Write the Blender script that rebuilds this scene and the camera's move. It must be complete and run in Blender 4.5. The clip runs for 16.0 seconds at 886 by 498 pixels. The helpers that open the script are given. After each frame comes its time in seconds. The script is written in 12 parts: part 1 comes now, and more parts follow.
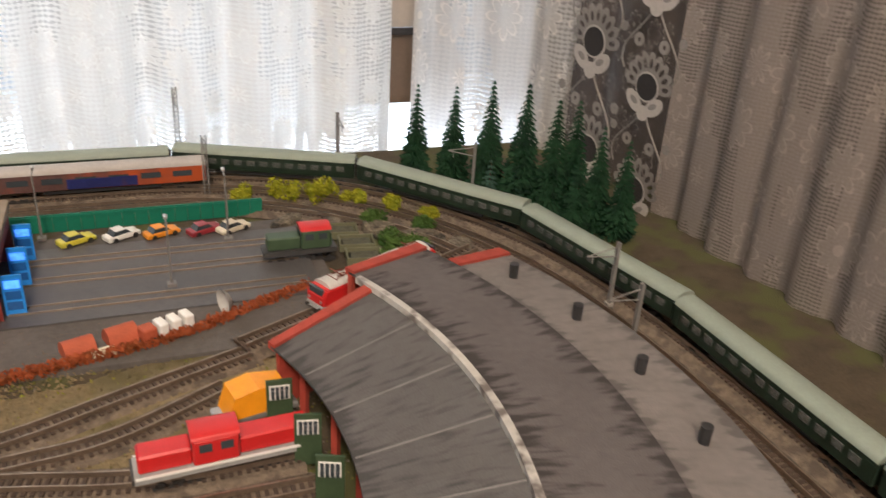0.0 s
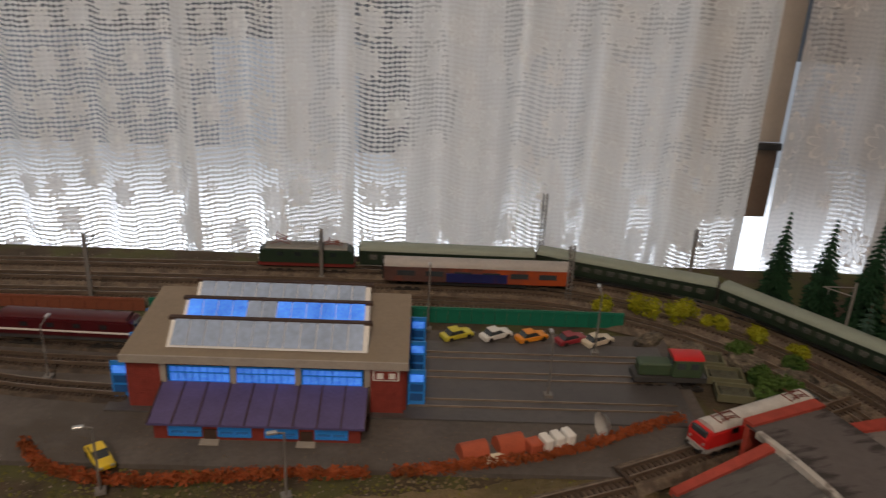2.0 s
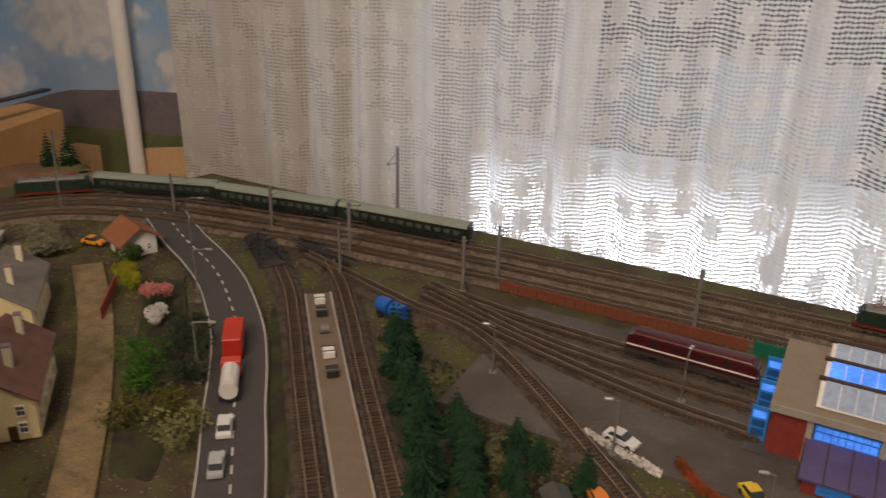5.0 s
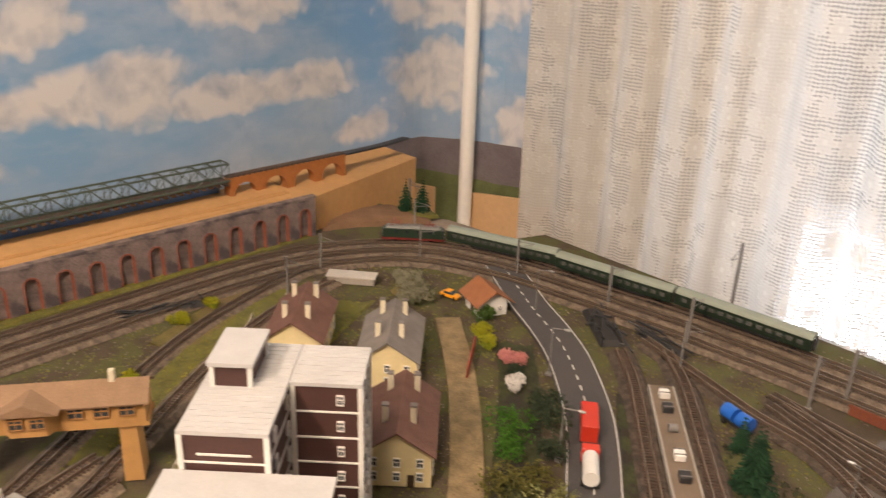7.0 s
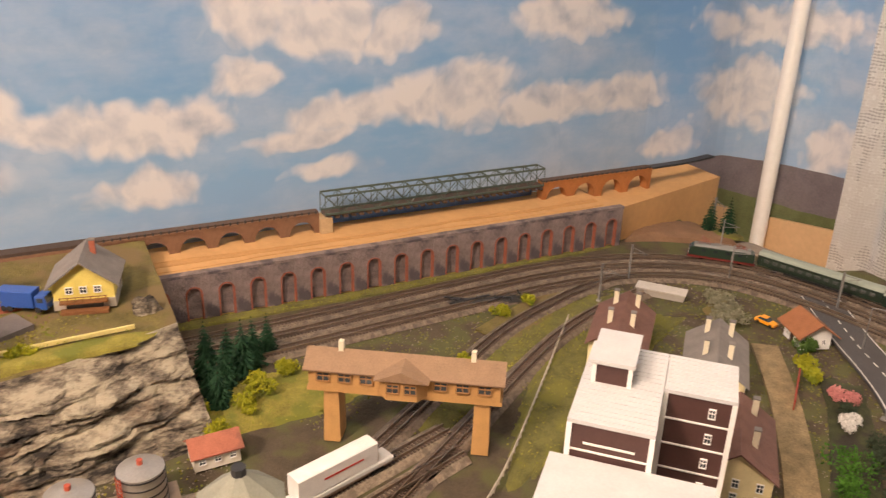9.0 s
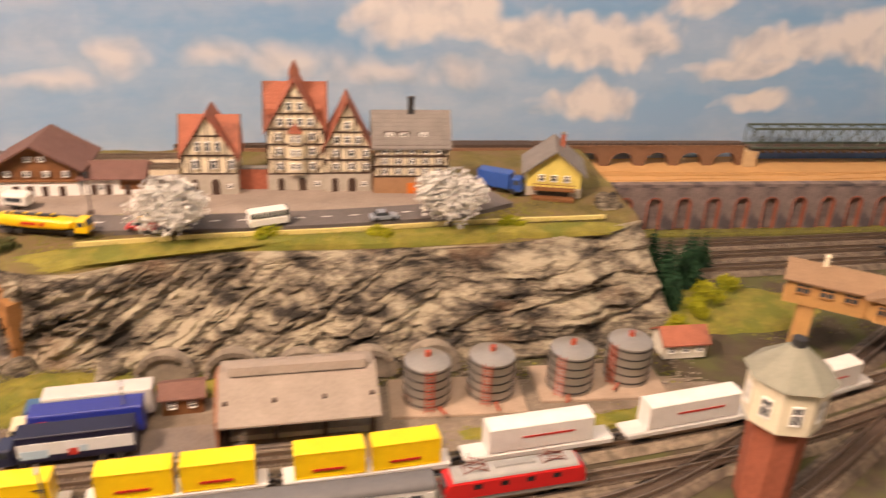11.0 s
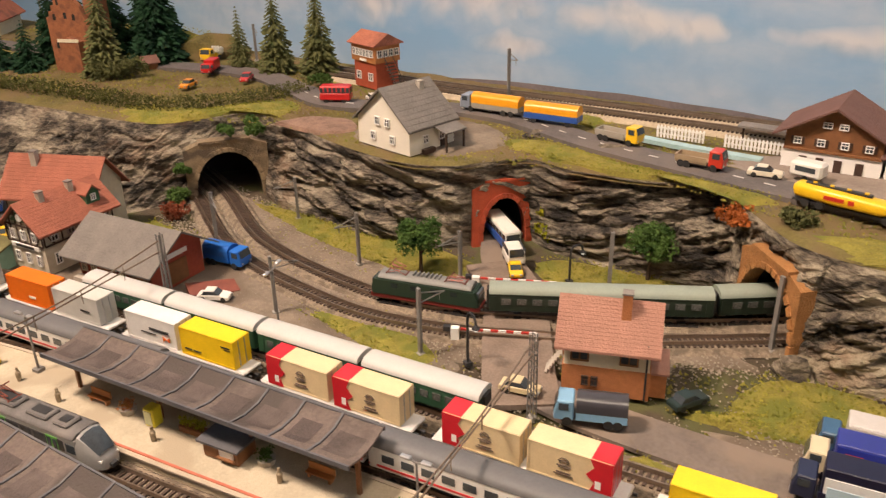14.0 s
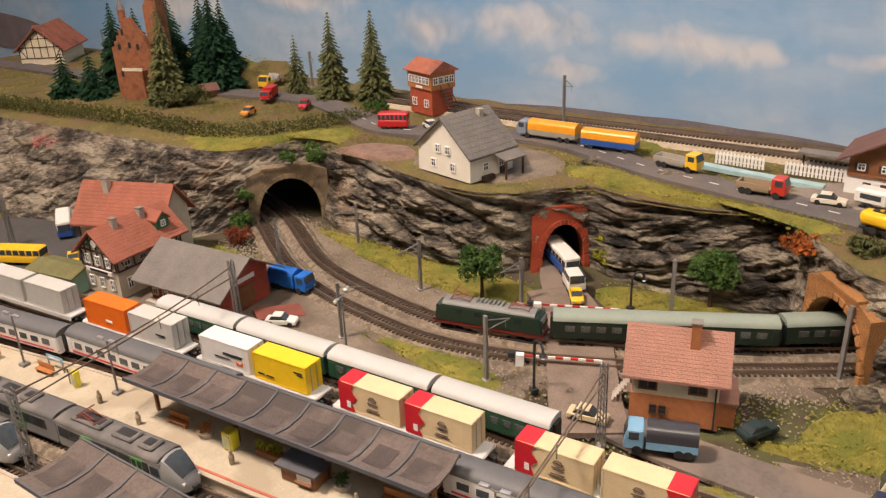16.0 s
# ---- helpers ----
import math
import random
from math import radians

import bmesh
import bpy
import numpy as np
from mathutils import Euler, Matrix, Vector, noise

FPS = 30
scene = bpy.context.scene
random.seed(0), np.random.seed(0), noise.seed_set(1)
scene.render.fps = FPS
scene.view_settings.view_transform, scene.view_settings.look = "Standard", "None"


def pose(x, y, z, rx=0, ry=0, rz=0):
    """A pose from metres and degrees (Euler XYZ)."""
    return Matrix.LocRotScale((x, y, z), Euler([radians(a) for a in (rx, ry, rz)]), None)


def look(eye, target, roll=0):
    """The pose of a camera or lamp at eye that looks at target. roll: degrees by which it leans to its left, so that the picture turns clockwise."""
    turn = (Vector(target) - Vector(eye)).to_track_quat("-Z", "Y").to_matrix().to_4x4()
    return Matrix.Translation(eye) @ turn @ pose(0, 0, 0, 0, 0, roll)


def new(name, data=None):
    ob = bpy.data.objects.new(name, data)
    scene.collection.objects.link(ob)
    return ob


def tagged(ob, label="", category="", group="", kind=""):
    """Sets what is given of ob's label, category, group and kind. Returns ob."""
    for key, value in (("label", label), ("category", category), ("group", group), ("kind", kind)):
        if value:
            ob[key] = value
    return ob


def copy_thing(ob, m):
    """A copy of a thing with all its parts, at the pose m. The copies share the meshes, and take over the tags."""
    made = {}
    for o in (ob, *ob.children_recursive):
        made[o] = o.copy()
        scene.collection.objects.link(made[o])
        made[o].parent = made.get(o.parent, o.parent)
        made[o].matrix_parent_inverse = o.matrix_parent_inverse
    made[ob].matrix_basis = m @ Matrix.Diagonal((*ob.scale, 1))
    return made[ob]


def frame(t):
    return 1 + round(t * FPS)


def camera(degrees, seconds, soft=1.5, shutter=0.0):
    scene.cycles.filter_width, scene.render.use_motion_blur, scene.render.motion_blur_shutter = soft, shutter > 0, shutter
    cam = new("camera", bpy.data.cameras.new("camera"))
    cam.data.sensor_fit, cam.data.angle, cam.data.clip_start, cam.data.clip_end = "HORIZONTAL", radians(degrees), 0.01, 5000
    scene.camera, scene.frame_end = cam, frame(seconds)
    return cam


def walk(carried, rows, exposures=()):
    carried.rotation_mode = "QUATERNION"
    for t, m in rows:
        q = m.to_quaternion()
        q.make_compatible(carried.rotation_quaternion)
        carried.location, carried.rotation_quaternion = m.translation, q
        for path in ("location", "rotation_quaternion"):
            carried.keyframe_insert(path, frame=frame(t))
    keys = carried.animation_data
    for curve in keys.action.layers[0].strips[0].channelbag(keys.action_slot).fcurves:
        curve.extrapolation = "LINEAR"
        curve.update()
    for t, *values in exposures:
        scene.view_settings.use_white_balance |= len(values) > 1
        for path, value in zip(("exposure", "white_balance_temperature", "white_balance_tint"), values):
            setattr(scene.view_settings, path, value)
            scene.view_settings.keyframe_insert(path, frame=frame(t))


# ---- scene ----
cam = camera(56.9, 16.0, soft=1.3, shutter=0.4)
PATH = [
    (0, (0.1531, -0.0676, 0.2841), (0.4889, 0.7663, -0.1540), 3.80),
    (0.5, (0.1398, -0.0529, 0.2961), (0.4146, 0.8121, -0.1239), 3.77),
    (1, (0.1154, -0.0440, 0.3102), (0.3042, 0.8513, -0.0933), 3.74),
    (1.5, (0.0901, -0.0417, 0.3206), (0.2059, 0.8730, -0.0665), 3.34),
    (2, (0.0661, -0.0451, 0.3237), (0.0991, 0.8780, -0.0595), 2.83),
    (2.5, (0.0384, -0.0524, 0.3227), (-0.0112, 0.8706, -0.0589), 2.71),
    (3, (0.0081, -0.0625, 0.3233), (-0.1409, 0.8495, -0.0590), 2.41),
    (3.5, (-0.0234, -0.0736, 0.3251), (-0.2537, 0.8227, -0.0538), 2.44),
    (4, (-0.0569, -0.0806, 0.3332), (-0.3544, 0.7939, -0.0499), 2.10),
    (4.2, (-0.0692, -0.0861, 0.3369), (-0.3951, 0.7778, -0.0472), 1.94),
    (6.3, (-0.1572, -0.1480, 0.4269), (-0.7346, 0.5582, 0.0173), 1.32),
    (6.5, (-0.1650, -0.1577, 0.4341), (-0.7697, 0.5285, 0.0297), 1.61),
    (7, (-0.1860, -0.1911, 0.4492), (-0.8507, 0.4479, 0.0621), 2.02),
    (7.5, (-0.2054, -0.2225, 0.4568), (-0.9220, 0.3624, 0.0768), 1.92),
    (8, (-0.2167, -0.2548, 0.4599), (-0.9782, 0.2714, 0.0815), 1.52),
    (8.2, (-0.2190, -0.2691, 0.4608), (-0.9971, 0.2311, 0.0808), 1.26),
    (10.3, (-0.2392, -0.3876, 0.4271), (-1.1149, -0.1241, 0.0225), 2.94),
    (10.5, (-0.2356, -0.4195, 0.4156), (-1.1210, -0.1944, 0.0089), 2.59),
    (11, (-0.2430, -0.5153, 0.3935), (-1.1389, -0.3853, -0.0314), 2.54),
    (11.5, (-0.2483, -0.5945, 0.3637), (-1.1519, -0.5790, -0.0643), 2.66),
    (12, (-0.2736, -0.6522, 0.3425), (-1.1600, -0.7754, -0.1037), 2.42),
    (12.5, (-0.3138, -0.6827, 0.3162), (-1.1576, -0.9721, -0.1358), 1.96),
    (13, (-0.3307, -0.6951, 0.3124), (-1.1182, -1.1144, -0.1392), 0.29),
    (13.5, (-0.3320, -0.7011, 0.3135), (-1.0941, -1.1804, -0.1218), -0.76),
    (14, (-0.3350, -0.7069, 0.3137), (-1.0835, -1.2193, -0.1072), -1.23),
    (14.5, (-0.3293, -0.7162, 0.3162), (-1.0684, -1.2480, -0.0971), -1.58),
    (15, (-0.3233, -0.7197, 0.3207), (-1.0574, -1.2628, -0.0870), -1.85),
    (15.5, (-0.3219, -0.7190, 0.3230), (-1.0542, -1.2687, -0.0789), -2.07),
    (16, (-0.3177, -0.7206, 0.3252), (-1.0483, -1.2739, -0.0748), -2.21),
]
EXPOSURE = [(0, 0.55, 5900, 9), (0.5, 0.08, 5800, 10), (1.0, -0.25, 5900, 11), (1.5, -0.6, 6100, 11), (2.0, -0.75, 6200, 12), (3.0, -0.8, 6250, 11), (4.2, -0.7, 6250, 13), (6.3, 0.42, 6500, 14), (8.2, 0.85, 6300, 16), (10.3, 0.9, 6700, 20), (12.0, 0.7, 6850, 22), (13.5, 0.6, 6400, 15), (16.0, 0.5, 5800, 12)]
walk(cam, [(t, look(eye, target, roll)) for t, eye, target, roll in PATH], EXPOSURE)

# ---- light ----
world = bpy.data.worlds.new("world")
scene.world = world
world.use_nodes = True
wn = world.node_tree.nodes
sky = wn.new("ShaderNodeTexSky")
sky.sky_type, sky.sun_disc, sky.sun_elevation, sky.sun_rotation = "NISHITA", False, radians(25), radians(20)
world.node_tree.links.new(sky.outputs[0], wn["Background"].inputs[0])
wn["Background"].inputs[1].default_value = 0.1


def lamp(name, kind, place, target, power, size, colour):
    data = bpy.data.lights.new(name, kind)
    data.energy, data.color = power, colour
    if kind == "AREA":
        data.shape, data.size = "DISK", size
    else:
        data.shadow_soft_size = size
    ob = new(name, data)
    ob.matrix_world = look(place, target)
    return ob


lamp("ceiling_light_south", "AREA", (-0.1, -1.5, 1.45), (-0.6, -0.8, 0), 30, 0.3, (1.0, 0.76, 0.56))
lamp("ceiling_light_north", "AREA", (-0.12, -0.6, 1.5), (-0.2, 0.5, 0.1), 12.5, 0.35, (1.0, 0.80, 0.58))

# ---- helpers for building ----


def thing(name, label, category, place=(0, 0, 0), turn=0, group="", kind=""):
    ob = new(name)
    ob.empty_display_size = 0.01
    ob.matrix_basis = pose(*place, 0, 0, turn)
    return tagged(ob, label, category, group, kind)


def part(name, bm, material, parent=None, label=""):
    me = bpy.data.meshes.new(name)
    bmesh.ops.recalc_face_normals(bm, faces=bm.faces)
    bm.to_mesh(me)
    bm.free()
    me.materials.append(material)
    ob = new(name, me)
    ob.parent = parent
    if label:
        ob["label"] = label
    return ob


def alike(ob, m, parent=None):
    """Another object on the same mesh."""
    o = new(ob.name.split(".")[0], ob.data)
    o.parent = parent or ob.parent
    o.matrix_basis = m
    return o


def smooth(ob, angle=40):
    for p in ob.data.polygons:
        p.use_smooth = True
    ob.data.set_sharp_from_angle(angle=radians(angle))
    return ob


def B():
    return bmesh.new()


def box(bm, x0, x1, y0, y1, z0, z1, taper=0.0):
    t = taper
    v = [bm.verts.new(p) for p in ((x0, y0, z0), (x1, y0, z0), (x1, y1, z0), (x0, y1, z0), (x0 + t, y0 + t, z1), (x1 - t, y0 + t, z1), (x1 - t, y1 - t, z1), (x0 + t, y1 - t, z1))]
    for f in ((0, 3, 2, 1), (4, 5, 6, 7), (0, 1, 5, 4), (1, 2, 6, 5), (2, 3, 7, 6), (3, 0, 4, 7)):
        bm.faces.new([v[i] for i in f])
    return bm


def boxc(x, y, z, sx, sy, sz):
    return box(B(), x - sx / 2, x + sx / 2, y - sy / 2, y + sy / 2, z, z + sz)


def rbox(x0, x1, y0, y1, z0, z1, r=0.0008):
    bm = box(B(), x0, x1, y0, y1, z0, z1)
    bmesh.ops.bevel(bm, geom=list(bm.edges), offset=r, segments=1, affect="EDGES")
    return bm


def prism(bm, outline, a, b, axis="y"):
    """A closed outline of (u, z) drawn out from a to b along axis ("y": u is x; "x": u is y; "z": outline is x, y)."""
    def at(u, w, s):
        return (u, s, w) if axis == "y" else (s, u, w) if axis == "x" else (u, w, s)
    n = len(outline)
    lo, hi = [bm.verts.new(at(u, w, a)) for u, w in outline], [bm.verts.new(at(u, w, b)) for u, w in outline]
    bm.faces.new(lo)
    bm.faces.new(hi[::-1])
    for i in range(n):
        bm.faces.new((lo[i], hi[i], hi[(i + 1) % n], lo[(i + 1) % n]))
    return bm


def rod(bm, p, q, r, n=6, r2=None):
    p, q = Vector(p), Vector(q)
    turn = (q - p).to_track_quat("Z", "Y")
    r2 = r if r2 is None else r2
    rings = []
    for c, rr in ((p, r), (q, r2)):
        rings.append([bm.verts.new(c + turn @ Vector((rr * math.cos(2 * math.pi * i / n), rr * math.sin(2 * math.pi * i / n), 0))) for i in range(n)])
    for i in range(n):
        bm.faces.new((rings[0][i], rings[0][(i + 1) % n], rings[1][(i + 1) % n], rings[1][i]))
    bm.faces.new(rings[0][::-1])
    bm.faces.new(rings[1])
    return bm


def resample(points, step):
    """A smooth line (Catmull-Rom) through the points, in even steps."""
    p = [Vector(q) for q in points]
    p = [2 * p[0] - p[1]] + p + [2 * p[-1] - p[-2]]
    fine = []
    for i in range(1, len(p) - 2):
        for k in range(24):
            t = k / 24
            fine.append(0.5 * (2 * p[i] + (p[i + 1] - p[i - 1]) * t + (2 * p[i - 1] - 5 * p[i] + 4 * p[i + 1] - p[i + 2]) * t * t + (3 * p[i] - p[i - 1] - 3 * p[i + 1] + p[i + 2]) * t**3))
    fine.append(p[-2])
    out, left = [fine[0]], step
    for a, b in zip(fine, fine[1:]):
        d = (b - a).length
        while d >= left and d > 1e-9:
            a = a + (b - a) * (left / d)
            d -= left
            out.append(a)
            left = step
        left -= d
    return out


def along(points, s):
    """The place and heading (degrees) s metres along a smooth line, and past its end straight on."""
    line = resample(points, 0.004)
    i = max(0, min(len(line) - 2, int(s / 0.004)))
    d = line[i + 1] - line[i]
    return line[i] + d.normalized() * (s - i * 0.004), math.degrees(math.atan2(d.y, d.x))


def sweep(bm, line, outline, closed=False):
    """An outline of (across, up) carried along a line of points."""
    rings = []
    for i, c in enumerate(line):
        d = (line[min(i + 1, len(line) - 1)] - line[max(i - 1, 0)]).normalized()
        side = Vector((-d.y, d.x, 0)).normalized()
        rings.append([bm.verts.new(c + side * u + Vector((0, 0, w))) for u, w in outline])
    n = len(outline)
    for a, b in zip(rings, rings[1:]):
        for k in range(n if closed else n - 1):
            bm.faces.new((a[k], a[(k + 1) % n], b[(k + 1) % n], b[k]))
    if closed:
        bm.faces.new(rings[0])
        bm.faces.new(rings[-1][::-1])
    return bm


# ---- materials ----
MATS = {}


def mat(name, colour, rough=0.6, metal=0.0, var=0.18, scale=60.0, bump=0.0, bscale=600.0, other=None, amount=0.5, each=0.0, alpha=1.0, emit=0.0, spec=0.5):
    """Colour broken up at two scales; other is a second colour laid over it in blotches; each varies single pieces."""
    if name in MATS:
        return MATS[name]
    m = bpy.data.materials.new(name)
    m.use_nodes = True
    n, l = m.node_tree.nodes, m.node_tree.links
    b = n["Principled BSDF"]
    tc = n.new("ShaderNodeTexCoord")
    def noise_of(s, detail):
        t = n.new("ShaderNodeTexNoise")
        t.inputs["Scale"].default_value, t.inputs["Detail"].default_value = s, detail
        l.new(tc.outputs["Object"], t.inputs["Vector"])
        return t
    big, fine = noise_of(scale, 5), noise_of(scale * 9, 3)
    ramp = n.new("ShaderNodeValToRGB")
    ramp.color_ramp.elements[0].position, ramp.color_ramp.elements[1].position = 0.3, 0.7
    lo, hi = [c * (1 - var) for c in colour], [min(1, c * (1 + var)) for c in colour]
    ramp.color_ramp.elements[0].color, ramp.color_ramp.elements[1].color = (*lo, 1), (*hi, 1)
    mixer = n.new("ShaderNodeMath")
    mixer.operation = "MULTIPLY_ADD"
    mixer.inputs[1].default_value = 0.45
    l.new(fine.outputs["Fac"], mixer.inputs[0])
    half = n.new("ShaderNodeMath")
    half.operation = "MULTIPLY"
    half.inputs[1].default_value = 0.55
    l.new(big.outputs["Fac"], half.inputs[0])
    l.new(half.outputs[0], mixer.inputs[2])
    l.new(mixer.outputs[0], ramp.inputs["Fac"])
    out = ramp.outputs["Color"]
    if other:
        blot = noise_of(scale * 0.45, 6)
        edge = n.new("ShaderNodeValToRGB")
        edge.color_ramp.elements[0].position, edge.color_ramp.elements[1].position = 0.62 - 0.3 * amount, 0.74 - 0.3 * amount
        l.new(blot.outputs["Fac"], edge.inputs["Fac"])
        mx = n.new("ShaderNodeMix")
        mx.data_type = "RGBA"
        l.new(edge.outputs["Color"], mx.inputs[0])
        l.new(out, mx.inputs[6])
        mx.inputs[7].default_value = (*other, 1)
        out = mx.outputs[2]
    if each:
        info = n.new("ShaderNodeObjectInfo")
        hs = n.new("ShaderNodeHueSaturation")
        rng = n.new("ShaderNodeMapRange")
        rng.inputs[3].default_value, rng.inputs[4].default_value = 1 - each, 1 + each
        l.new(info.outputs["Random"], rng.inputs[0])
        l.new(rng.outputs[0], hs.inputs["Value"])
        l.new(out, hs.inputs["Color"])
        out = hs.outputs["Color"]
    l.new(out, b.inputs["Base Color"])
    b.inputs["Roughness"].default_value, b.inputs["Metallic"].default_value = rough, metal
    b.inputs["Specular IOR Level"].default_value = spec
    b.inputs["Alpha"].default_value = alpha
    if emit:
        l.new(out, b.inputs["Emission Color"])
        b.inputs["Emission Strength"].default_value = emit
    if bump:
        bn = noise_of(bscale, 4)
        bp = n.new("ShaderNodeBump")
        bp.inputs["Strength"].default_value, bp.inputs["Distance"].default_value = bump, 0.002
        l.new(bn.outputs["Fac"], bp.inputs["Height"])
        l.new(bp.outputs["Normal"], b.inputs["Normal"])
    MATS[name] = m
    return m


def glass(name, colour=(0.05, 0.06, 0.07), rough=0.12):
    return mat(name, colour, rough, var=0.3, scale=200)


TRACKBED = mat("ballast", (0.185, 0.143, 0.105), 0.9, var=0.55, scale=250, bump=0.9, bscale=900, other=(0.11, 0.085, 0.065), amount=0.45)
SLEEPER = mat("sleeper", (0.075, 0.05, 0.037), 0.8, var=0.35, scale=150, each=0.25)
RAIL = mat("rail", (0.33, 0.26, 0.2), 0.35, metal=0.8, var=0.3, scale=90)
GRAVEL = mat("gravel_yard", (0.115, 0.102, 0.094), 0.95, var=0.3, scale=35, bump=0.5, bscale=1200, other=(0.09, 0.078, 0.068), amount=0.4)
GRASS = mat("grass_mat", (0.185, 0.15, 0.045), 0.95, var=0.45, scale=45, bump=1.0, bscale=1500, other=(0.22, 0.155, 0.065), amount=0.5)
EARTH = mat("earth", (0.085, 0.064, 0.04), 0.95, var=0.4, scale=50, bump=0.9, bscale=900, other=(0.10, 0.10, 0.035), amount=0.55)
ROAD = mat("asphalt", (0.068, 0.064, 0.064), 0.85, var=0.2, scale=30, bump=0.2, bscale=2500, other=(0.075, 0.068, 0.065), amount=0.35)
WHITE = mat("white_paint", (0.8, 0.79, 0.76), 0.5, var=0.05, scale=100)
CREAM = mat("cream_plaster", (0.72, 0.66, 0.5), 0.75, var=0.1, scale=120)
DARK = mat("dark_plastic", (0.03, 0.03, 0.032), 0.5, var=0.3, scale=150)
METAL = mat("mast_grey", (0.22, 0.21, 0.2), 0.55, metal=0.2, var=0.2, scale=150)
GLASS = glass("dark_glass")

# ---- the room and the table ----


def slab(name, x0, x1, y0, y1, z0, z1, material, label):
    return tagged(part(name, box(B(), x0, x1, y0, y1, z0, z1), material), label, name.split("_")[0], kind="structure")


PLASTER = mat("room_plaster", (0.72, 0.69, 0.64), 0.9, var=0.04, scale=6, bump=0.1, bscale=300)
# floor, ceiling, east and south walls are unseen, added to bounce the lamplight
slab("floor", -1.6, 2.2, -3.6, 1.2, -0.86, -0.8, mat("floor_boards", (0.3, 0.2, 0.12), 0.5, scale=8), "brown floor boards under the layout table")
slab("ceiling", -1.6, 2.2, -3.6, 1.2, 1.7, 1.75, PLASTER, "plain white room ceiling")
slab("wall_east", 2.15, 2.2, -3.6, 1.2, -0.8, 1.7, PLASTER, "plain off-white room wall")
slab("wall_south", -1.6, 2.15, -3.6, -3.55, -0.8, 1.7, PLASTER, "plain off-white room wall")
slab("wall_west", -1.42, -1.37, -3.55, 1.2, -0.8, 1.7, PLASTER, "plain off-white wall behind the painted sky")

# window wall with a wide opening over the layout
bm = B()
box(bm, -1.37, 2.15, 0.95, 1.05, -0.8, -0.2)
box(bm, -1.37, 2.15, 0.95, 1.05, 1.25, 1.7)
box(bm, -1.37, -0.70, 0.95, 1.05, -0.2, 1.25)
box(bm, 0.76, 2.15, 0.95, 1.05, -0.2, 1.25)
tagged(part("wall_north", bm, PLASTER), "off-white window wall behind the lace curtains", "wall", kind="structure")
SILL = mat("sill_stone", (0.62, 0.6, 0.57), 0.4, var=0.08, scale=20)
tagged(part("window_sill", rbox(-0.70, 0.76, 0.80, 0.99, -0.235, -0.20), SILL), "grey-white stone window sill behind the curtain", "sill", kind="structure")

bm = B()
prism(bm, [(-1.37, 0.12), (0.66, 0.12), (0.66, 0.712), (-0.905, 0.712), (-0.925, 0.655), (-1.045, 0.636), (-1.13, 0.605), (-1.37, 0.60)], -0.06, -0.002, axis="z")
box(bm, 0.3, 0.66, -0.6, 0.12, -0.06, -0.002)
box(bm, -1.37, -0.3, -2.6, 0.12, -0.06, -0.002)
tagged(part("ground", bm, EARTH), "brown scattered earth base of the layout table", "ground", kind="structure")

# ---- railway tracks ----
def zed(points, z=0.0):
    return [Vector((x, y, z)) for x, y in points]


def shift(points, d):
    line = resample(zed(points), 0.02)
    out = []
    for i, c in enumerate(line):
        t = (line[min(i + 1, len(line) - 1)] - line[max(i - 1, 0)]).normalized()
        out.append((c.x - t.y * d, c.y + t.x * d))
    return out[::3] + [out[-1]]


def railway(points, label, z=0.0, bed=True, smooth_step=0.006, stone=None, single=False):
    line = resample(zed(points, z), smooth_step)
    ob = thing("railway_track", label, "railway track", group="railway tracks")
    if bed:
        part("ballast_bed", sweep(B(), line, [(-0.0155, -0.001), (-0.0105, 0.0030), (0.0105, 0.0030), (0.0155, -0.001)]), stone or TRACKBED, ob)
    for s in (-1, 1):
        part("rail", sweep(B(), line, [(s * 0.0045 - 0.0007, 0.0042), (s * 0.0045 - 0.0005, 0.0068), (s * 0.0045 + 0.0005, 0.0068), (s * 0.0045 + 0.0007, 0.0042)], closed=True), RAIL, ob)
    ties = resample(zed(points, z), 0.0042)
    if single:
        first = None
        for q, r in list(zip(ties, ties[1:]))[:300]:
            d = r - q
            m = pose(q.x, q.y, q.z + 0.0022, 0, 0, math.degrees(math.atan2(d.y, d.x)))
            if first is None:
                first = part("sleeper", box(B(), -0.0010, 0.0010, -0.0078, 0.0078, 0, 0.0020, 0.0001), SLEEPER, ob)
                first.matrix_basis = m
            else:
                alike(first, m, ob)
        return ob
    verts, faces = [], []
    for a, b in zip(ties, ties[1:]):
        d = (b - a).normalized()
        e = Vector((-d.y, d.x, 0))
        k = len(verts)
        for w in (0.0022, 0.0042):
            for u, v in ((-1, -1), (1, -1), (1, 1), (-1, 1)):
                verts.append(a + d * (u * 0.0010) + e * (v * 0.0078) + Vector((0, 0, w)))
        faces += [(k + 4, k + 5, k + 6, k + 7), (k, k + 1, k + 5, k + 4), (k + 1, k + 2, k + 6, k + 5), (k + 2, k + 3, k + 7, k + 6), (k + 3, k, k + 4, k + 7)]
    me = bpy.data.meshes.new("sleeper_grid")
    me.from_pydata(verts, [], faces)
    me.materials.append(SLEEPER)
    s = new("sleeper_grid", me)
    s.parent = ob
    s["kind"] = "stuff"
    return ob


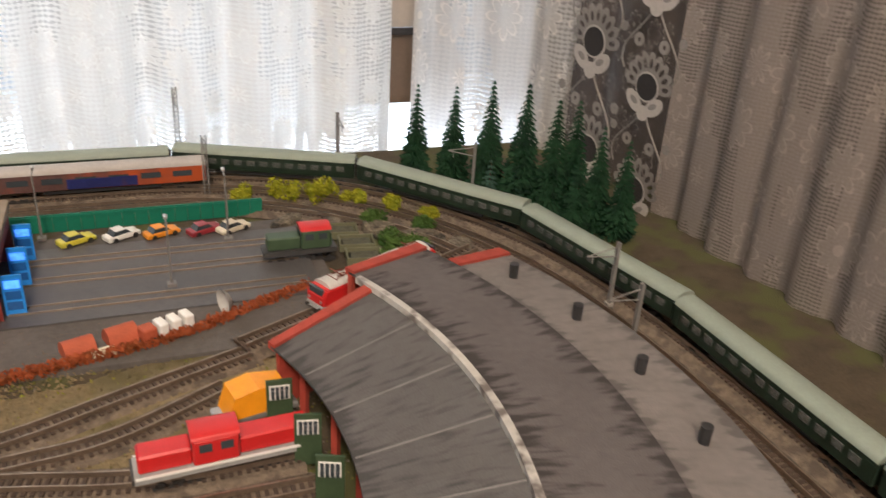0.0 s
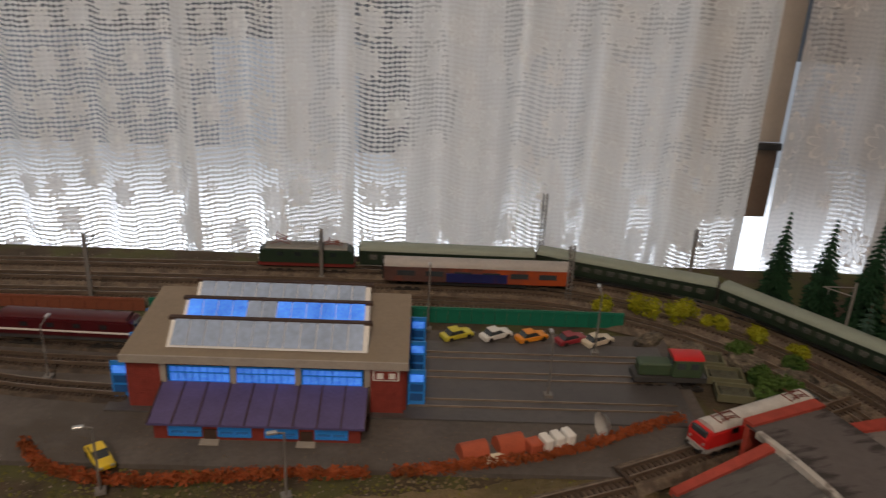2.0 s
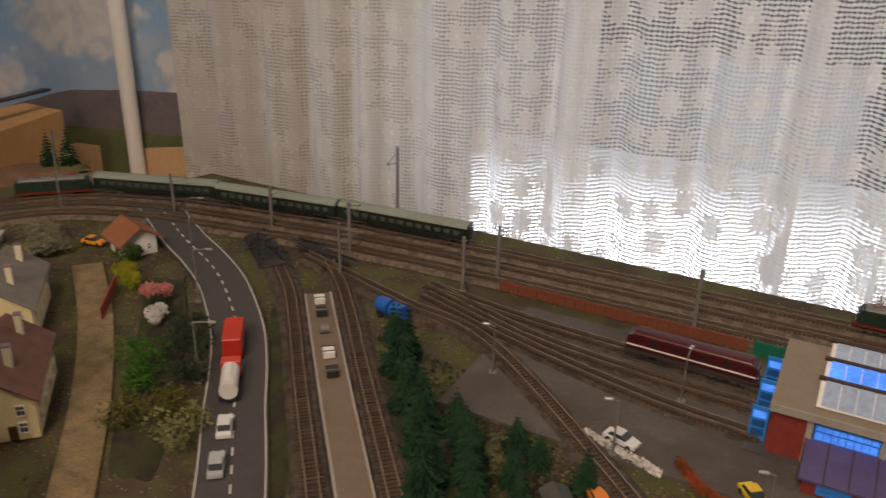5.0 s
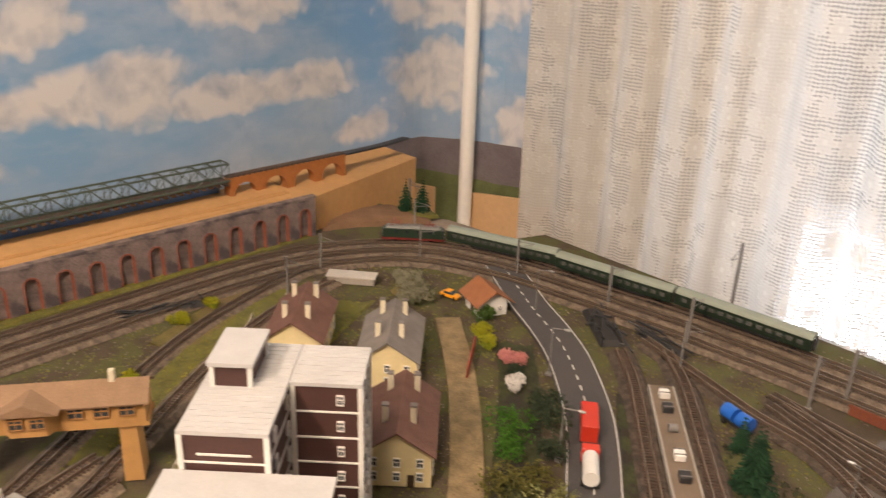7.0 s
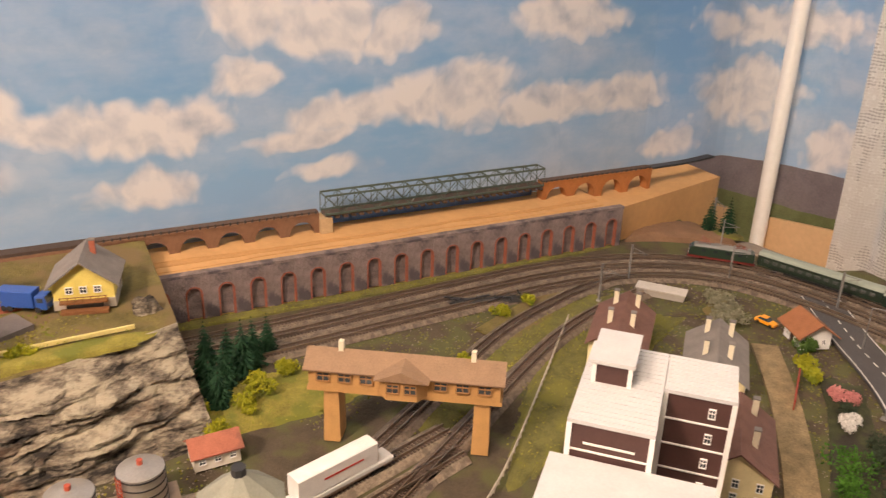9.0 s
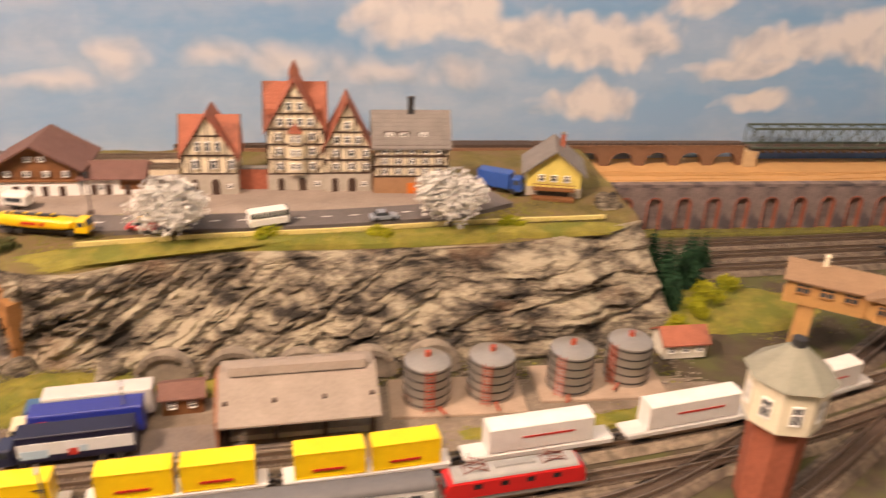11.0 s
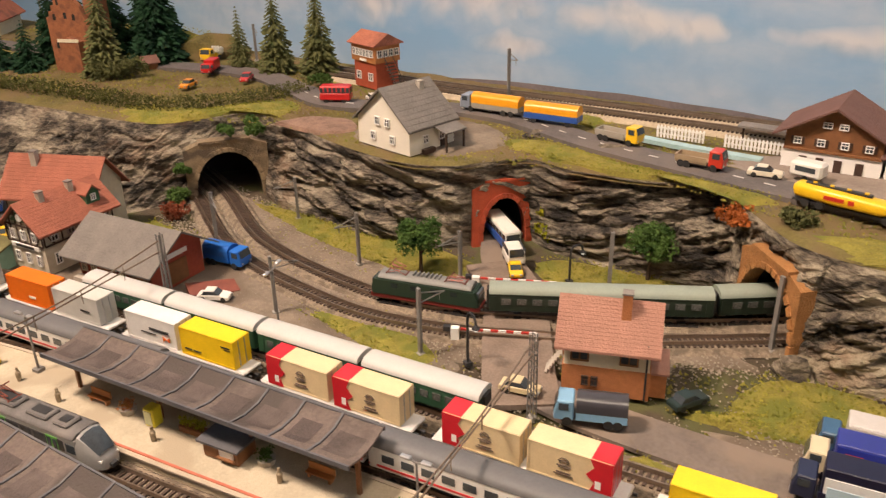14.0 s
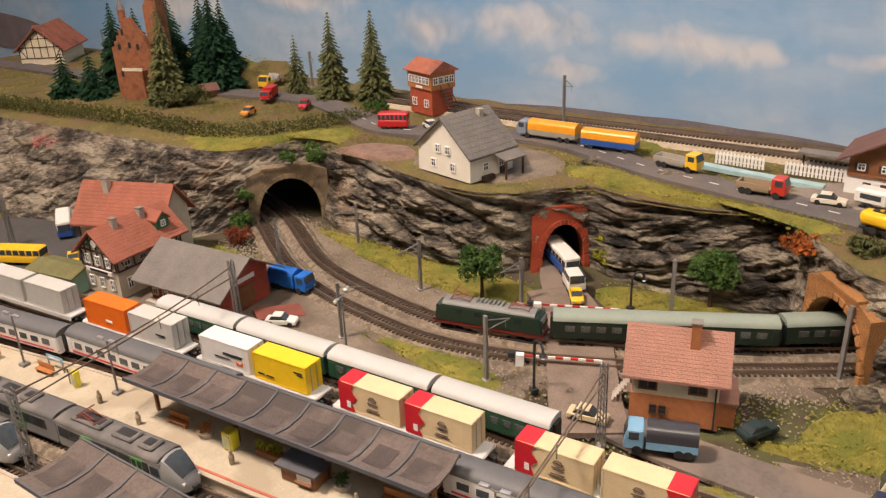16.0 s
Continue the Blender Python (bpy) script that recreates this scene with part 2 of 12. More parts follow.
MAIN = [(-1.05, -0.42), (-1.058, -0.26), (-1.066, -0.1), (-1.08, 0.129), (-1.085, 0.30), (-1.06, 0.43), (-0.99, 0.535), (-0.872, 0.595), (-0.705, 0.628), (-0.538, 0.648), (-0.2, 0.663), (0.1, 0.666), (0.22, 0.655), (0.32, 0.61), (0.40, 0.535), (0.45, 0.44), (0.475, 0.33), (0.483, 0.2), (0.485, 0.0), (0.48, -0.4)]
INNER = shift(MAIN, -0.031)
THIRD = shift(MAIN, -0.062)
railway(MAIN, "outer main line track with brown sleepers on ballast")
railway(INNER, "inner main line track with brown sleepers on ballast")
railway(THIRD[:-12], "third main line track with brown sleepers on ballast")
YARD = [(-1.02, 0.36), (-0.985, 0.24), (-0.93, 0.12), (-0.785, -0.095), (-0.67, -0.29), (-0.64, -0.42)]
YARD_B = [(-0.975, 0.40), (-0.945, 0.28), (-0.89, 0.165), (-0.752, -0.043), (-0.63, -0.24), (-0.59, -0.42)]
railway(YARD, "curved yard track running under the bridge signal box")
railway(YARD_B, "curved yard track running under the bridge signal box")
# the two lines between the tunnel and the stone arch
TUNNEL = [(-0.93, -1.46), (-0.885, -1.36), (-0.817, -1.239), (-0.790, -1.119), (-0.793, -1.034), (-0.835, -0.93), (-0.892, -0.835), (-0.96, -0.74)]
TUNNEL_B = shift(TUNNEL, -0.031)
# darker ballast colour for the depot, branch and loading tracks
STONE_DARK = mat("oily_ballast", (0.105, 0.08, 0.06), 0.9, var=0.55, scale=250, bump=0.9, bscale=900, other=(0.055, 0.042, 0.034), amount=0.5)
STONE_W = mat("station_ballast", (0.27, 0.215, 0.155), 0.9, var=0.55, scale=250, bump=0.9, bscale=900, other=(0.16, 0.125, 0.09), amount=0.45)
railway(TUNNEL, "curved track leading out of the rock tunnel", single=True, stone=STONE_W)
railway(TUNNEL_B, "curved track leading out of the rock tunnel", single=True, stone=STONE_W)
# station tracks
FREIGHT = [(-0.592, -1.55), (-0.622, -1.30), (-0.640, -1.12), (-0.655, -0.93), (-0.668, -0.78), (-0.685, -0.6), (-0.70, -0.45), (-0.74, -0.2), (-0.80, 0.0)]
EXPRESS = [(-0.535, -1.55), (-0.572, -1.34), (-0.595, -1.22), (-0.608, -1.08), (-0.620, -0.943), (-0.634, -0.80), (-0.6465, -0.634), (-0.660, -0.48), (-0.703, -0.2), (-0.765, 0.0)]
LOCAL = shift(FREIGHT, 0.030)[:18]
# the line of the railcar's platform
STATION_LINE = [(-0.555, -1.55), (-0.60, -1.27), (-0.625, -1.06), (-0.645, -0.9), (-0.665, -0.76), (-0.685, -0.6), (-0.70, -0.45)]
RAILCAR = shift(STATION_LINE, -0.088)
for line, words in ((FREIGHT, "station track under the container train"), (EXPRESS, "platform track under the white express coaches"), (LOCAL, "station track under the green coaches"), (RAILCAR, "platform track with the grey railcar")):
    railway(line, words, stone=STONE_W, single=line is RAILCAR)
# depot tracks either side of the engine shed
for y in (0.512, 0.483, 0.445):
    railway([(0.065, y), (0.16, y), (0.262, y)], "straight depot track set in dark asphalt", bed=False, z=-0.003)
railway([(-0.13, 0.512), (-0.22, 0.518), (-0.34, 0.525), (-0.47, 0.545)], "depot track fanning out of the engine shed", stone=STONE_DARK)
railway([(-0.13, 0.483), (-0.22, 0.486), (-0.33, 0.50), (-0.45, 0.54)], "depot track fanning out of the engine shed", stone=STONE_DARK)
railway([(-0.13, 0.445), (-0.22, 0.455), (-0.34, 0.485), (-0.46, 0.525)], "depot track fanning out of the engine shed", stone=STONE_DARK)
railway([(-0.05, 0.20), (-0.16, 0.301), (-0.356, 0.466), (-0.47, 0.50), (-0.62, 0.545)], "diagonal branch track crossing the open ground", stone=STONE_DARK)
for y, q in ((0.262, 0.281), (0.235, 0.235)):
    railway([(-0.10, q + 0.01), (0.05, q), (0.14, y), (0.22, y)], "track leading to the roundhouse stalls")

# ---- painted sky, hill, rock ----
CLOUDS_NORTH = [
    (-0.056, 0.338, 0.055, 0.032), (0.04, 0.315, 0.078, 0.032), (0.131, 0.306, 0.055, 0.030), (-0.057, 0.264, 0.042, 0.022),
    (-0.378, 0.243, 0.058, 0.034), (-0.433, 0.228, 0.050, 0.025), (-0.289, 0.219, 0.060, 0.022), (-0.208, 0.210, 0.062, 0.026), (-0.144, 0.211, 0.060, 0.030),
    (-0.20, 0.140, 0.060, 0.022), (0.06, 0.204, 0.075, 0.020), (0.175, 0.214, 0.075, 0.028), (0.255, 0.208, 0.065, 0.040), (0.40, 0.188, 0.13, 0.026),
    (0.56, 0.19, 0.07, 0.026), (0.404, 0.313, 0.10, 0.030), (0.0, 0.178, 0.06, 0.013), (0.033, 0.13, 0.045, 0.014),
    (0.83, 0.165, 0.10, 0.052), (0.90, 0.285, 0.16, 0.034), (0.662, 0.096, 0.055, 0.024), (1.04, 0.08, 0.055, 0.042)]
CLOUDS_SOUTH = [
    (-0.576, 0.266, 0.034, 0.024), (-0.566, 0.183, 0.062, 0.019), (-0.46, 0.167, 0.085, 0.017), (-0.36, 0.171, 0.038, 0.018), (-0.64, 0.187, 0.050, 0.016),
    (-0.754, 0.192, 0.034, 0.026), (-0.824, 0.160, 0.056, 0.013), (-0.97, 0.162, 0.05, 0.012), (-1.03, 0.163, 0.095, 0.019), (-1.22, 0.172, 0.09, 0.022),
    (-1.38, 0.165, 0.06, 0.020), (-1.18, 0.124, 0.048, 0.012), (-1.62, 0.20, 0.12, 0.03), (-1.9, 0.17, 0.13, 0.03), (-0.80, 0.30, 0.10, 0.03), (-1.15, 0.29, 0.13, 0.03)]


def sky_print():
    """Printed sky: flat-based cumulus clouds, each an oval whose edge is broken up by billows."""
    m = bpy.data.materials.new("printed_sky")
    m.use_nodes = True
    n, l = m.node_tree.nodes, m.node_tree.links
    b = n["Principled BSDF"]
    b.inputs["Roughness"].default_value = 0.5
    def put(kind, **sockets):
        x = n.new("ShaderNode" + kind)
        for k, v in sockets.items():
            x.inputs[k].default_value = v
        return x
    def calc(op, a, c):
        x = n.new("ShaderNodeMath")
        x.operation = op
        for i, v in enumerate((a, c)):
            if isinstance(v, (int, float)):
                x.inputs[i].default_value = v
            else:
                l.new(v, x.inputs[i])
        return x.outputs[0]
    def vec(op, a, c):
        x = n.new("ShaderNodeVectorMath")
        x.operation = op
        for i, v in enumerate((a, c)):
            if isinstance(v, tuple):
                x.inputs[i].default_value = v
            else:
                l.new(v, x.inputs[i])
        return x
    tc = n.new("ShaderNodeTexCoord")
    sep = n.new("ShaderNodeSeparateXYZ")
    l.new(tc.outputs["Object"], sep.inputs[0])
    # the sheet is unrolled where it turns round the corner
    bend = calc("MULTIPLY", calc("MAXIMUM", calc("ADD", sep.outputs["X"], 1.27), 0.0), calc("GREATER_THAN", sep.outputs["Y"], 0.6))
    flat = n.new("ShaderNodeCombineXYZ")
    l.new(calc("ADD", sep.outputs["Y"], bend), flat.inputs["Y"])
    l.new(sep.outputs["Z"], flat.inputs["Z"])
    flat = flat.outputs[0]
    def cloudy(at, scale, detail, rough):
        x = put("TexNoise", Scale=scale, Detail=detail, Roughness=rough)
        l.new(at, x.inputs["Vector"])
        return x
    warp = cloudy(flat, 9.0, 3, 0.5)
    shift_by = vec("MULTIPLY", vec("SUBTRACT", warp.outputs["Color"], (0.5, 0.5, 0.5)).outputs[0], (0.0, 0.075, 0.05)).outputs[0]
    at = vec("ADD", flat, shift_by).outputs[0]
    def field(clouds):
        best = None
        for y, z, ry, rz in clouds:
            x = n.new("ShaderNodeVectorMath")
            x.operation = "MULTIPLY_ADD"
            l.new(at, x.inputs[0])
            x.inputs[1].default_value, x.inputs[2].default_value = (0, 0.86 / ry, 0.84 / rz), (0, -0.86 * y / ry, -0.84 * z / rz)
            far = n.new("ShaderNodeVectorMath")
            far.operation = "LENGTH"
            l.new(x.outputs[0], far.inputs[0])
            if best is None:
                best = far.outputs["Value"]
            else:
                sm = n.new("ShaderNodeMath")
                sm.operation = "SMOOTH_MIN"
                l.new(best, sm.inputs[0])
                l.new(far.outputs["Value"], sm.inputs[1])
                sm.inputs[2].default_value = 0.25
                best = sm.outputs[0]
        return best
    billow = n.new("ShaderNodeTexVoronoi")
    billow.feature = "SMOOTH_F1"
    billow.inputs["Scale"].default_value, billow.inputs["Smoothness"].default_value = 42, 0.35
    l.new(at, billow.inputs["Vector"])
    puff = cloudy(at, 22, 5, 0.5)
    ragged = calc("MULTIPLY", calc("SUBTRACT", billow.outputs["Distance"], 0.42), 0.55)
    ragged = calc("ADD", ragged, calc("MULTIPLY", calc("SUBTRACT", puff.outputs["Fac"], 0.5), 0.7))
    def solid(clouds, outer, inner, most):
        body = n.new("ShaderNodeMapRange")
        body.interpolation_type = "SMOOTHSTEP"
        body.inputs[1].default_value, body.inputs[2].default_value, body.inputs[3].default_value, body.inputs[4].default_value = outer, inner, 0.0, most
        l.new(calc("ADD", field(clouds), ragged), body.inputs[0])
        return body.outputs[0]
    # the heaped clouds stand in the north, thin ones in the south
    body = calc("MAXIMUM", solid(CLOUDS_NORTH, 1.36, 0.66, 0.96), solid(CLOUDS_SOUTH, 1.5, 0.1, 0.8))
    # thin haze between the clouds
    haze = cloudy(vec("MULTIPLY", flat, (1.0, 4.0, 11.0)).outputs[0], 1.0, 6, 0.6)
    thin = n.new("ShaderNodeMapRange")
    thin.inputs[1].default_value, thin.inputs[2].default_value, thin.inputs[3].default_value, thin.inputs[4].default_value = 0.38, 0.72, 0.0, 0.5
    l.new(haze.outputs["Fac"], thin.inputs[0])
    cover = calc("MAXIMUM", body, thin.outputs[0])
    blue = n.new("ShaderNodeValToRGB")
    e = blue.color_ramp.elements
    e[0].position, e[0].color = 0.03, (0.28, 0.41, 0.59, 1)
    e[1].position, e[1].color = 0.42, (0.115, 0.28, 0.53, 1)
    mid = e.new(0.16)
    mid.color = (0.19, 0.36, 0.58, 1)
    l.new(sep.outputs["Z"], blue.inputs["Fac"])
    # relief of the billows: lit tops, grey undersides
    low = cloudy(vec("ADD", at, (0.0, 0.005, 0.017)).outputs[0], 22, 5, 0.5)
    relief = calc("ADD", calc("MULTIPLY", calc("SUBTRACT", puff.outputs["Fac"], low.outputs["Fac"]), -1.35), 0.58)
    cloud = n.new("ShaderNodeValToRGB")
    e = cloud.color_ramp.elements
    e[0].position, e[0].color = 0.22, (0.36, 0.405, 0.49, 1)
    e[1].position, e[1].color = 0.68, (0.64, 0.63, 0.635, 1)
    l.new(relief, cloud.inputs["Fac"])
    mx = n.new("ShaderNodeMix")
    mx.data_type = "RGBA"
    l.new(cover, mx.inputs[0])
    l.new(blue.outputs["Color"], mx.inputs[6])
    l.new(cloud.outputs["Color"], mx.inputs[7])
    l.new(mx.outputs[2], b.inputs["Base Color"])
    return m


SKYP = sky_print()
line = [Vector(p) for p in ((-1.178, -3.0, 0), (-1.178, -1.6, 0), (-1.178, -1.0, 0), (-1.205, -0.4, 0), (-1.235, 0.2, 0), (-1.275, 0.62, 0), (-1.281, 0.67, 0))]
bm = sweep(B(), resample(line, 0.03), [(-0.002, -0.05), (0.002, -0.05), (0.002, 1.0), (-0.002, 1.0)], closed=True)
tagged(part("backdrop", bm, SKYP), "printed blue sky with white clouds behind the layout", "backdrop", kind="structure")
line = [Vector(p) for p in ((-1.2712, 0.60, 0), (-1.281, 0.72, 0), (-1.285, 0.80, 0), (-1.255, 0.88, 0), (-1.20, 0.925, 0), (-1.10, 0.935, 0), (-0.98, 0.93, 0))]
tagged(part("backdrop_corner", sweep(B(), resample(line, 0.02), [(-0.0006, -0.3), (0.0006, -0.3), (0.0006, 1.0), (-0.0006, 1.0)], closed=True), SKYP), "sky print bent round the room corner", "backdrop", kind="structure")

HILLS = mat("printed_hills", (0.15, 0.13, 0.14), 0.7, var=0.25, scale=30)
MEADOW = mat("printed_meadow", (0.11, 0.13, 0.05), 0.7, var=0.3, scale=40)


def skyline(name, y0, y1, height, base, x, material, label, seed):
    out = [(y0, base - 0.02)]
    n = 60
    for i in range(n + 1):
        u = i / n
        out.append((y0 + (y1 - y0) * u, base + height * (math.sin(math.pi * u) ** 0.8) * (0.75 + 0.35 * noise.noise((u * 4, seed, 0)))))
    out.append((y1, base - 0.02))
    tagged(part(name, prism(B(), out, x - 0.001, x, axis="x"), material), label, "printed hill", kind="structure")


skyline("backdrop_hill", -1.26, -0.84, 0.010, 0.080, -1.173, HILLS, "grey-brown hill printed on the sky backdrop", 3)
skyline("backdrop_hill", -2.9, -2.2, 0.072, 0.08, -1.173, HILLS, "grey-brown hill printed on the sky backdrop", 7)


def corner_print(heights, off, base, material, label):
    """A ribbon of printed land on the bent sky sheet of the room corner."""
    pts = resample(zed([(-1.275 + off, 0.64), (-1.28 + off, 0.72), (-1.278 + off, 0.80), (-1.25 + off, 0.875 - off), (-1.20, 0.92 - off), (-1.10, 0.93 - off), (-0.98, 0.925 - off)]), 0.01)
    bm, rows = B(), []
    for i, q in enumerate(pts):
        u = i / (len(pts) - 1) * (len(heights) - 1)
        k = min(int(u), len(heights) - 2)
        h = heights[k] + (heights[k + 1] - heights[k]) * (u - k) + 0.002 * noise.noise(q * 30)
        rows.append((bm.verts.new((q.x, q.y, base)), bm.verts.new((q.x, q.y, h))))
    for a, b in zip(rows, rows[1:]):
        bm.faces.new((a[0], b[0], b[1], a[1]))
    tagged(part("backdrop_hill", bm, material), label, "printed hill", kind="structure")


corner_print((0.050, 0.055, 0.056, 0.046, 0.037, 0.042, 0.047, 0.048), 0.003, -0.3, HILLS, "grey-brown hill printed on the corner backdrop")
corner_print((0.007, 0.003, -0.004, -0.024, -0.041, -0.033, -0.020, -0.013), 0.006, -0.3, MEADOW, "green meadow printed on the corner backdrop")
def rock_mat(name, pale, middle, dark, amount):
    """Cast plaster rock: slanting beds, brushed pale over a dark wash."""
    m = bpy.data.materials.new(name)
    m.use_nodes = True
    n, l = m.node_tree.nodes, m.node_tree.links
    b = n["Principled BSDF"]
    b.inputs["Roughness"].default_value = 0.85
    b.inputs["Specular IOR Level"].default_value = 0.25
    tc = n.new("ShaderNodeTexCoord")
    def noise_of(scale, stretch, detail, rough=0.6):
        mp = n.new("ShaderNodeMapping")
        mp.inputs["Rotation"].default_value = (radians(-18), 0, 0)
        mp.inputs["Scale"].default_value = stretch
        l.new(tc.outputs["Object"], mp.inputs["Vector"])
        t = n.new("ShaderNodeTexNoise")
        t.inputs["Scale"].default_value, t.inputs["Detail"].default_value, t.inputs["Roughness"].default_value = scale, detail, rough
        l.new(mp.outputs[0], t.inputs["Vector"])
        return t.outputs["Fac"]
    beds, blotch, grain = noise_of(34, (0.6, 0.7, 2.8), 6, 0.7), noise_of(16, (1, 1, 1.5), 4), noise_of(300, (1, 0.5, 1.6), 3)
    def calc(op, a, c):
        x = n.new("ShaderNodeMath")
        x.operation = op
        for i, v in enumerate((a, c)):
            if isinstance(v, (int, float)):
                x.inputs[i].default_value = v
            else:
                l.new(v, x.inputs[i])
        return x.outputs[0]
    mixed = calc("ADD", calc("MULTIPLY", beds, 0.62), calc("ADD", calc("MULTIPLY", blotch, 0.26), calc("MULTIPLY", grain, 0.12)))
    ramp = n.new("ShaderNodeValToRGB")
    e = ramp.color_ramp.elements
    e[0].position, e[0].color = 0.425, (*dark, 1)
    e[1].position, e[1].color = 0.585 - amount, (*pale, 1)
    k = e.new(0.49)
    k.color = (*middle, 1)
    l.new(mixed, ramp.inputs["Fac"])
    rust = n.new("ShaderNodeMapRange")
    rust.inputs[1].default_value, rust.inputs[2].default_value, rust.inputs[4].default_value = 0.56, 0.68, 0.6
    l.new(noise_of(11, (1, 1, 1.3), 5), rust.inputs[0])
    mx = n.new("ShaderNodeMix")
    mx.data_type = "RGBA"
    l.new(rust.outputs[0], mx.inputs[0])
    l.new(ramp.outputs["Color"], mx.inputs[6])
    mx.inputs[7].default_value = (0.24, 0.145, 0.085, 1)
    l.new(mx.outputs[2], b.inputs["Base Color"])
    bp = n.new("ShaderNodeBump")
    bp.inputs["Strength"].default_value, bp.inputs["Distance"].default_value = 1.0, 0.006
    l.new(calc("ADD", noise_of(120, (0.8, 0.55, 2.4), 7, 0.72), calc("MULTIPLY", grain, 0.5)), bp.inputs["Height"])
    l.new(bp.outputs["Normal"], b.inputs["Normal"])
    return m


ROCK = rock_mat("painted_rock", (0.49, 0.43, 0.315), (0.205, 0.172, 0.13), (0.040, 0.035, 0.030), 0.02)

# rock line: foot and top of the face, from south to north
RIM = [((-0.72, -2.25), (-0.80, -2.25)), ((-0.72, -1.9), (-0.80, -1.9)), ((-0.737, -1.576), (-0.83, -1.6)), ((-0.785, -1.44), (-0.84, -1.47)),
       ((-0.82, -1.405), (-0.852, -1.415)), ((-0.863, -1.375), (-0.888, -1.39)), ((-0.91, -1.34), (-0.93, -1.365)), ((-0.892, -1.29), (-0.922, -1.30)),
       ((-0.886, -1.21), (-0.892, -1.20)), ((-0.888, -1.13), (-0.882, -1.125)), ((-0.90, -1.09), (-0.897, -1.08)), ((-0.925, -1.068), (-0.918, -1.062)),
       ((-0.955, -1.04), (-0.947, -1.03)), ((-0.942, -1.0), (-0.94, -0.99)), ((-0.938, -0.93), (-0.945, -0.93)), ((-0.945, -0.86), (-0.96, -0.87)),
       ((-0.916, -0.829), (-0.925, -0.835)), ((-0.864, -0.78), (-0.88, -0.79)), ((-0.85, -0.745), (-0.868, -0.735)), ((-0.845, -0.69), (-0.885, -0.69)),
       ((-0.84, -0.62), (-0.905, -0.62)), ((-0.83, -0.51), (-0.905, -0.51)), ((-0.838, -0.42), (-0.91, -0.42)), ((-0.848, -0.32), (-0.92, -0.33)), ((-0.873, -0.2), (-0.964, -0.212))]
# openings: two feet, crown height
OPENINGS = {"tunnel": ((-0.859, -1.378), (-0.913, -1.337), 0.051), "road": ((-0.925, -1.068), (-0.955, -1.04), 0.044), "arch": ((-0.916, -0.829), (-0.864, -0.78), 0.053)}
ROCK_GREY = rock_mat("painted_rock_grey", (0.42, 0.365, 0.275), (0.15, 0.127, 0.10), (0.030, 0.027, 0.024), 0.005)
PLATEAU = 0.08


def catmull(p, t):
    i = min(int(t), len(p) - 2)
    u = t - i
    a, b, c, d = (Vector(p[max(0, min(len(p) - 1, j))]) for j in (i - 1, i, i + 1, i + 2))
    q = 0.5 * (2 * b + (c - a) * u + (2 * a - 5 * b + 4 * c - d) * u * u + (3 * b - a - 3 * c + d) * u**3)
    return Vector((q.x, q.y, 0))


def evenly(n):
    """Matching points along the foot and the top of the rock."""
    foot, top = [r[0] for r in RIM], [r[1] for r in RIM]
    fine = [i * (len(RIM) - 1) / 4000 for i in range(4001)]
    mid = [catmull(foot, t) + catmull(top, t) for t in fine]
    run = [0.0]
    for a, b in zip(mid, mid[1:]):
        run.append(run[-1] + (b - a).length)
    out, j = [], 0
    for i in range(n):
        want = run[-1] * i / (n - 1)
        while j < len(run) - 1 and run[j] < want:
            j += 1
        out.append((catmull(foot, fine[j]), catmull(top, fine[j])))
    return out


def opening_at(c):
    """How deep a point lies inside an opening's outline: 1 inside, falling to 0 outside."""
    best = 0.0
    for a, b, h in OPENINGS.values():
        a, b = Vector(a), Vector(b)
        d = (b - a).normalized()
        n = Vector((-d.y, d.x))
        q = Vector((c.x, c.y)) - (a + b) / 2
        if abs(q.dot(n)) > 0.035:
            continue
        half = (b - a).length / 2
        r = max(abs(q.dot(d)) / (half + 0.002), 0.0)
        crown = h * math.sqrt(max(0.0, 1 - min(1, r) ** 2.6)) if r < 1 else 0.0
        gap = max(c.z - crown if r < 1 else 0.0, (r - 1) * half)
        best = max(best, 1 - gap / 0.014 if gap > 0 else 1.0)
    return best


def beds(run, z, seed, thick, tilt):
    """How far the rock stands out: slanting overhanging beds of uneven thickness, broken off along their length."""
    run2, z2 = run + 0.03 * noise.noise((run * 7, z * 9, seed)), z + 0.012 * noise.noise((run * 6 + 4, z * 12, seed))
    slant = z2 * thick - run2 * tilt + 0.8 * noise.noise((run * 4.5, z * 20, seed + 1))
    bed = math.floor(slant)
    f = slant - bed
    deep = 0.55 + 0.9 * noise.noise((run2 * (9 + 0.12 * thick) + bed * 7.31, bed * 2.9 + 0.7, seed))
    ledge = f ** 0.6 if f < 0.84 else f ** 0.6 * (1 - f) / 0.16
    return max(0.0, deep) * (0.25 + 0.75 * ledge)


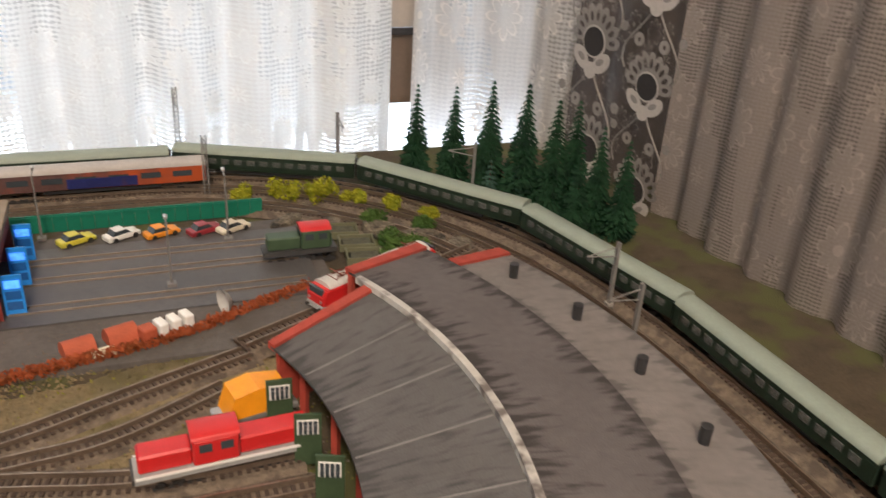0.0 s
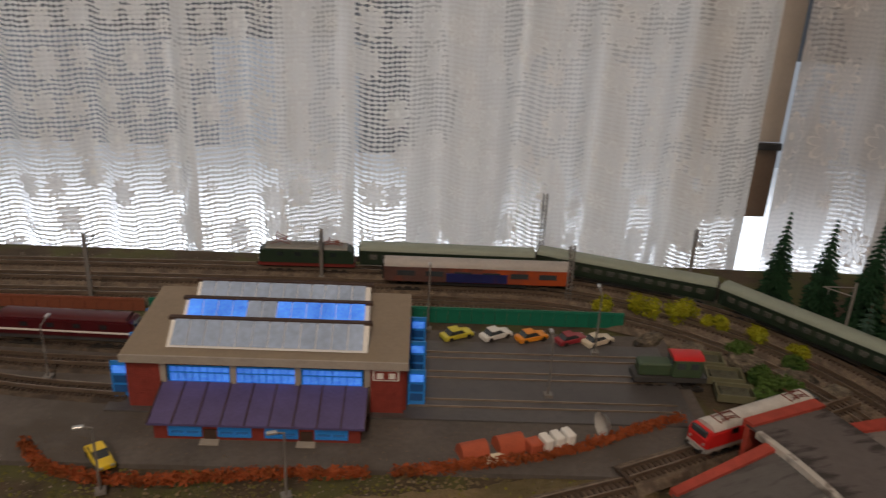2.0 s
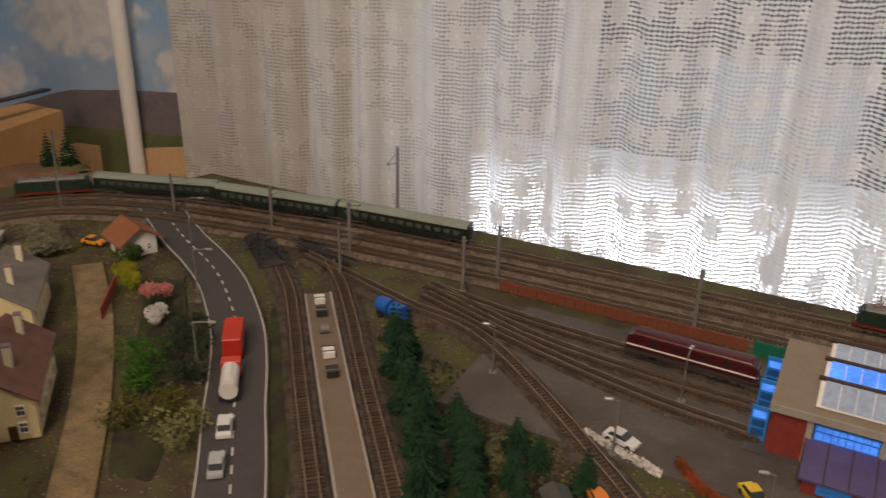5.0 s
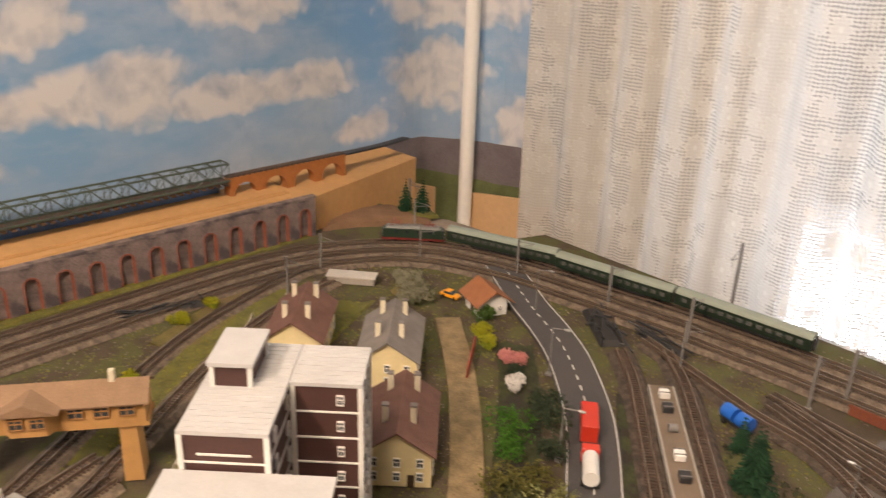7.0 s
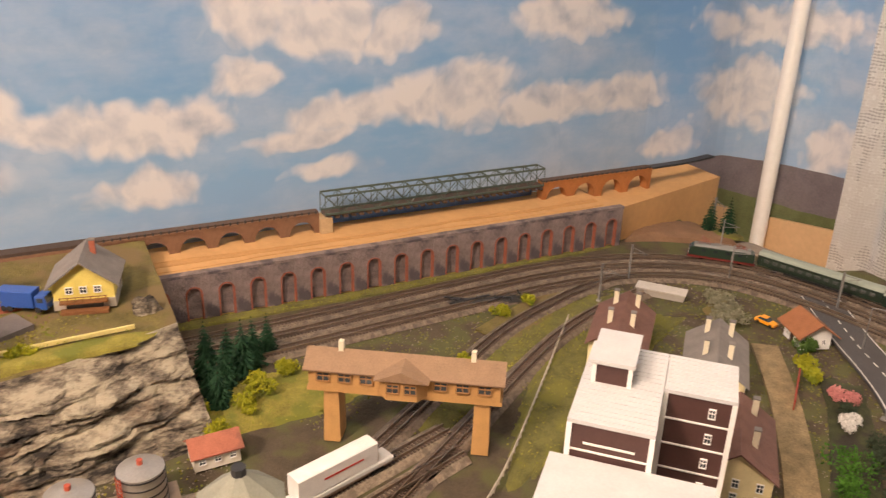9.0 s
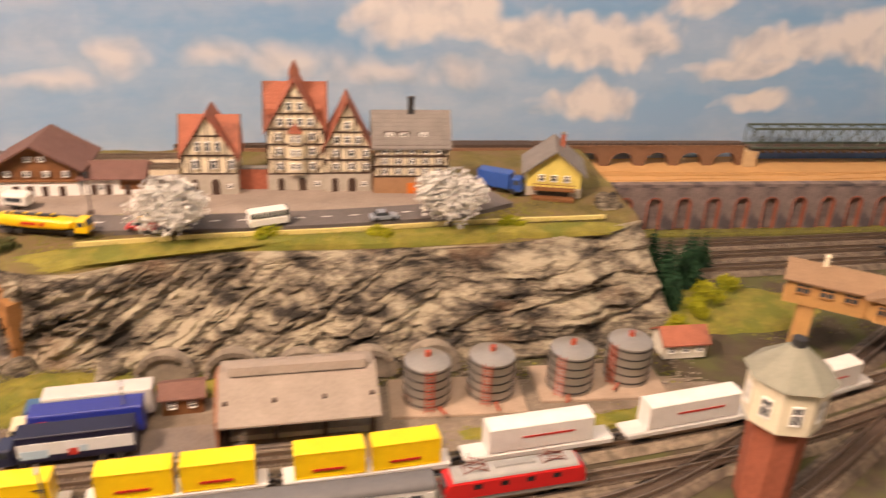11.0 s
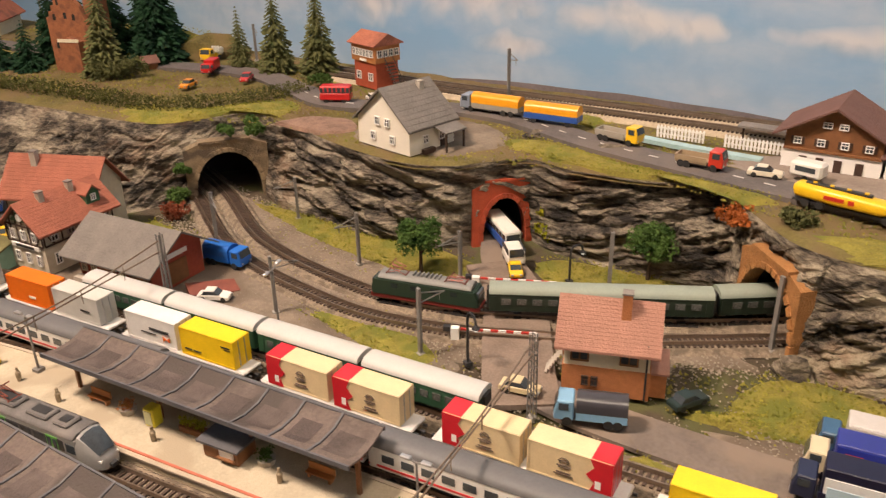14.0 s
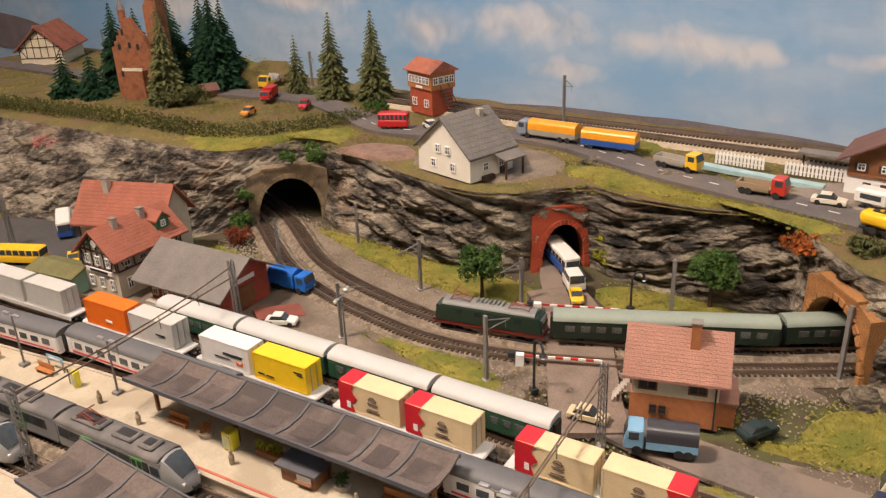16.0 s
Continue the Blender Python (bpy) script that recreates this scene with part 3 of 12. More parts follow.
def cliff():
    n, m = 1300, 64
    line = evenly(n)
    bm = B()
    rows = []
    run = 0.0
    for i, (foot, top) in enumerate(line):
        if i:
            run += ((foot + top) / 2 - (line[i - 1][0] + line[i - 1][1]) / 2).length
        col = []
        for k in range(m):
            v = k / (m - 1)
            p = foot.lerp(top, v ** 1.2)
            z = -0.002 + (PLATEAU + 0.002) * v
            p.z = z
            w = math.sin(math.pi * min(1, v * 1.02)) ** 0.5 * (1 - 0.9 * opening_at(p))
            s = Vector((run * 33, z * 60, 1.3))
            cell = noise.voronoi(Vector((s.x * 0.42 + 0.35 * s.y, s.y * 0.62 - 0.2 * s.x, 1.3)))[0]
            crack = min(1.0, (cell[1] - cell[0]) * 3.2)
            tilt = 16 + 14 * noise.noise((run * 2.2, 0.5, 3.0))
            out = 0.85 * beds(run, z, 1.3, 48, tilt) + 0.5 * beds(run, z, 5.1, 118, tilt * 2.4) + 0.35 * crack - 0.3 + 0.7 * noise.noise(s * 0.3) + 0.16 * noise.noise(s * 4.0) + 0.1 * noise.noise(s * 9.0)
            side = (top - foot).normalized() if (top - foot).length > 0.02 else Vector((-1, 0, 0))
            push = w * (0.019 * out - 0.009)
            col.append(bm.verts.new((p.x - side.x * push, p.y - side.y * push * 0.5 + w * 0.003 * noise.noise(s * 1.7), z + w * 0.003 * noise.noise(s * 2.1))))
        rows.append(col)
    for a, b in zip(rows, rows[1:]):
        for k in range(m - 1):
            if opening_at((a[k].co + b[k + 1].co) / 2) < 1.0:
                f = bm.faces.new((a[k], b[k], b[k + 1], a[k + 1]))
                # the southern rock is painted darker than the rock under the village
                f.material_index = 1 if a[k].co.y + 0.03 * noise.noise(a[k].co * 40) < -0.80 else 0
    ob = part("rock_face", bm, ROCK)
    ob.data.materials.append(ROCK_GREY)
    return tagged(ob, "craggy grey and cream painted rock face below the village", "rock face", kind="structure")


cliff()


def plateau():
    """The upper ground: a sheet from the rock's edge to the sky print."""
    n, m = 220, 26
    top = [q[1] for q in evenly(n)]
    bm, rows = B(), []
    for i in range(n):
        a, b = top[i], Vector((-1.174 - max(0.0, (top[i].y + 1.0) * 0.045), top[i].y, 0))
        col = []
        for k in range(m):
            v = k / (m - 1)
            p = a.lerp(b, v)
            col.append(bm.verts.new((p.x, p.y, PLATEAU + (0.0025 * noise.noise((p.x * 25, p.y * 25, 0)) if k else 0) - (0.004 if k == 0 else 0))))
        rows.append(col)
    for a, b in zip(rows, rows[1:]):
        for k in range(m - 1):
            bm.faces.new((a[k], b[k], b[k + 1], a[k + 1]))
    side = [bm.verts.new((v.co.x, v.co.y, -0.01)) for v in rows[-1]]
    for k in range(m - 1):
        bm.faces.new((rows[-1][k], side[k], side[k + 1], rows[-1][k + 1]))
    return tagged(smooth(part("upper_ground", bm, GRASS)), "olive and brown grass of the upper village ground", "ground", kind="structure")


plateau()


def strip(name, points, width, z, material, label, thick=0.003):
    line = resample(zed(points, z), 0.01)
    w = width / 2
    return tagged(part(name, sweep(B(), line, [(-w, -thick), (-w, 0), (w, 0), (w, -thick)], closed=True), material), label, name, kind="structure")


strip("road", [(-1.0, -2.2), (-1.03, -1.7), (-1.06, -1.5), (-1.03, -1.391), (-1.0, -1.3), (-1.045, -1.18), (-1.045, -1.10), (-1.01, -1.0), (-0.985, -0.88), (-0.965, -0.76), (-0.965, -0.6), (-0.985, -0.42), (-1.02, -0.34)], 0.036, PLATEAU + 0.0045, mat("village_asphalt", (0.125, 0.11, 0.105), 0.85, var=0.25, scale=30, bump=0.3, bscale=2000, other=(0.16, 0.135, 0.12), amount=0.4), "grey asphalt village road on the upper ground", 0.008)
strip("road", [(-1.02, -1.075), (-0.93, -1.05), (-0.87, -1.01), (-0.82, -0.97), (-0.76, -0.935), (-0.736, -0.90), (-0.732, -0.80), (-0.745, -0.62), (-0.755, -0.50)], 0.034, 0.0035, mat("dirt_road", (0.17, 0.14, 0.12), 0.9, var=0.25, scale=40, bump=0.4, bscale=1500, other=(0.23, 0.18, 0.14), amount=0.45), "worn grey-brown road through the red portal and over the crossing")
strip("road", [(-0.86, 0.57), (-0.76, 0.51), (-0.66, 0.455), (-0.56, 0.37), (-0.49, 0.285), (-0.42, 0.20), (-0.38, 0.14)], 0.05, 0.0035, ROAD, "dark asphalt road with white centre dashes")
tagged(part("pavement", box(B(), -0.36, 0.275, 0.37, 0.555, -0.01, 0.0015), GRAVEL), "grey gravel yard round the engine shed", "yard", kind="structure")
tagged(part("pavement", box(B(), -0.14, 0.265, 0.425, 0.535, 0.0, 0.0028), mat("depot_asphalt", (0.085, 0.08, 0.08), 0.42, var=0.25, scale=25, bump=0.2, bscale=2000)), "dark asphalt bed between the depot rails", "yard", kind="structure")

# the terrace with the arcade wall under the viaduct
SAND = mat("bare_plywood_sand", (0.52, 0.30, 0.12), 0.8, var=0.12, scale=12, bump=0.2, bscale=500)
SAND_EDGE = mat("bare_plywood_worn", (0.46, 0.25, 0.09), 0.8, var=0.2, scale=25, bump=0.3, bscale=500)
SAND_PALE = mat("bare_plywood_pale", (0.62, 0.41, 0.22), 0.8, var=0.1, scale=14, bump=0.2, bscale=500)
bm = prism(B(), [(-1.122, -0.004), (-1.122, 0.0568), (-1.17, 0.0545), (-1.225, 0.0515), (-1.225, -0.004)], -0.30, 0.44)
tagged(part("terrace", bm, SAND), "bare tan terrace slope under the viaduct", "terrace", kind="structure")
for k, (front, top) in enumerate(((-1.139, 0.0572), (-1.152, 0.0580), (-1.161, 0.0588), (-1.172, 0.0582), (-1.183, 0.0576))):
    # thin torn layers of the terrace, one on another
    edge = [(front + 0.007 * noise.noise((y * 9, k * 3.7, 0)) + 0.003 * noise.noise((y * 40, k, 2)), y) for y in [-0.295 + 0.012 * i for i in range(61)]]
    bm = prism(B(), edge + [(-1.223 + 0.012 * (k < 3), 0.425), (-1.223 + 0.012 * (k < 3), -0.295)], 0.050, top, axis="z")
    tagged(part("terrace_layer", bm, SAND_EDGE if k % 2 else SAND), "thin torn layer of tan board on the terrace", "terrace", kind="structure")
tagged(part("terrace", prism(B(), [(-1.127, 0.444), (-1.19, 0.703), (-1.29, 0.703), (-1.29, 0.444)], -0.3, 0.052, axis="z"), SAND), "tan plywood box in the corner", "terrace", kind="structure")
tagged(part("terrace", prism(B(), [(0.704, -0.3), (0.704, -0.010), (0.79, -0.034), (0.878, -0.064), (0.878, -0.3)], -1.274, -1.266, axis="x"), SAND_PALE), "pale plywood board behind the pipe", "terrace", kind="structure")
tagged(part("terrace", prism(B(), [(-1.262, -0.3), (-1.262, -0.066), (-1.17, -0.050), (-1.098, -0.038), (-0.90, -0.010), (-0.90, -0.3)], 0.884, 0.892), SAND_PALE), "pale plywood board by the curtain", "terrace", kind="structure")
tagged(smooth(part("heating_pipe", rod(B(), (-1.232, 0.868, -0.8), (-1.232, 0.868, 1.7), 0.0135, 20), WHITE)), "white painted heating pipe in the room corner", "pipe", kind="structure")

# ---- lace curtains and what lies behind the window ----
def lace(name, bloom, cell, base, warm, single=(), line=0.25):
    m = bpy.data.materials.new(name)
    m.use_nodes = True
    n, l = m.node_tree.nodes, m.node_tree.links
    n.remove(n["Principled BSDF"])
    out = n["Material Output"]
    tc = n.new("ShaderNodeTexCoord")
    uv = tc.outputs["UV"]
    def math_of(op, a, b=None):
        x = n.new("ShaderNodeMath")
        x.operation = op
        x.use_clamp = False
        for i, v in enumerate((a, b)):
            if v is None:
                continue
            if isinstance(v, (int, float)):
                x.inputs[i].default_value = v
            else:
                l.new(v, x.inputs[i])
        return x.outputs[0]
    sep = n.new("ShaderNodeSeparateXYZ")
    l.new(uv, sep.inputs[0])
    # open net
    jig = n.new("ShaderNodeTexNoise")
    jig.inputs["Scale"].default_value = 60
    l.new(uv, jig.inputs["Vector"])
    wob = math_of("MULTIPLY", jig.outputs["Fac"], 6.5)
    sx, sy = math_of("SINE", math_of("ADD", math_of("MULTIPLY", sep.outputs["X"], 2 * math.pi / (cell * 1.5)), wob)), math_of("SINE", math_of("ADD", math_of("MULTIPLY", sep.outputs["Y"], 2 * math.pi / cell), wob))
    net = math_of("GREATER_THAN", math_of("ADD", sx, math_of("MULTIPLY", sy, 1.4)), 0.35)
    zone = n.new("ShaderNodeTexNoise")
    zone.inputs["Scale"].default_value, zone.inputs["Detail"].default_value = 9, 2
    stretch = n.new("ShaderNodeMapping")
    stretch.inputs["Scale"].default_value = (1.6, 0.55, 1)
    l.new(uv, stretch.inputs["Vector"])
    l.new(stretch.outputs[0], zone.inputs["Vector"])
    open_here = math_of("MULTIPLY", math_of("GREATER_THAN", zone.outputs["Fac"], 0.5), 0.34)
    place = n.new("ShaderNodeSeparateXYZ")
    l.new(tc.outputs["Object"], place.inputs[0])
    # lengths where the cloth hangs in one layer and is wide open
    for x0, x1, much in single:
        here = math_of("MULTIPLY", math_of("GREATER_THAN", place.outputs["X"], x0), math_of("LESS_THAN", place.outputs["X"], x1))
        open_here = math_of("MAXIMUM", open_here, math_of("MULTIPLY", here, much))
    holes = math_of("MULTIPLY", net, open_here)
    # flowers: petals round a middle
    vo = n.new("ShaderNodeTexVoronoi")
    vo.inputs["Scale"].default_value, vo.inputs["Randomness"].default_value = 1 / bloom, 0.45
    l.new(uv, vo.inputs["Vector"])
    near = vo.outputs["Distance"]
    sepc = n.new("ShaderNodeVectorMath")
    sepc.operation = "SUBTRACT"
    scaled = n.new("ShaderNodeVectorMath")
    scaled.operation = "SCALE"
    scaled.inputs["Scale"].default_value = 1.0
    l.new(uv, sepc.inputs[0])
    l.new(vo.outputs["Position"], scaled.inputs[0])
    l.new(scaled.outputs[0], sepc.inputs[1])
    dxy = n.new("ShaderNodeSeparateXYZ")
    l.new(sepc.outputs[0], dxy.inputs[0])
    ang = math_of("ARCTAN2", dxy.outputs["Y"], dxy.outputs["X"])
    petal = math_of("ADD", 0.25, math_of("MULTIPLY", math_of("ABSOLUTE", math_of("COSINE", math_of("MULTIPLY", ang, 4.0))), 0.16))
    outline = math_of("LESS_THAN", math_of("ABSOLUTE", math_of("SUBTRACT", near, petal)), 0.024)
    core = math_of("LESS_THAN", near, 0.09)
    inside = math_of("LESS_THAN", near, petal)
    thread = math_of("MAXIMUM", outline, core)
    weave = n.new("ShaderNodeTexNoise")
    weave.inputs["Scale"].default_value, weave.inputs["Detail"].default_value = 420, 2
    l.new(uv, weave.inputs["Vector"])
    cover = math_of("ADD", base, math_of("MULTIPLY", weave.outputs["Fac"], 0.16))
    cover = math_of("SUBTRACT", cover, math_of("MULTIPLY", math_of("MULTIPLY", holes, math_of("SUBTRACT", 1.0, math_of("MULTIPLY", inside, 0.85))), 0.8))
    cover = math_of("MINIMUM", math_of("ADD", cover, math_of("MULTIPLY", thread, line)), 0.985)
    cover = math_of("MAXIMUM", cover, 0.06)
    pattern = math_of("MINIMUM", math_of("ADD", math_of("MULTIPLY", thread, 0.3), math_of("MULTIPLY", weave.outputs["Fac"], 0.45)), 1.0)
    pattern = math_of("SUBTRACT", pattern, math_of("MULTIPLY", math_of("MULTIPLY", net, math_of("SUBTRACT", 1.0, inside)), 0.3))
    dye = n.new("ShaderNodeValToRGB")
    dye.color_ramp.elements[0].color = (*[0.76 * c for c in warm], 1)
    dye.color_ramp.elements[1].color = (*[min(0.95, 1.12 * c) for c in warm], 1)
    l.new(pattern, dye.inputs["Fac"])
    dif, tra, cl, sh, cloth = n.new("ShaderNodeBsdfDiffuse"), n.new("ShaderNodeBsdfTranslucent"), n.new("ShaderNodeBsdfTransparent"), n.new("ShaderNodeMixShader"), n.new("ShaderNodeMixShader")
    for s in (dif, tra):
        l.new(dye.outputs["Color"], s.inputs["Color"])
    # doubled thread lets less light through
    l.new(math_of("SUBTRACT", 0.54, math_of("MULTIPLY", thread, 1.2 * line)), cloth.inputs[0])
    l.new(dif.outputs[0], cloth.inputs[1])
    l.new(tra.outputs[0], cloth.inputs[2])
    l.new(cover, sh.inputs[0])
    l.new(cl.outputs[0], sh.inputs[1])
    l.new(cloth.outputs[0], sh.inputs[2])
    l.new(sh.outputs[0], out.inputs["Surface"])
    return m


def curtain(name, points, z0, z1, folds, depth, material, label, seed):
    line = resample(zed(points), 0.006)
    bm = B()
    uvl = bm.loops.layers.uv.new("UVMap")
    rows = []
    s = 0.0
    for i, c in enumerate(line):
        if i:
            s += (c - line[i - 1]).length
        d = (line[min(i + 1, len(line) - 1)] - line[max(i - 1, 0)]).normalized()
        side = Vector((-d.y, d.x, 0))
        ph = s / folds * 2 * math.pi + 1.8 * noise.noise((s * 5, seed, 0))
        w = depth * (1.7 * abs(math.sin(ph / 2)) - 1.1 + 0.35 * math.sin(2 * ph + 1) + 0.8 * noise.noise((s * 16, seed + 4, 0)))
        col = []
        for k in range(9):
            v = k / 8
            q = c + side * (w * (0.75 + 0.35 * v)) + d * 0.006 * noise.noise((s * 8, v * 2, seed))
            col.append((bm.verts.new((q.x, q.y, z0 + (z1 - z0) * v)), s * 1.35 + 0.3 * w, z0 + (z1 - z0) * v))
        rows.append(col)
    for a, b in zip(rows, rows[1:]):
        for k in range(8):
            f = bm.faces.new((a[k][0], b[k][0], b[k + 1][0], a[k + 1][0]))
            for lp, (_, u, v) in zip(f.loops, (a[k], b[k], b[k + 1], a[k + 1])):
                lp[uvl].uv = (u, v)
            f.smooth = True
    me = bpy.data.meshes.new(name)
    bm.to_mesh(me)
    bm.free()
    me.materials.append(material)
    return tagged(new(name, me), label, "curtain", kind="")


LACE = lace("lace_white", 0.042, 0.0046, 0.90, (0.92, 0.875, 0.81), line=0.36, single=((-0.57, -0.43, 0.55), (-0.374, -0.176, 0.95), (-0.153, -0.074, 1.0), (0.0, 0.054, 1.0)))
LACE_BIG = lace("lace_net_ground", 0.03, 0.002, 0.15, (0.62, 0.56, 0.52))
curtain("lace_curtain", [(-0.99, 0.76), (-0.6, 0.755), (-0.2, 0.752), (0.2, 0.752), (0.415, 0.755)], -0.09, 1.5, 0.085, 0.021, LACE, "white lace net curtain with small flowers over the window", 2)
curtain("lace_curtain", [(0.435, 0.76), (0.50, 0.75), (0.55, 0.715), (0.572, 0.66)], -0.03, 1.5, 0.05, 0.008, lace("lace_beige", 0.06, 0.005, 0.78, (0.74, 0.68, 0.61)), "beige lace curtain gathered beside the firs", 9)
curtain("lace_curtain", [(0.59, 0.505), (0.592, 0.42), (0.60, 0.2), (0.61, -0.1)], -0.03, 1.5, 0.045, 0.009, lace("lace_sheer", 0.05, 0.003, 0.68, (0.66, 0.58, 0.53), line=0.08), "sheer beige lace curtain hanging in narrow folds", 21)
curtain("lace_curtain", [(0.575, 0.665), (0.585, 0.60), (0.588, 0.50)], -0.03, 1.5, 0.11, 0.006, LACE_BIG, "pale lace curtain with large dark-centred flowers beside the layout", 12)
# large flowers worked on the net: dark round heart, petals above, leaf lobes below
LACE_PALE = mat("lace_thread_pale", (0.50, 0.455, 0.415), 0.9, var=0.12, scale=300, bump=0.6, bscale=900)
LACE_SOFT = mat("lace_thread_soft", (0.27, 0.245, 0.225), 0.9, var=0.25, scale=400, bump=0.6, bscale=900)
LACE_HEART = mat("lace_heart_dark", (0.025, 0.021, 0.02), 0.9, var=0.6, scale=500, bump=0.6, bscale=900)


def net_x(y):
    return 0.575 + 0.013 * min(1.0, max(0.0, (0.665 - y) / 0.165)) - 0.011


def oval(bm, y, z, a, b, turn, hole=0.0, lift=0.0, n=18):
    """A flat oval of thread lying on the net; with a hole it is a ring."""
    c, s = math.cos(radians(turn)), math.sin(radians(turn))
    def at(k, t, f):
        u, v = a * f * math.cos(t), b * f * math.sin(t)
        yy, zz = y + u * c - v * s, z + u * s + v * c
        return bm.verts.new((net_x(yy) - lift - k, yy, zz))
    t = [2 * math.pi * i / n for i in range(n)]
    for k in (0.0, 0.0006):
        outer = [at(k, q, 1.0) for q in t]
        if hole:
            inner = [at(k, q, hole) for q in t]
            for i in range(n):
                bm.faces.new((outer[i], outer[(i + 1) % n], inner[(i + 1) % n], inner[i]))
        else:
            bm.faces.new(outer)
    return bm


def lace_flower(y, z, k):
    ob = thing("lace_flower", "pale lace flower with a dark round heart on the net curtain", "lace flower", (0, 0, 0), 0, "lace flowers")
    part("heart", oval(B(), y, z, 0.0165 * k, 0.0135 * k, 0, lift=0.0016), LACE_HEART, ob, "dark latticed flower heart")
    for i in range(9):
        a = 8 + 20.5 * i
        c, s = math.cos(radians(a)), math.sin(radians(a))
        part("petal", oval(B(), y + 0.027 * k * c, z + 0.024 * k * s, 0.0115 * k, 0.0062 * k, a, hole=0.45, lift=0.0008), LACE_SOFT, ob)
    part("petal_ring", oval(B(), y, z, 0.0185 * k, 0.0155 * k, 0, hole=0.86, lift=0.0012), LACE_PALE, ob)
    for side in (-1, 1):
        part("leaf_lobe", oval(B(), y + side * 0.0165 * k, z - 0.0175 * k, 0.0145 * k, 0.0085 * k, side * 32, lift=0.0022), LACE_PALE, ob)
        part("leaf_eye", oval(B(), y + side * 0.0150 * k, z - 0.0165 * k, 0.0062 * k, 0.0030 * k, side * 25, lift=0.0030), LACE_SOFT, ob)
    part("leaf_lobe", oval(B(), y, z - 0.027 * k, 0.0095 * k, 0.0080 * k, 0, lift=0.0020), LACE_PALE, ob)
    # curling tendrils with round buds
    for side in (-1, 1):
        bm = B()
        pts = [Vector((net_x(y) - 0.001, y + side * k * (0.006 + 0.034 * math.sin(2.4 * t) * (0.5 + t)), z - k * (0.030 + 0.062 * t))) for t in [i / 14 for i in range(15)]]
        for p, q in zip(pts, pts[1:]):
            rod(bm, p, q, 0.0011 * k, 4)
        part("tendril", bm, LACE_SOFT, ob)
        part("bud", oval(B(), y + side * 0.019 * k, z - 0.060 * k, 0.0075 * k, 0.0065 * k, 0, hole=0.35, lift=0.001), LACE_SOFT, ob)
        part("bud", oval(B(), y + side * 0.045 * k, z - 0.052 * k, 0.0060 * k, 0.0050 * k, 0, lift=0.001), LACE_SOFT, ob)
    return ob


for y, z, k in ((0.612, 0.130, 1.0), (0.526, 0.109, 0.86), (0.520, 0.015, 0.86), (0.598, 0.028, 0.95), (0.530, 0.200, 0.9), (0.615, 0.232, 0.95)):
    lace_flower(y, z, k)
curtain("drape", [(0.60, 0.70), (0.615, 0.58), (0.62, 0.42), (0.63, 0.2), (0.64, -0.1)], -0.05, 1.5, 0.09, 0.008, mat("taupe_drape", (0.10, 0.083, 0.075), 0.9, var=0.15, scale=40), "dark taupe drape behind the flowered lace", 14)

# window behind the lace: frame, mullions, panes and added glowing panels outside
FRAME = mat("window_frame_paint", (0.38, 0.36, 0.34), 0.4, var=0.04, scale=30)
win = thing("window_1", "wide white-framed window behind the lace curtain", "window", kind="structure")
for x in (-0.70, 0.71):
    part("window_frame", box(B(), x, x + 0.05, 0.97, 1.02, -0.2, 1.25), FRAME, win)
for z in (-0.2, 1.2):
    part("window_frame", box(B(), -0.65, 0.71, 0.972, 1.018, z, z + 0.05), FRAME, win)
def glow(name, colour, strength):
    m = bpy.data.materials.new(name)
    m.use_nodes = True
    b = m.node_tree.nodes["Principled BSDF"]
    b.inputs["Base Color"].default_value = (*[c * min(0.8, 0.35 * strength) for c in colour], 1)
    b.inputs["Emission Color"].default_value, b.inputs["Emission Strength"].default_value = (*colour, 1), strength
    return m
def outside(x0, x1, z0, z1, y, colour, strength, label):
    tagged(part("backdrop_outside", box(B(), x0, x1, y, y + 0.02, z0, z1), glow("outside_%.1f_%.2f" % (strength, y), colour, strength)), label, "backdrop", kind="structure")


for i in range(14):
    # daylight behind the lace, put in as strips that glow less with height
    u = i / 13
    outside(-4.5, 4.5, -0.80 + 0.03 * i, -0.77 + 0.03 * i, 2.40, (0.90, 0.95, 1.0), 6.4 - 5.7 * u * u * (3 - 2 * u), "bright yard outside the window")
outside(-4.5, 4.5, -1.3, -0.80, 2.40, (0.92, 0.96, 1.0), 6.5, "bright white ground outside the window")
# made-up dim panels that show dark through the open net
outside(-4.5, 4.5, -0.48, -0.05, 2.41, (0.85, 0.92, 1.0), 0.45, "dim grey glowing panel added outside the window")
outside(-1.25, -0.55, -0.38, -0.05, 2.40, (0.80, 0.88, 1.0), 0.20, "darker panel added outside the window")
outside(-0.12, 0.24, -0.38, -0.05, 2.40, (0.80, 0.88, 1.0), 0.07, "darker panel added outside the window")
outside(-4.5, 4.5, -0.05, 0.62, 2.42, (0.80, 0.88, 1.0), 0.06, "near-black panel added outside the window")
# panel out of view, added to light the curtain from behind
outside(-4.5, 4.5, 0.62, 3.6, 2.43, (0.85, 0.92, 1.0), 0.8, "unseen pale glowing sky panel added for daylight")
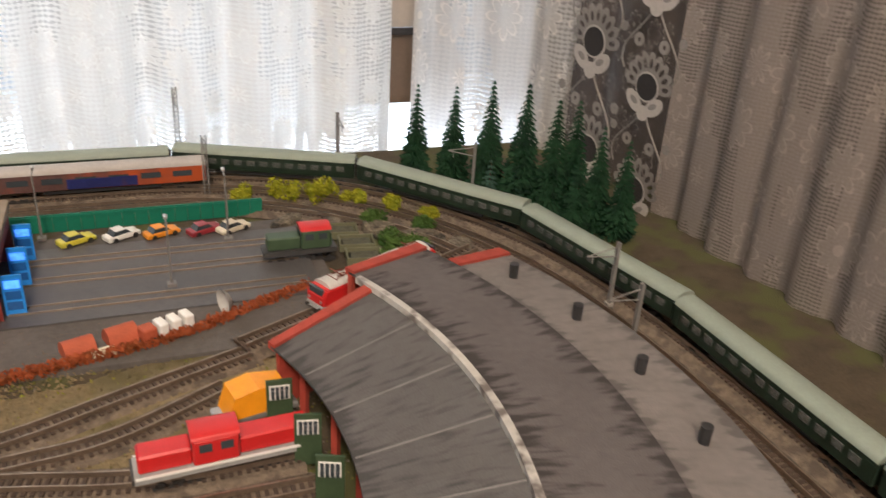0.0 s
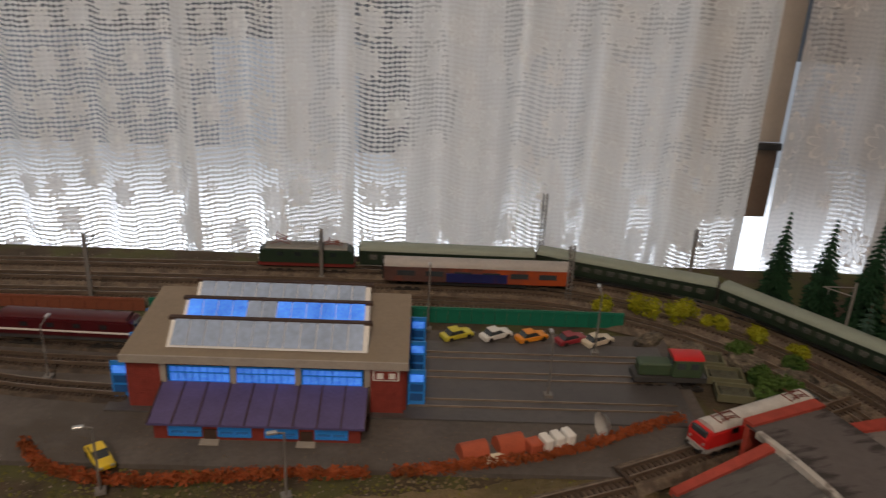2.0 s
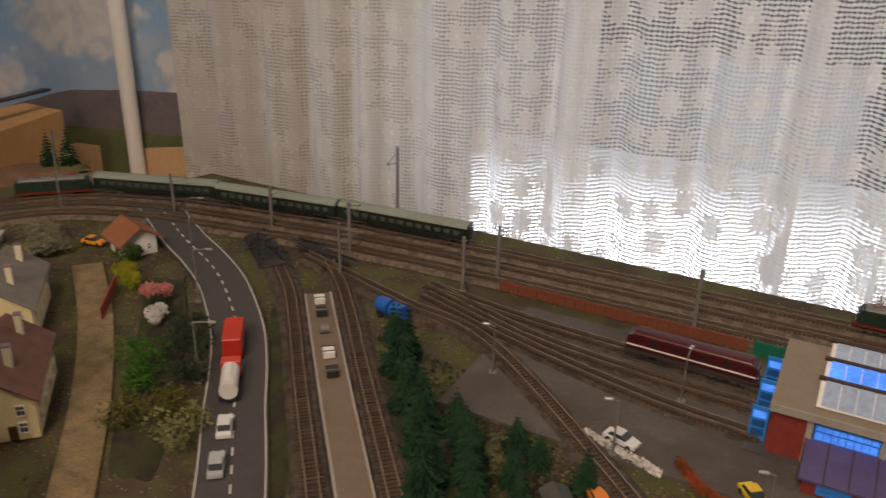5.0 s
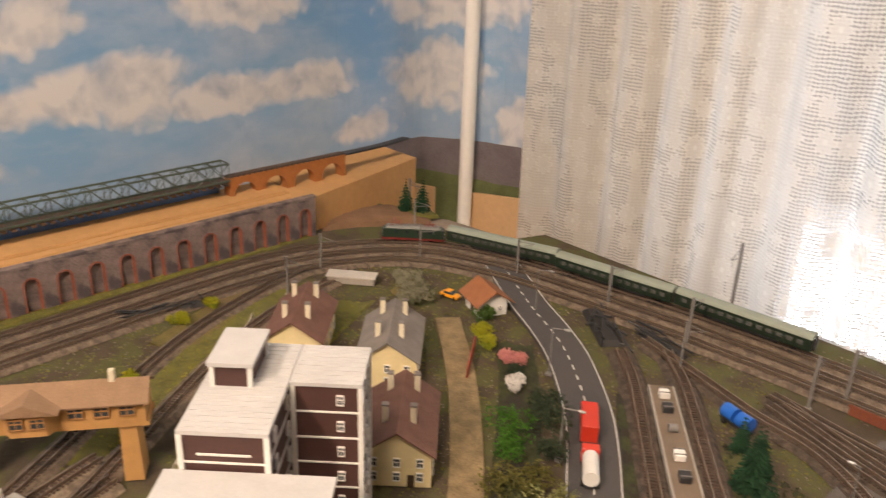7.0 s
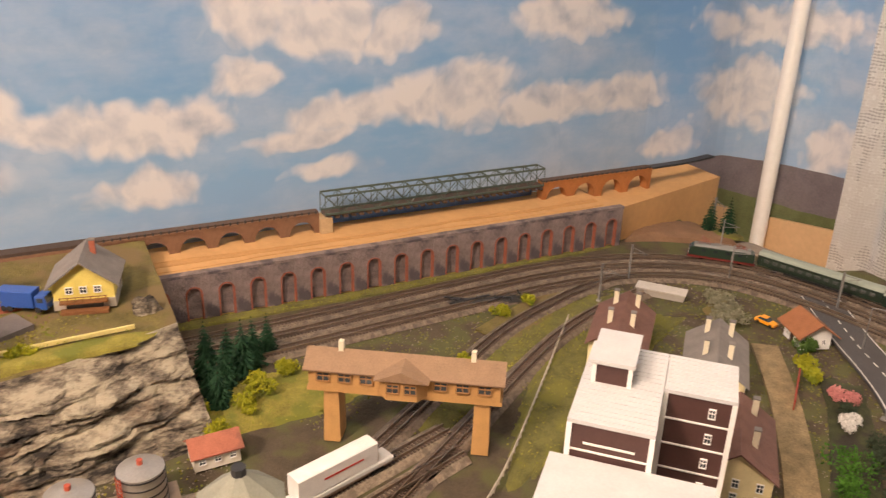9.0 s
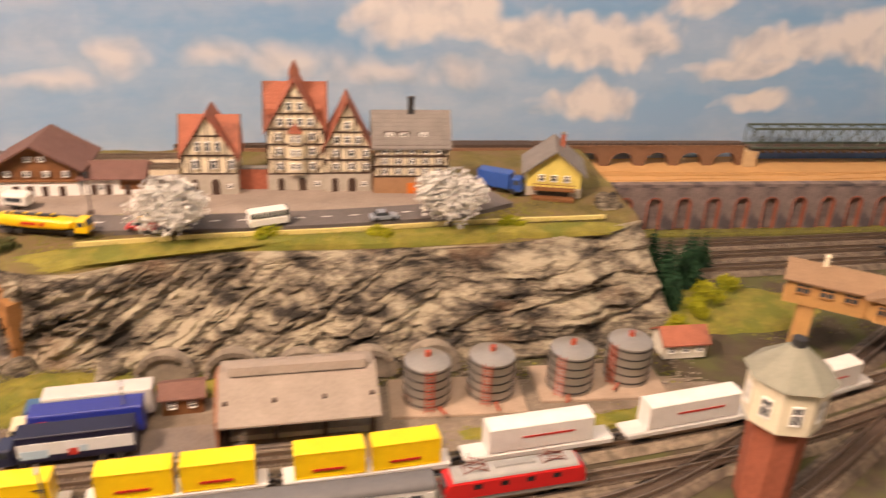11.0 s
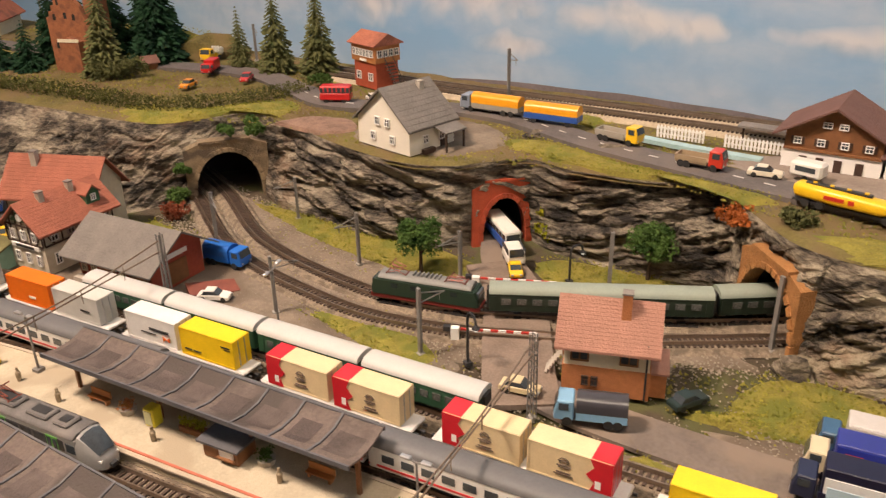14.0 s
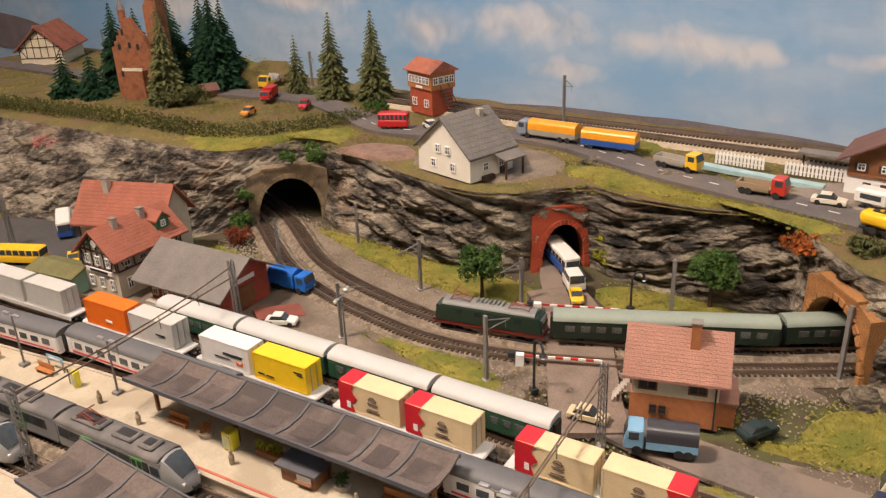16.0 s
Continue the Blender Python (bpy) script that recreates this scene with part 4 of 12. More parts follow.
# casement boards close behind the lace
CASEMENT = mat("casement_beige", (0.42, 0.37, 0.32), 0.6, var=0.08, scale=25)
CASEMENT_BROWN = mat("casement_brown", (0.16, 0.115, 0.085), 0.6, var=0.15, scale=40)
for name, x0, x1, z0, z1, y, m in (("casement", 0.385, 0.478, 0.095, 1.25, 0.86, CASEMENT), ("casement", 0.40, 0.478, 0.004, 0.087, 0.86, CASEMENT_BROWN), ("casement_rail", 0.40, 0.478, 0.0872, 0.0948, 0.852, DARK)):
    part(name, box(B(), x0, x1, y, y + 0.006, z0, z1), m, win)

# ---- kinds of things ----
RND = random.Random(5)


def vehicle_mat(name, colour):
    return mat("paint_" + name, colour, 0.32, var=0.1, scale=120)


TYRE = mat("tyre_black", (0.02, 0.02, 0.02), 0.7, var=0.2, scale=200)
CHROME = mat("light_metal", (0.5, 0.5, 0.5), 0.35, metal=0.7, var=0.15, scale=200)


def wheels(ob, xs, half, r=0.0022, w=0.0016):
    first = None
    for x in xs:
        for s in (-1, 1):
            if first is None:
                first = smooth(part("wheel", rod(B(), (0, -w / 2, 0), (0, w / 2, 0), r, 10), TYRE, ob))
                first.matrix_basis = pose(x, s * half, r)
            else:
                alike(first, pose(x, s * half, r), ob)


def car(label, colour, place, turn, top=None, L=0.027, W=0.0108, group="parked cars", wagon=False):
    ob = thing("car", label, "car", place, turn, group)
    paint = vehicle_mat("%.2f_%.2f_%.2f" % colour, colour)
    h = L / 2
    side = [(-h, 0.0018), (-h, 0.0050), (-h * 0.93, 0.0056), (h * 0.45, 0.0057), (h * 0.97, 0.0048), (h, 0.0022), (h * 0.96, 0.0016), (-h * 0.96, 0.0015)]
    bm = prism(B(), side, -W / 2, W / 2)
    bmesh.ops.bevel(bm, geom=list(bm.edges), offset=0.0006, segments=1, affect="EDGES")
    part("body", bm, paint, ob)
    back = -h * 0.88 if wagon else -h * 0.72
    cab = [(back, 0.0054), (-h * 0.52, 0.0088), (h * 0.10, 0.0089), (h * 0.42, 0.0056)]
    part("cabin", prism(B(), cab, -W * 0.42, W * 0.42), GLASS, ob, "dark glazed car cabin")
    bm = box(B(), -h * 0.50, h * 0.10, -W * 0.41, W * 0.41, 0.0084, 0.0093)
    part("roof", bm, vehicle_mat("%.2f_%.2f_%.2f" % top, top) if top else paint, ob)
    for s in (-1, 1):
        part("headlight", boxc(h * 0.985, s * W * 0.33, 0.0032, 0.0008, 0.0020, 0.0014), CHROME, ob)
    wheels(ob, (-h * 0.6, h * 0.62), W / 2 - 0.0006)
    return ob


def lorry(label, cab, bed, place, turn, L=0.048, W=0.0155, kind="box", cover=None, group="model lorries", stripe=None):
    ob = thing("lorry", label, "lorry", place, turn, group)
    c, b = vehicle_mat("%.2f_%.2f_%.2f" % cab, cab), vehicle_mat("%.2f_%.2f_%.2f" % bed, bed)
    h = L / 2
    bm = prism(B(), [(h - 0.012, 0.0035), (h - 0.012, 0.0175), (h - 0.002, 0.0175), (h, 0.0105), (h, 0.0035)], -W / 2, W / 2)
    bmesh.ops.bevel(bm, geom=list(bm.edges), offset=0.0008, segments=1, affect="EDGES")
    part("cab", bm, c, ob)
    bm = prism(B(), [(h - 0.0018, 0.0170), (h + 0.0003, 0.0112), (h - 0.0004, 0.0112), (h - 0.0026, 0.0170)], -W * 0.42, W * 0.42)
    part("windscreen", bm, GLASS, ob)
    for s in (-1, 1):
        part("side_window", boxc(h - 0.006, s * W / 2, 0.0112, 0.006, 0.0008, 0.0045), GLASS, ob)
        part("headlight", boxc(h, s * W * 0.33, 0.005, 0.0008, 0.0022, 0.0016), CHROME, ob)
    part("chassis", box(B(), -h, h - 0.002, -W * 0.3, W * 0.3, 0.0025, 0.0045), DARK, ob)
    x1 = h - 0.0135
    if kind == "box":
        part("load_box", rbox(-h, x1, -W / 2, W / 2, 0.0045, 0.0215, 0.0006), b, ob)
    elif kind == "tank":
        bm = rod(B(), (-h, 0, 0.0115), (x1, 0, 0.0115), 0.0072, 14)
        smooth(part("tank", bm, b, ob))
        part("walkway", box(B(), -h * 0.9, x1 - 0.002, -0.002, 0.002, 0.0185, 0.0193), b, ob)
    elif kind == "flat":
        part("bed", box(B(), -h, x1, -W / 2, W / 2, 0.0045, 0.0062), b, ob)
        for s in (-1, 1):
            part("side_board", box(B(), -h, x1, s * W / 2 - 0.0006, s * W / 2 + 0.0006, 0.0062, 0.0105), b, ob)
        part("tail_board", box(B(), -h - 0.0006, -h + 0.0006, -W / 2, W / 2, 0.0062, 0.0105), b, ob)
    elif kind == "cover":
        part("bed", box(B(), -h, x1, -W / 2, W / 2, 0.0045, 0.0098), b, ob)
        cm = vehicle_mat("%.2f_%.2f_%.2f" % cover, cover)
        arch = [(-W / 2, 0.0098)] + [(-W / 2 * math.cos(a), 0.0150 + 0.0052 * math.sin(a)) for a in [math.pi * i / 8 for i in range(9)]] + [(W / 2, 0.0098)]
        smooth(part("tarpaulin", prism(B(), arch, -h, x1, axis="x"), cm, ob), 30)
    if stripe:
        sm = vehicle_mat("%.2f_%.2f_%.2f" % stripe, stripe)
        for s in (-1, 1):
            part("stripe", box(B(), -h * 0.85, x1 - 0.003, s * (W / 2 + 0.0002) - 0.0003, s * (W / 2 + 0.0002) + 0.0003, 0.010, 0.0125), sm, ob)
    wheels(ob, (-h * 0.75, -h * 0.5, h * 0.62), W / 2 - 0.001, r=0.0031, w=0.0022)
    return ob


def bus(label, low, high, place, turn, L=0.062, W=0.0155, H=0.02):
    ob = thing("bus", label, "bus", place, turn)
    h = L / 2
    part("body", rbox(-h, h, -W / 2, W / 2, 0.0025, 0.0105, 0.001), vehicle_mat("%.2f_%.2f_%.2f" % low, low), ob)
    part("upper_body", rbox(-h, h, -W / 2 + 0.0003, W / 2 - 0.0003, 0.0105, H, 0.0014), vehicle_mat("%.2f_%.2f_%.2f" % high, high), ob)
    n = 7
    for s in (-1, 1):
        for i in range(n):
            part("side_window", boxc(-h + (i + 0.5) * L / n, s * (W / 2 - 0.0003), 0.0112, L / n - 0.0018, 0.0006, 0.005), GLASS, ob)
    part("windscreen", boxc(h - 0.0001, 0, 0.0095, 0.0006, W * 0.8, 0.007), GLASS, ob)
    wheels(ob, (-h * 0.6, h * 0.6), W / 2 - 0.001, r=0.003)
    return ob


# -- trains --
BOGIE = mat("bogie_black", (0.025, 0.023, 0.022), 0.6, var=0.3, scale=200)


def bogie(ob, x, wheelbase=0.016, W=0.0125):
    bm = B()
    for s in (-1, 1):
        box(bm, x - wheelbase * 0.75, x + wheelbase * 0.75, s * W / 2 - 0.0007, s * W / 2 + 0.0007, 0.0018, 0.0042)
    box(bm, x - 0.003, x + 0.003, -W / 2, W / 2, 0.003, 0.0055)
    bg = part("bogie", bm, BOGIE, ob)
    for dx in (-wheelbase / 2, wheelbase / 2):
        smooth(part("wheelset", rod(rod(B(), (x + dx, -0.0056, 0.0028), (x + dx, -0.0042, 0.0028), 0.0028, 12), (x + dx, 0.0042, 0.0028), (x + dx, 0.0056, 0.0028), 0.0028, 12), BOGIE, bg))


def roof_outline(W, z0, rise, n=10):
    return [(-W / 2, z0)] + [(-W / 2 * math.cos(math.pi * i / n), z0 + rise * math.sin(math.pi * i / n) ** 0.8) for i in range(1, n)] + [(W / 2, z0)]


def coach(label, L, body, roof, place=(0, 0, 0), turn=0, band=None, stripe=None, windows=11, W=0.0178, H=0.0255, group="", z=0.0068, bellows=True, pane=None):
    """A coach standing on rails; z is the rail top."""
    ob = thing("railway_coach", label, "railway coach", place, turn, group)
    h = L / 2 - 0.0012
    zf, ze = z + 0.0058, z + H - 0.0052
    part("body", rbox(-h, h, -W / 2, W / 2, zf, ze, 0.0005), body, ob)
    smooth(part("roof", prism(B(), roof_outline(W + 0.0006, ze, 0.0052), -h, h, axis="x"), roof, ob), 50)
    part("underframe", box(B(), -h * 0.55, h * 0.55, -W * 0.36, W * 0.36, z + 0.0022, zf), DARK, ob)
    if band:
        for s in (-1, 1):
            part("window_band", boxc(0, s * W / 2, zf + 0.0055, 2 * h - 0.002, 0.0006, 0.0062), band, ob)
    if stripe:
        for s in (-1, 1):
            part("stripe", boxc(0, s * (W / 2 + 0.0001), zf + 0.0020, 2 * h - 0.001, 0.0005, 0.0013), stripe, ob)
    pitch = (2 * h - 0.014) / windows
    first = None
    for s in (-1, 1):
        for i in range(windows):
            x = -h + 0.007 + (i + 0.5) * pitch
            if first is None:
                first = part("window", boxc(0, 0, 0, pitch * 0.62, 0.0009, 0.0048), pane or GLASS, ob, "coach window")
                first.matrix_basis = pose(x, s * W / 2, zf + 0.0061)
            else:
                alike(first, pose(x, s * W / 2, zf + 0.0061), ob)
        for x in (-h + 0.0035, h - 0.0035):
            part("door", boxc(x, s * W / 2, zf + 0.0008, 0.0044, 0.0008, 0.0118), body, ob)
    if bellows:
        for s in (-1, 1):
            part("bellows", boxc(s * (h + 0.0010), 0, zf + 0.0005, 0.0022, 0.0085, 0.0150), BOGIE, ob)
    for s in (-1, 1):
        bg_x = s * h * 0.74
        bogie(ob, bg_x) if z < 0.0069 else bogie(ob, bg_x)
    return ob


def place_on(points, s, z=0.0):
    """Place and heading for a vehicle whose middle is s metres along a track."""
    p, a = along(zed(points, z), s)
    return (p.x, p.y, z), a


def rake(ob, points, stations, z=0.0, flip=False):
    """The first vehicle goes to the first station, copies of it to the others."""
    out = []
    for i, s in enumerate(stations):
        p, a = place_on(points, s, z)
        m = pose(*p, 0, 0, a + (180 if flip else 0))
        if i == 0:
            ob.matrix_basis = m
            out.append(ob)
        else:
            out.append(copy_thing(ob, m))
    return out


def pantograph(ob, x, z, up=0.004):
    bm = B()
    for s in (-1, 1):
        rod(bm, (x - 0.007, s * 0.0035, z), (x + 0.006, s * 0.0025, z + up), 0.0004, 4)
        rod(bm, (x + 0.006, s * 0.0025, z + up), (x - 0.004, s * 0.0025, z + 2 * up), 0.0004, 4)
        rod(bm, (x + 0.007, s * 0.0035, z), (x - 0.006, s * 0.0025, z + up), 0.0004, 4)
    rod(bm, (x - 0.004, -0.0065, z + 2 * up), (x - 0.004, 0.0065, z + 2 * up), 0.0005, 4)
    for dx in (-0.008, 0.008):
        rod(bm, (x + dx, -0.005, z), (x + dx, 0.005, z), 0.0005, 4)
    part("pantograph", bm, mat("pantograph_red", (0.20, 0.06, 0.04), 0.5, metal=0.3, scale=200), ob)


def electric_loco(label, L, body, roofm, skirt, place=(0, 0, 0), turn=0, stripe=None, pans=True, z=0.0068, H=0.0245, W=0.018, name="electric_locomotive"):
    ob = thing(name, label, "locomotive", place, turn)
    h = L / 2 - 0.002
    zf, ze = z + 0.0055, z + H - 0.005
    out = [(-h, zf), (-h, zf + 0.0075), (-h + 0.003, ze), (h - 0.003, ze), (h, zf + 0.0075), (h, zf)]
    bm = prism(B(), out, -W / 2, W / 2)
    bmesh.ops.bevel(bm, geom=list(bm.edges), offset=0.0009, segments=2, affect="EDGES")
    part("body", bm, body, ob)
    smooth(part("roof", prism(B(), roof_outline(W - 0.002, ze - 0.0003, 0.0036), -h + 0.006, h - 0.006, axis="x"), roofm, ob), 50)
    part("frame", box(B(), -h, h, -W * 0.46, W * 0.46, z + 0.0028, zf + 0.0006), skirt, ob)
    for s in (-1, 1):
        part("windscreen", boxc(s * (h - 0.0012), 0, zf + 0.0080, 0.0022, W * 0.72, 0.0040), GLASS, ob)
        part("buffer_beam", boxc(s * (h + 0.0004), 0, z + 0.003, 0.0014, W * 0.86, 0.0030), skirt, ob)
        for k in (-1, 1):
            part("headlight", rod(B(), (s * h, k * 0.006, zf + 0.0035), (s * (h + 0.0006), k * 0.006, zf + 0.0035), 0.0010, 8), CHROME, ob)
            part("buffer", rod(B(), (s * h, k * 0.006, z + 0.0042), (s * (h + 0.0030), k * 0.006, z + 0.0042), 0.0011, 8), BOGIE, ob)
            for i in range(4):
                part("side_window", boxc(-h * 0.55 + i * h * 0.37, k * W / 2, zf + 0.0078, 0.0055, 0.0007, 0.0036), GLASS, ob)
        bogie(ob, s * h * 0.58, 0.018)
    if stripe:
        for k in (-1, 1):
            part("stripe", boxc(0, k * W / 2, zf + 0.0042, 2 * h - 0.002, 0.0007, 0.0014), stripe, ob)
    if pans:
        pantograph(ob, -h * 0.55, ze + 0.0036)
        pantograph(ob, h * 0.55, ze + 0.0036, 0.0018)
        for i in range(7):
            part("insulator", box(B(), -h * 0.25 + i * h * 0.08, -h * 0.25 + i * h * 0.08 + 0.0012, -0.003, 0.003, ze + 0.003, ze + 0.0052), roofm, ob)
    return ob


# -- plants --
def leaf_mat(name, a, b):
    return mat(name, a, 0.85, var=0.4, scale=160, other=b, amount=0.45, spec=0.15)


FIR_DARK = leaf_mat("fir_dark_green", (0.018, 0.052, 0.024), (0.009, 0.026, 0.014))
FIR_LIGHT = leaf_mat("fir_olive", (0.125, 0.13, 0.05), (0.07, 0.08, 0.028))
LEAF = leaf_mat("leaf_green", (0.085, 0.15, 0.035), (0.04, 0.085, 0.02))
YELLOW_LEAF = leaf_mat("flock_yellow", (0.33, 0.33, 0.02), (0.2, 0.24, 0.02))
BLOSSOM = leaf_mat("white_blossom", (0.72, 0.70, 0.66), (0.5, 0.48, 0.44))
BARK = mat("bark", (0.07, 0.045, 0.03), 0.9, var=0.4, scale=200)
PINK = leaf_mat("pink_blossom", (0.6, 0.25, 0.23), (0.4, 0.16, 0.14))


def tuft(verts, faces, c, size, rnd, flat=0.0):
    """A little clump: three crossed triangles."""
    for _ in range(3):
        k = len(verts)
        for _ in range(3):
            d = Vector((rnd.gauss(0, 1), rnd.gauss(0, 1), rnd.gauss(0, 1) * (1 - flat)))
            verts.append(c + d.normalized() * size * rnd.uniform(0.6, 1.1))
        faces.append((k, k + 1, k + 2))


def clump_mesh(name, verts, faces, material):
    me = bpy.data.meshes.new(name)
    me.from_pydata(verts, [], faces)
    me.materials.append(material)
    return me


def fir(label, height, material, place, seed, group, width=0.24, dense=1.0):
    rnd = random.Random(seed)
    ob = thing("fir_tree", label, "fir tree", place, rnd.uniform(0, 360), group)
    part("trunk", rod(B(), (0, 0, -0.002), (0, 0, height * 0.9), height * 0.028, 6, height * 0.005), BARK, ob)
    verts, faces = [], []
    tiers = max(9, int(height / 0.0045))
    for t in range(tiers):
        v = t / (tiers - 1)
        z = height * (0.10 + 0.88 * v)
        r = height * width * (1 - v) ** 0.85 * rnd.uniform(0.88, 1.1) + height * 0.012
        arms = int((7 + 9 * (1 - v)) * dense)
        for a in range(arms):
            th = 2 * math.pi * (a + rnd.random() * 0.8) / arms
            rr = r * rnd.uniform(0.8, 1.12)
            d = Vector((math.cos(th), math.sin(th), 0))
            e = Vector((-d.y, d.x, 0))
            tip = d * rr + Vector((0, 0, z - rr * 0.35))
            root = d * rr * 0.1 + Vector((0, 0, z + height * 0.02))
            w = max(rr * 0.30, height * 0.012)
            for q in (0.0, 0.35, 0.68):
                k = len(verts)
                b0 = root.lerp(tip, q)
                b1 = root.lerp(tip, min(1.0, q + 0.42))
                up = Vector((0, 0, rnd.uniform(-0.2, 0.4) * w))
                verts.extend([b0 + up * 0.5, b1 + e * w * (1.1 - q) + up - Vector((0, 0, w * 0.3)), b1 + d * w * 0.6, b1 - e * w * (1.1 - q) + up - Vector((0, 0, w * 0.3))])
                faces.extend([(k, k + 1, k + 2), (k, k + 2, k + 3)])
    o = new("crown", clump_mesh("crown", verts, faces, material))
    o.parent = ob
    return ob


def leafy(name, label, category, height, spread, material, place, seed, group, trunk=True, blobs=9, leaves=60, squat=0.75, size=0.0028):
    rnd = random.Random(seed)
    ob = thing(name, label, category, place, rnd.uniform(0, 360), group)
    lift = height * 0.45 if trunk else height * 0.35
    if trunk:
        bm = rod(B(), (0, 0, -0.002), (0, 0, height * 0.5), height * 0.035, 6, height * 0.02)
        for i in range(5):
            th = i * 1.3 + rnd.random()
            rod(bm, (0, 0, height * (0.28 + 0.05 * i)), (math.cos(th) * spread * 0.6, math.sin(th) * spread * 0.6, height * (0.55 + 0.06 * i)), height * 0.014, 5, height * 0.004)
        part("trunk", bm, BARK, ob)
    verts, faces = [], []
    for _ in range(blobs):
        th, rr = rnd.uniform(0, 2 * math.pi), spread * math.sqrt(rnd.random()) * 0.72
        c = Vector((math.cos(th) * rr, math.sin(th) * rr, lift + (height - lift) * rnd.uniform(0.15, 0.75) * (1.1 - 0.5 * rr / spread)))
        br = spread * rnd.uniform(0.32, 0.5)
        for _ in range(leaves):
            d = Vector((rnd.gauss(0, 1), rnd.gauss(0, 1), rnd.gauss(0, 1) * squat)).normalized() * br * rnd.uniform(0.6, 1.1)
            tuft(verts, faces, c + d * (1, 1)[0], size * rnd.uniform(0.7, 1.2), rnd)
    o = new("crown" if trunk else "foliage", clump_mesh("crown", verts, faces, material))
    o.parent = ob
    return ob


def bush(label, height, spread, material, place, seed, group="bushes", size=0.0022):
    return leafy("bush", label, "bush", height, spread, material, place, seed, group, trunk=False, blobs=7, leaves=70, size=size)


def hedge(label, points, width, height, material, z, seed):
    rnd = random.Random(seed)
    line = resample(zed(points, z), 0.0016)
    verts, faces = [], []
    for c in line:
        for _ in range(13):
            tuft(verts, faces, c + Vector((rnd.uniform(-1, 1) * width / 2, rnd.uniform(-1, 1) * width / 2, rnd.uniform(0.05, 1.0) * height)), 0.0019, rnd)
    ob = new("hedge", clump_mesh("hedge", verts, faces, material))
    return tagged(ob, label, "hedge", group="hedges")


# -- lamps and masts --
def yard_lamp(label, place, height=0.06, turn=0, arm=0.012, heads=1, group="yard lamps"):
    ob = thing("street_lamp", label, "street lamp", place, turn, group)
    part("pole", rod(B(), (0, 0, 0), (0, 0, height), 0.0009, 8, 0.0006), METAL, ob)
    part("base", boxc(0, 0, 0, 0.006, 0.006, 0.0022), METAL, ob)
    for s in ((1,) if heads == 1 else (1, -1)):
        part("arm", rod(B(), (0, 0, height), (s * arm, 0, height + 0.002), 0.0006, 6), METAL, ob)
        part("lamp_head", rbox(s * arm - 0.003, s * arm + 0.003, -0.0014, 0.0014, height + 0.0008, height + 0.0026, 0.0004), CHROME, ob)
    return ob


def mast(label, place, height=0.058, turn=0, arm=0.02, lattice=False, group="catenary masts"):
    ob = thing("catenary_mast", label, "catenary mast", place, turn, group)
    part("footing", boxc(0, 0, 0, 0.005, 0.005, 0.0025), mat("concrete", (0.35, 0.33, 0.3), 0.9, scale=90), ob)
    if lattice:
        w = 0.0022
        bm = B()
        for a, b in ((-1, -1), (1, -1), (1, 1), (-1, 1)):
            rod(bm, (a * w, b * w, 0), (a * w * 0.75, b * w * 0.75, height), 0.0005, 4)
        n = int(height / 0.004)
        for i in range(n):
            z0, z1 = height * i / n, height * (i + 1) / n
            for b in (-1, 1):
                rod(bm, (-w, b * w, z0), (w, b * w, z1), 0.0003, 3)
                rod(bm, (b * w, -w, z1), (b * w, w, z0), 0.0003, 3)
        part("lattice_post", bm, METAL, ob)
    else:
        bm = B()
        box(bm, -0.0011, 0.0011, -0.0016, 0.0016, 0.002, height)
        part("post", bm, METAL, ob)
    if arm:
        bm = rod(B(), (0, 0, height * 0.93), (arm, 0, height * 0.83), 0.0005, 5)
        rod(bm, (0, 0, height * 0.78), (arm, 0, height * 0.83), 0.0005, 5)
        rod(bm, (arm * 0.8, 0, height * 0.85), (arm * 0.8, 0, height * 0.72), 0.0003, 4)
        part("bracket", bm, METAL, ob)
    return ob


# -- houses --
TILE_RED = mat("roof_tile_red", (0.36, 0.12, 0.07), 0.8, var=0.25, scale=90, bump=0.5, bscale=500, other=(0.22, 0.08, 0.05), amount=0.35)
TILE_BROWN = mat("roof_tile_brown", (0.17, 0.085, 0.065), 0.8, var=0.25, scale=90, bump=0.5, bscale=500)
TILE_GREY = mat("roof_tile_grey", (0.2, 0.18, 0.165), 0.85, var=0.22, scale=80, bump=0.4, bscale=500)
TIMBER = mat("dark_timber", (0.055, 0.03, 0.02), 0.7, var=0.3, scale=150)
BRICK = mat("red_brick", (0.34, 0.10, 0.055), 0.8, var=0.3, scale=260, bump=0.5, bscale=900)


def window(ob, x, y, z, w, h, face, pane=None, frame=None, name="window"):
    """A framed window in a wall; face: 0 looks to -y, 1 to +x, 2 to +y, 3 to -x."""
    f = part(name, B_frame(w, h), frame or WHITE, ob)
    f.matrix_basis = pose(x, y, z, 0, 0, 90 * face)
    p = part("pane", box(B(), -w * 0.42, w * 0.42, -0.0003, 0.0002, h * 0.07, h * 0.93), pane or GLASS, f)
    return f


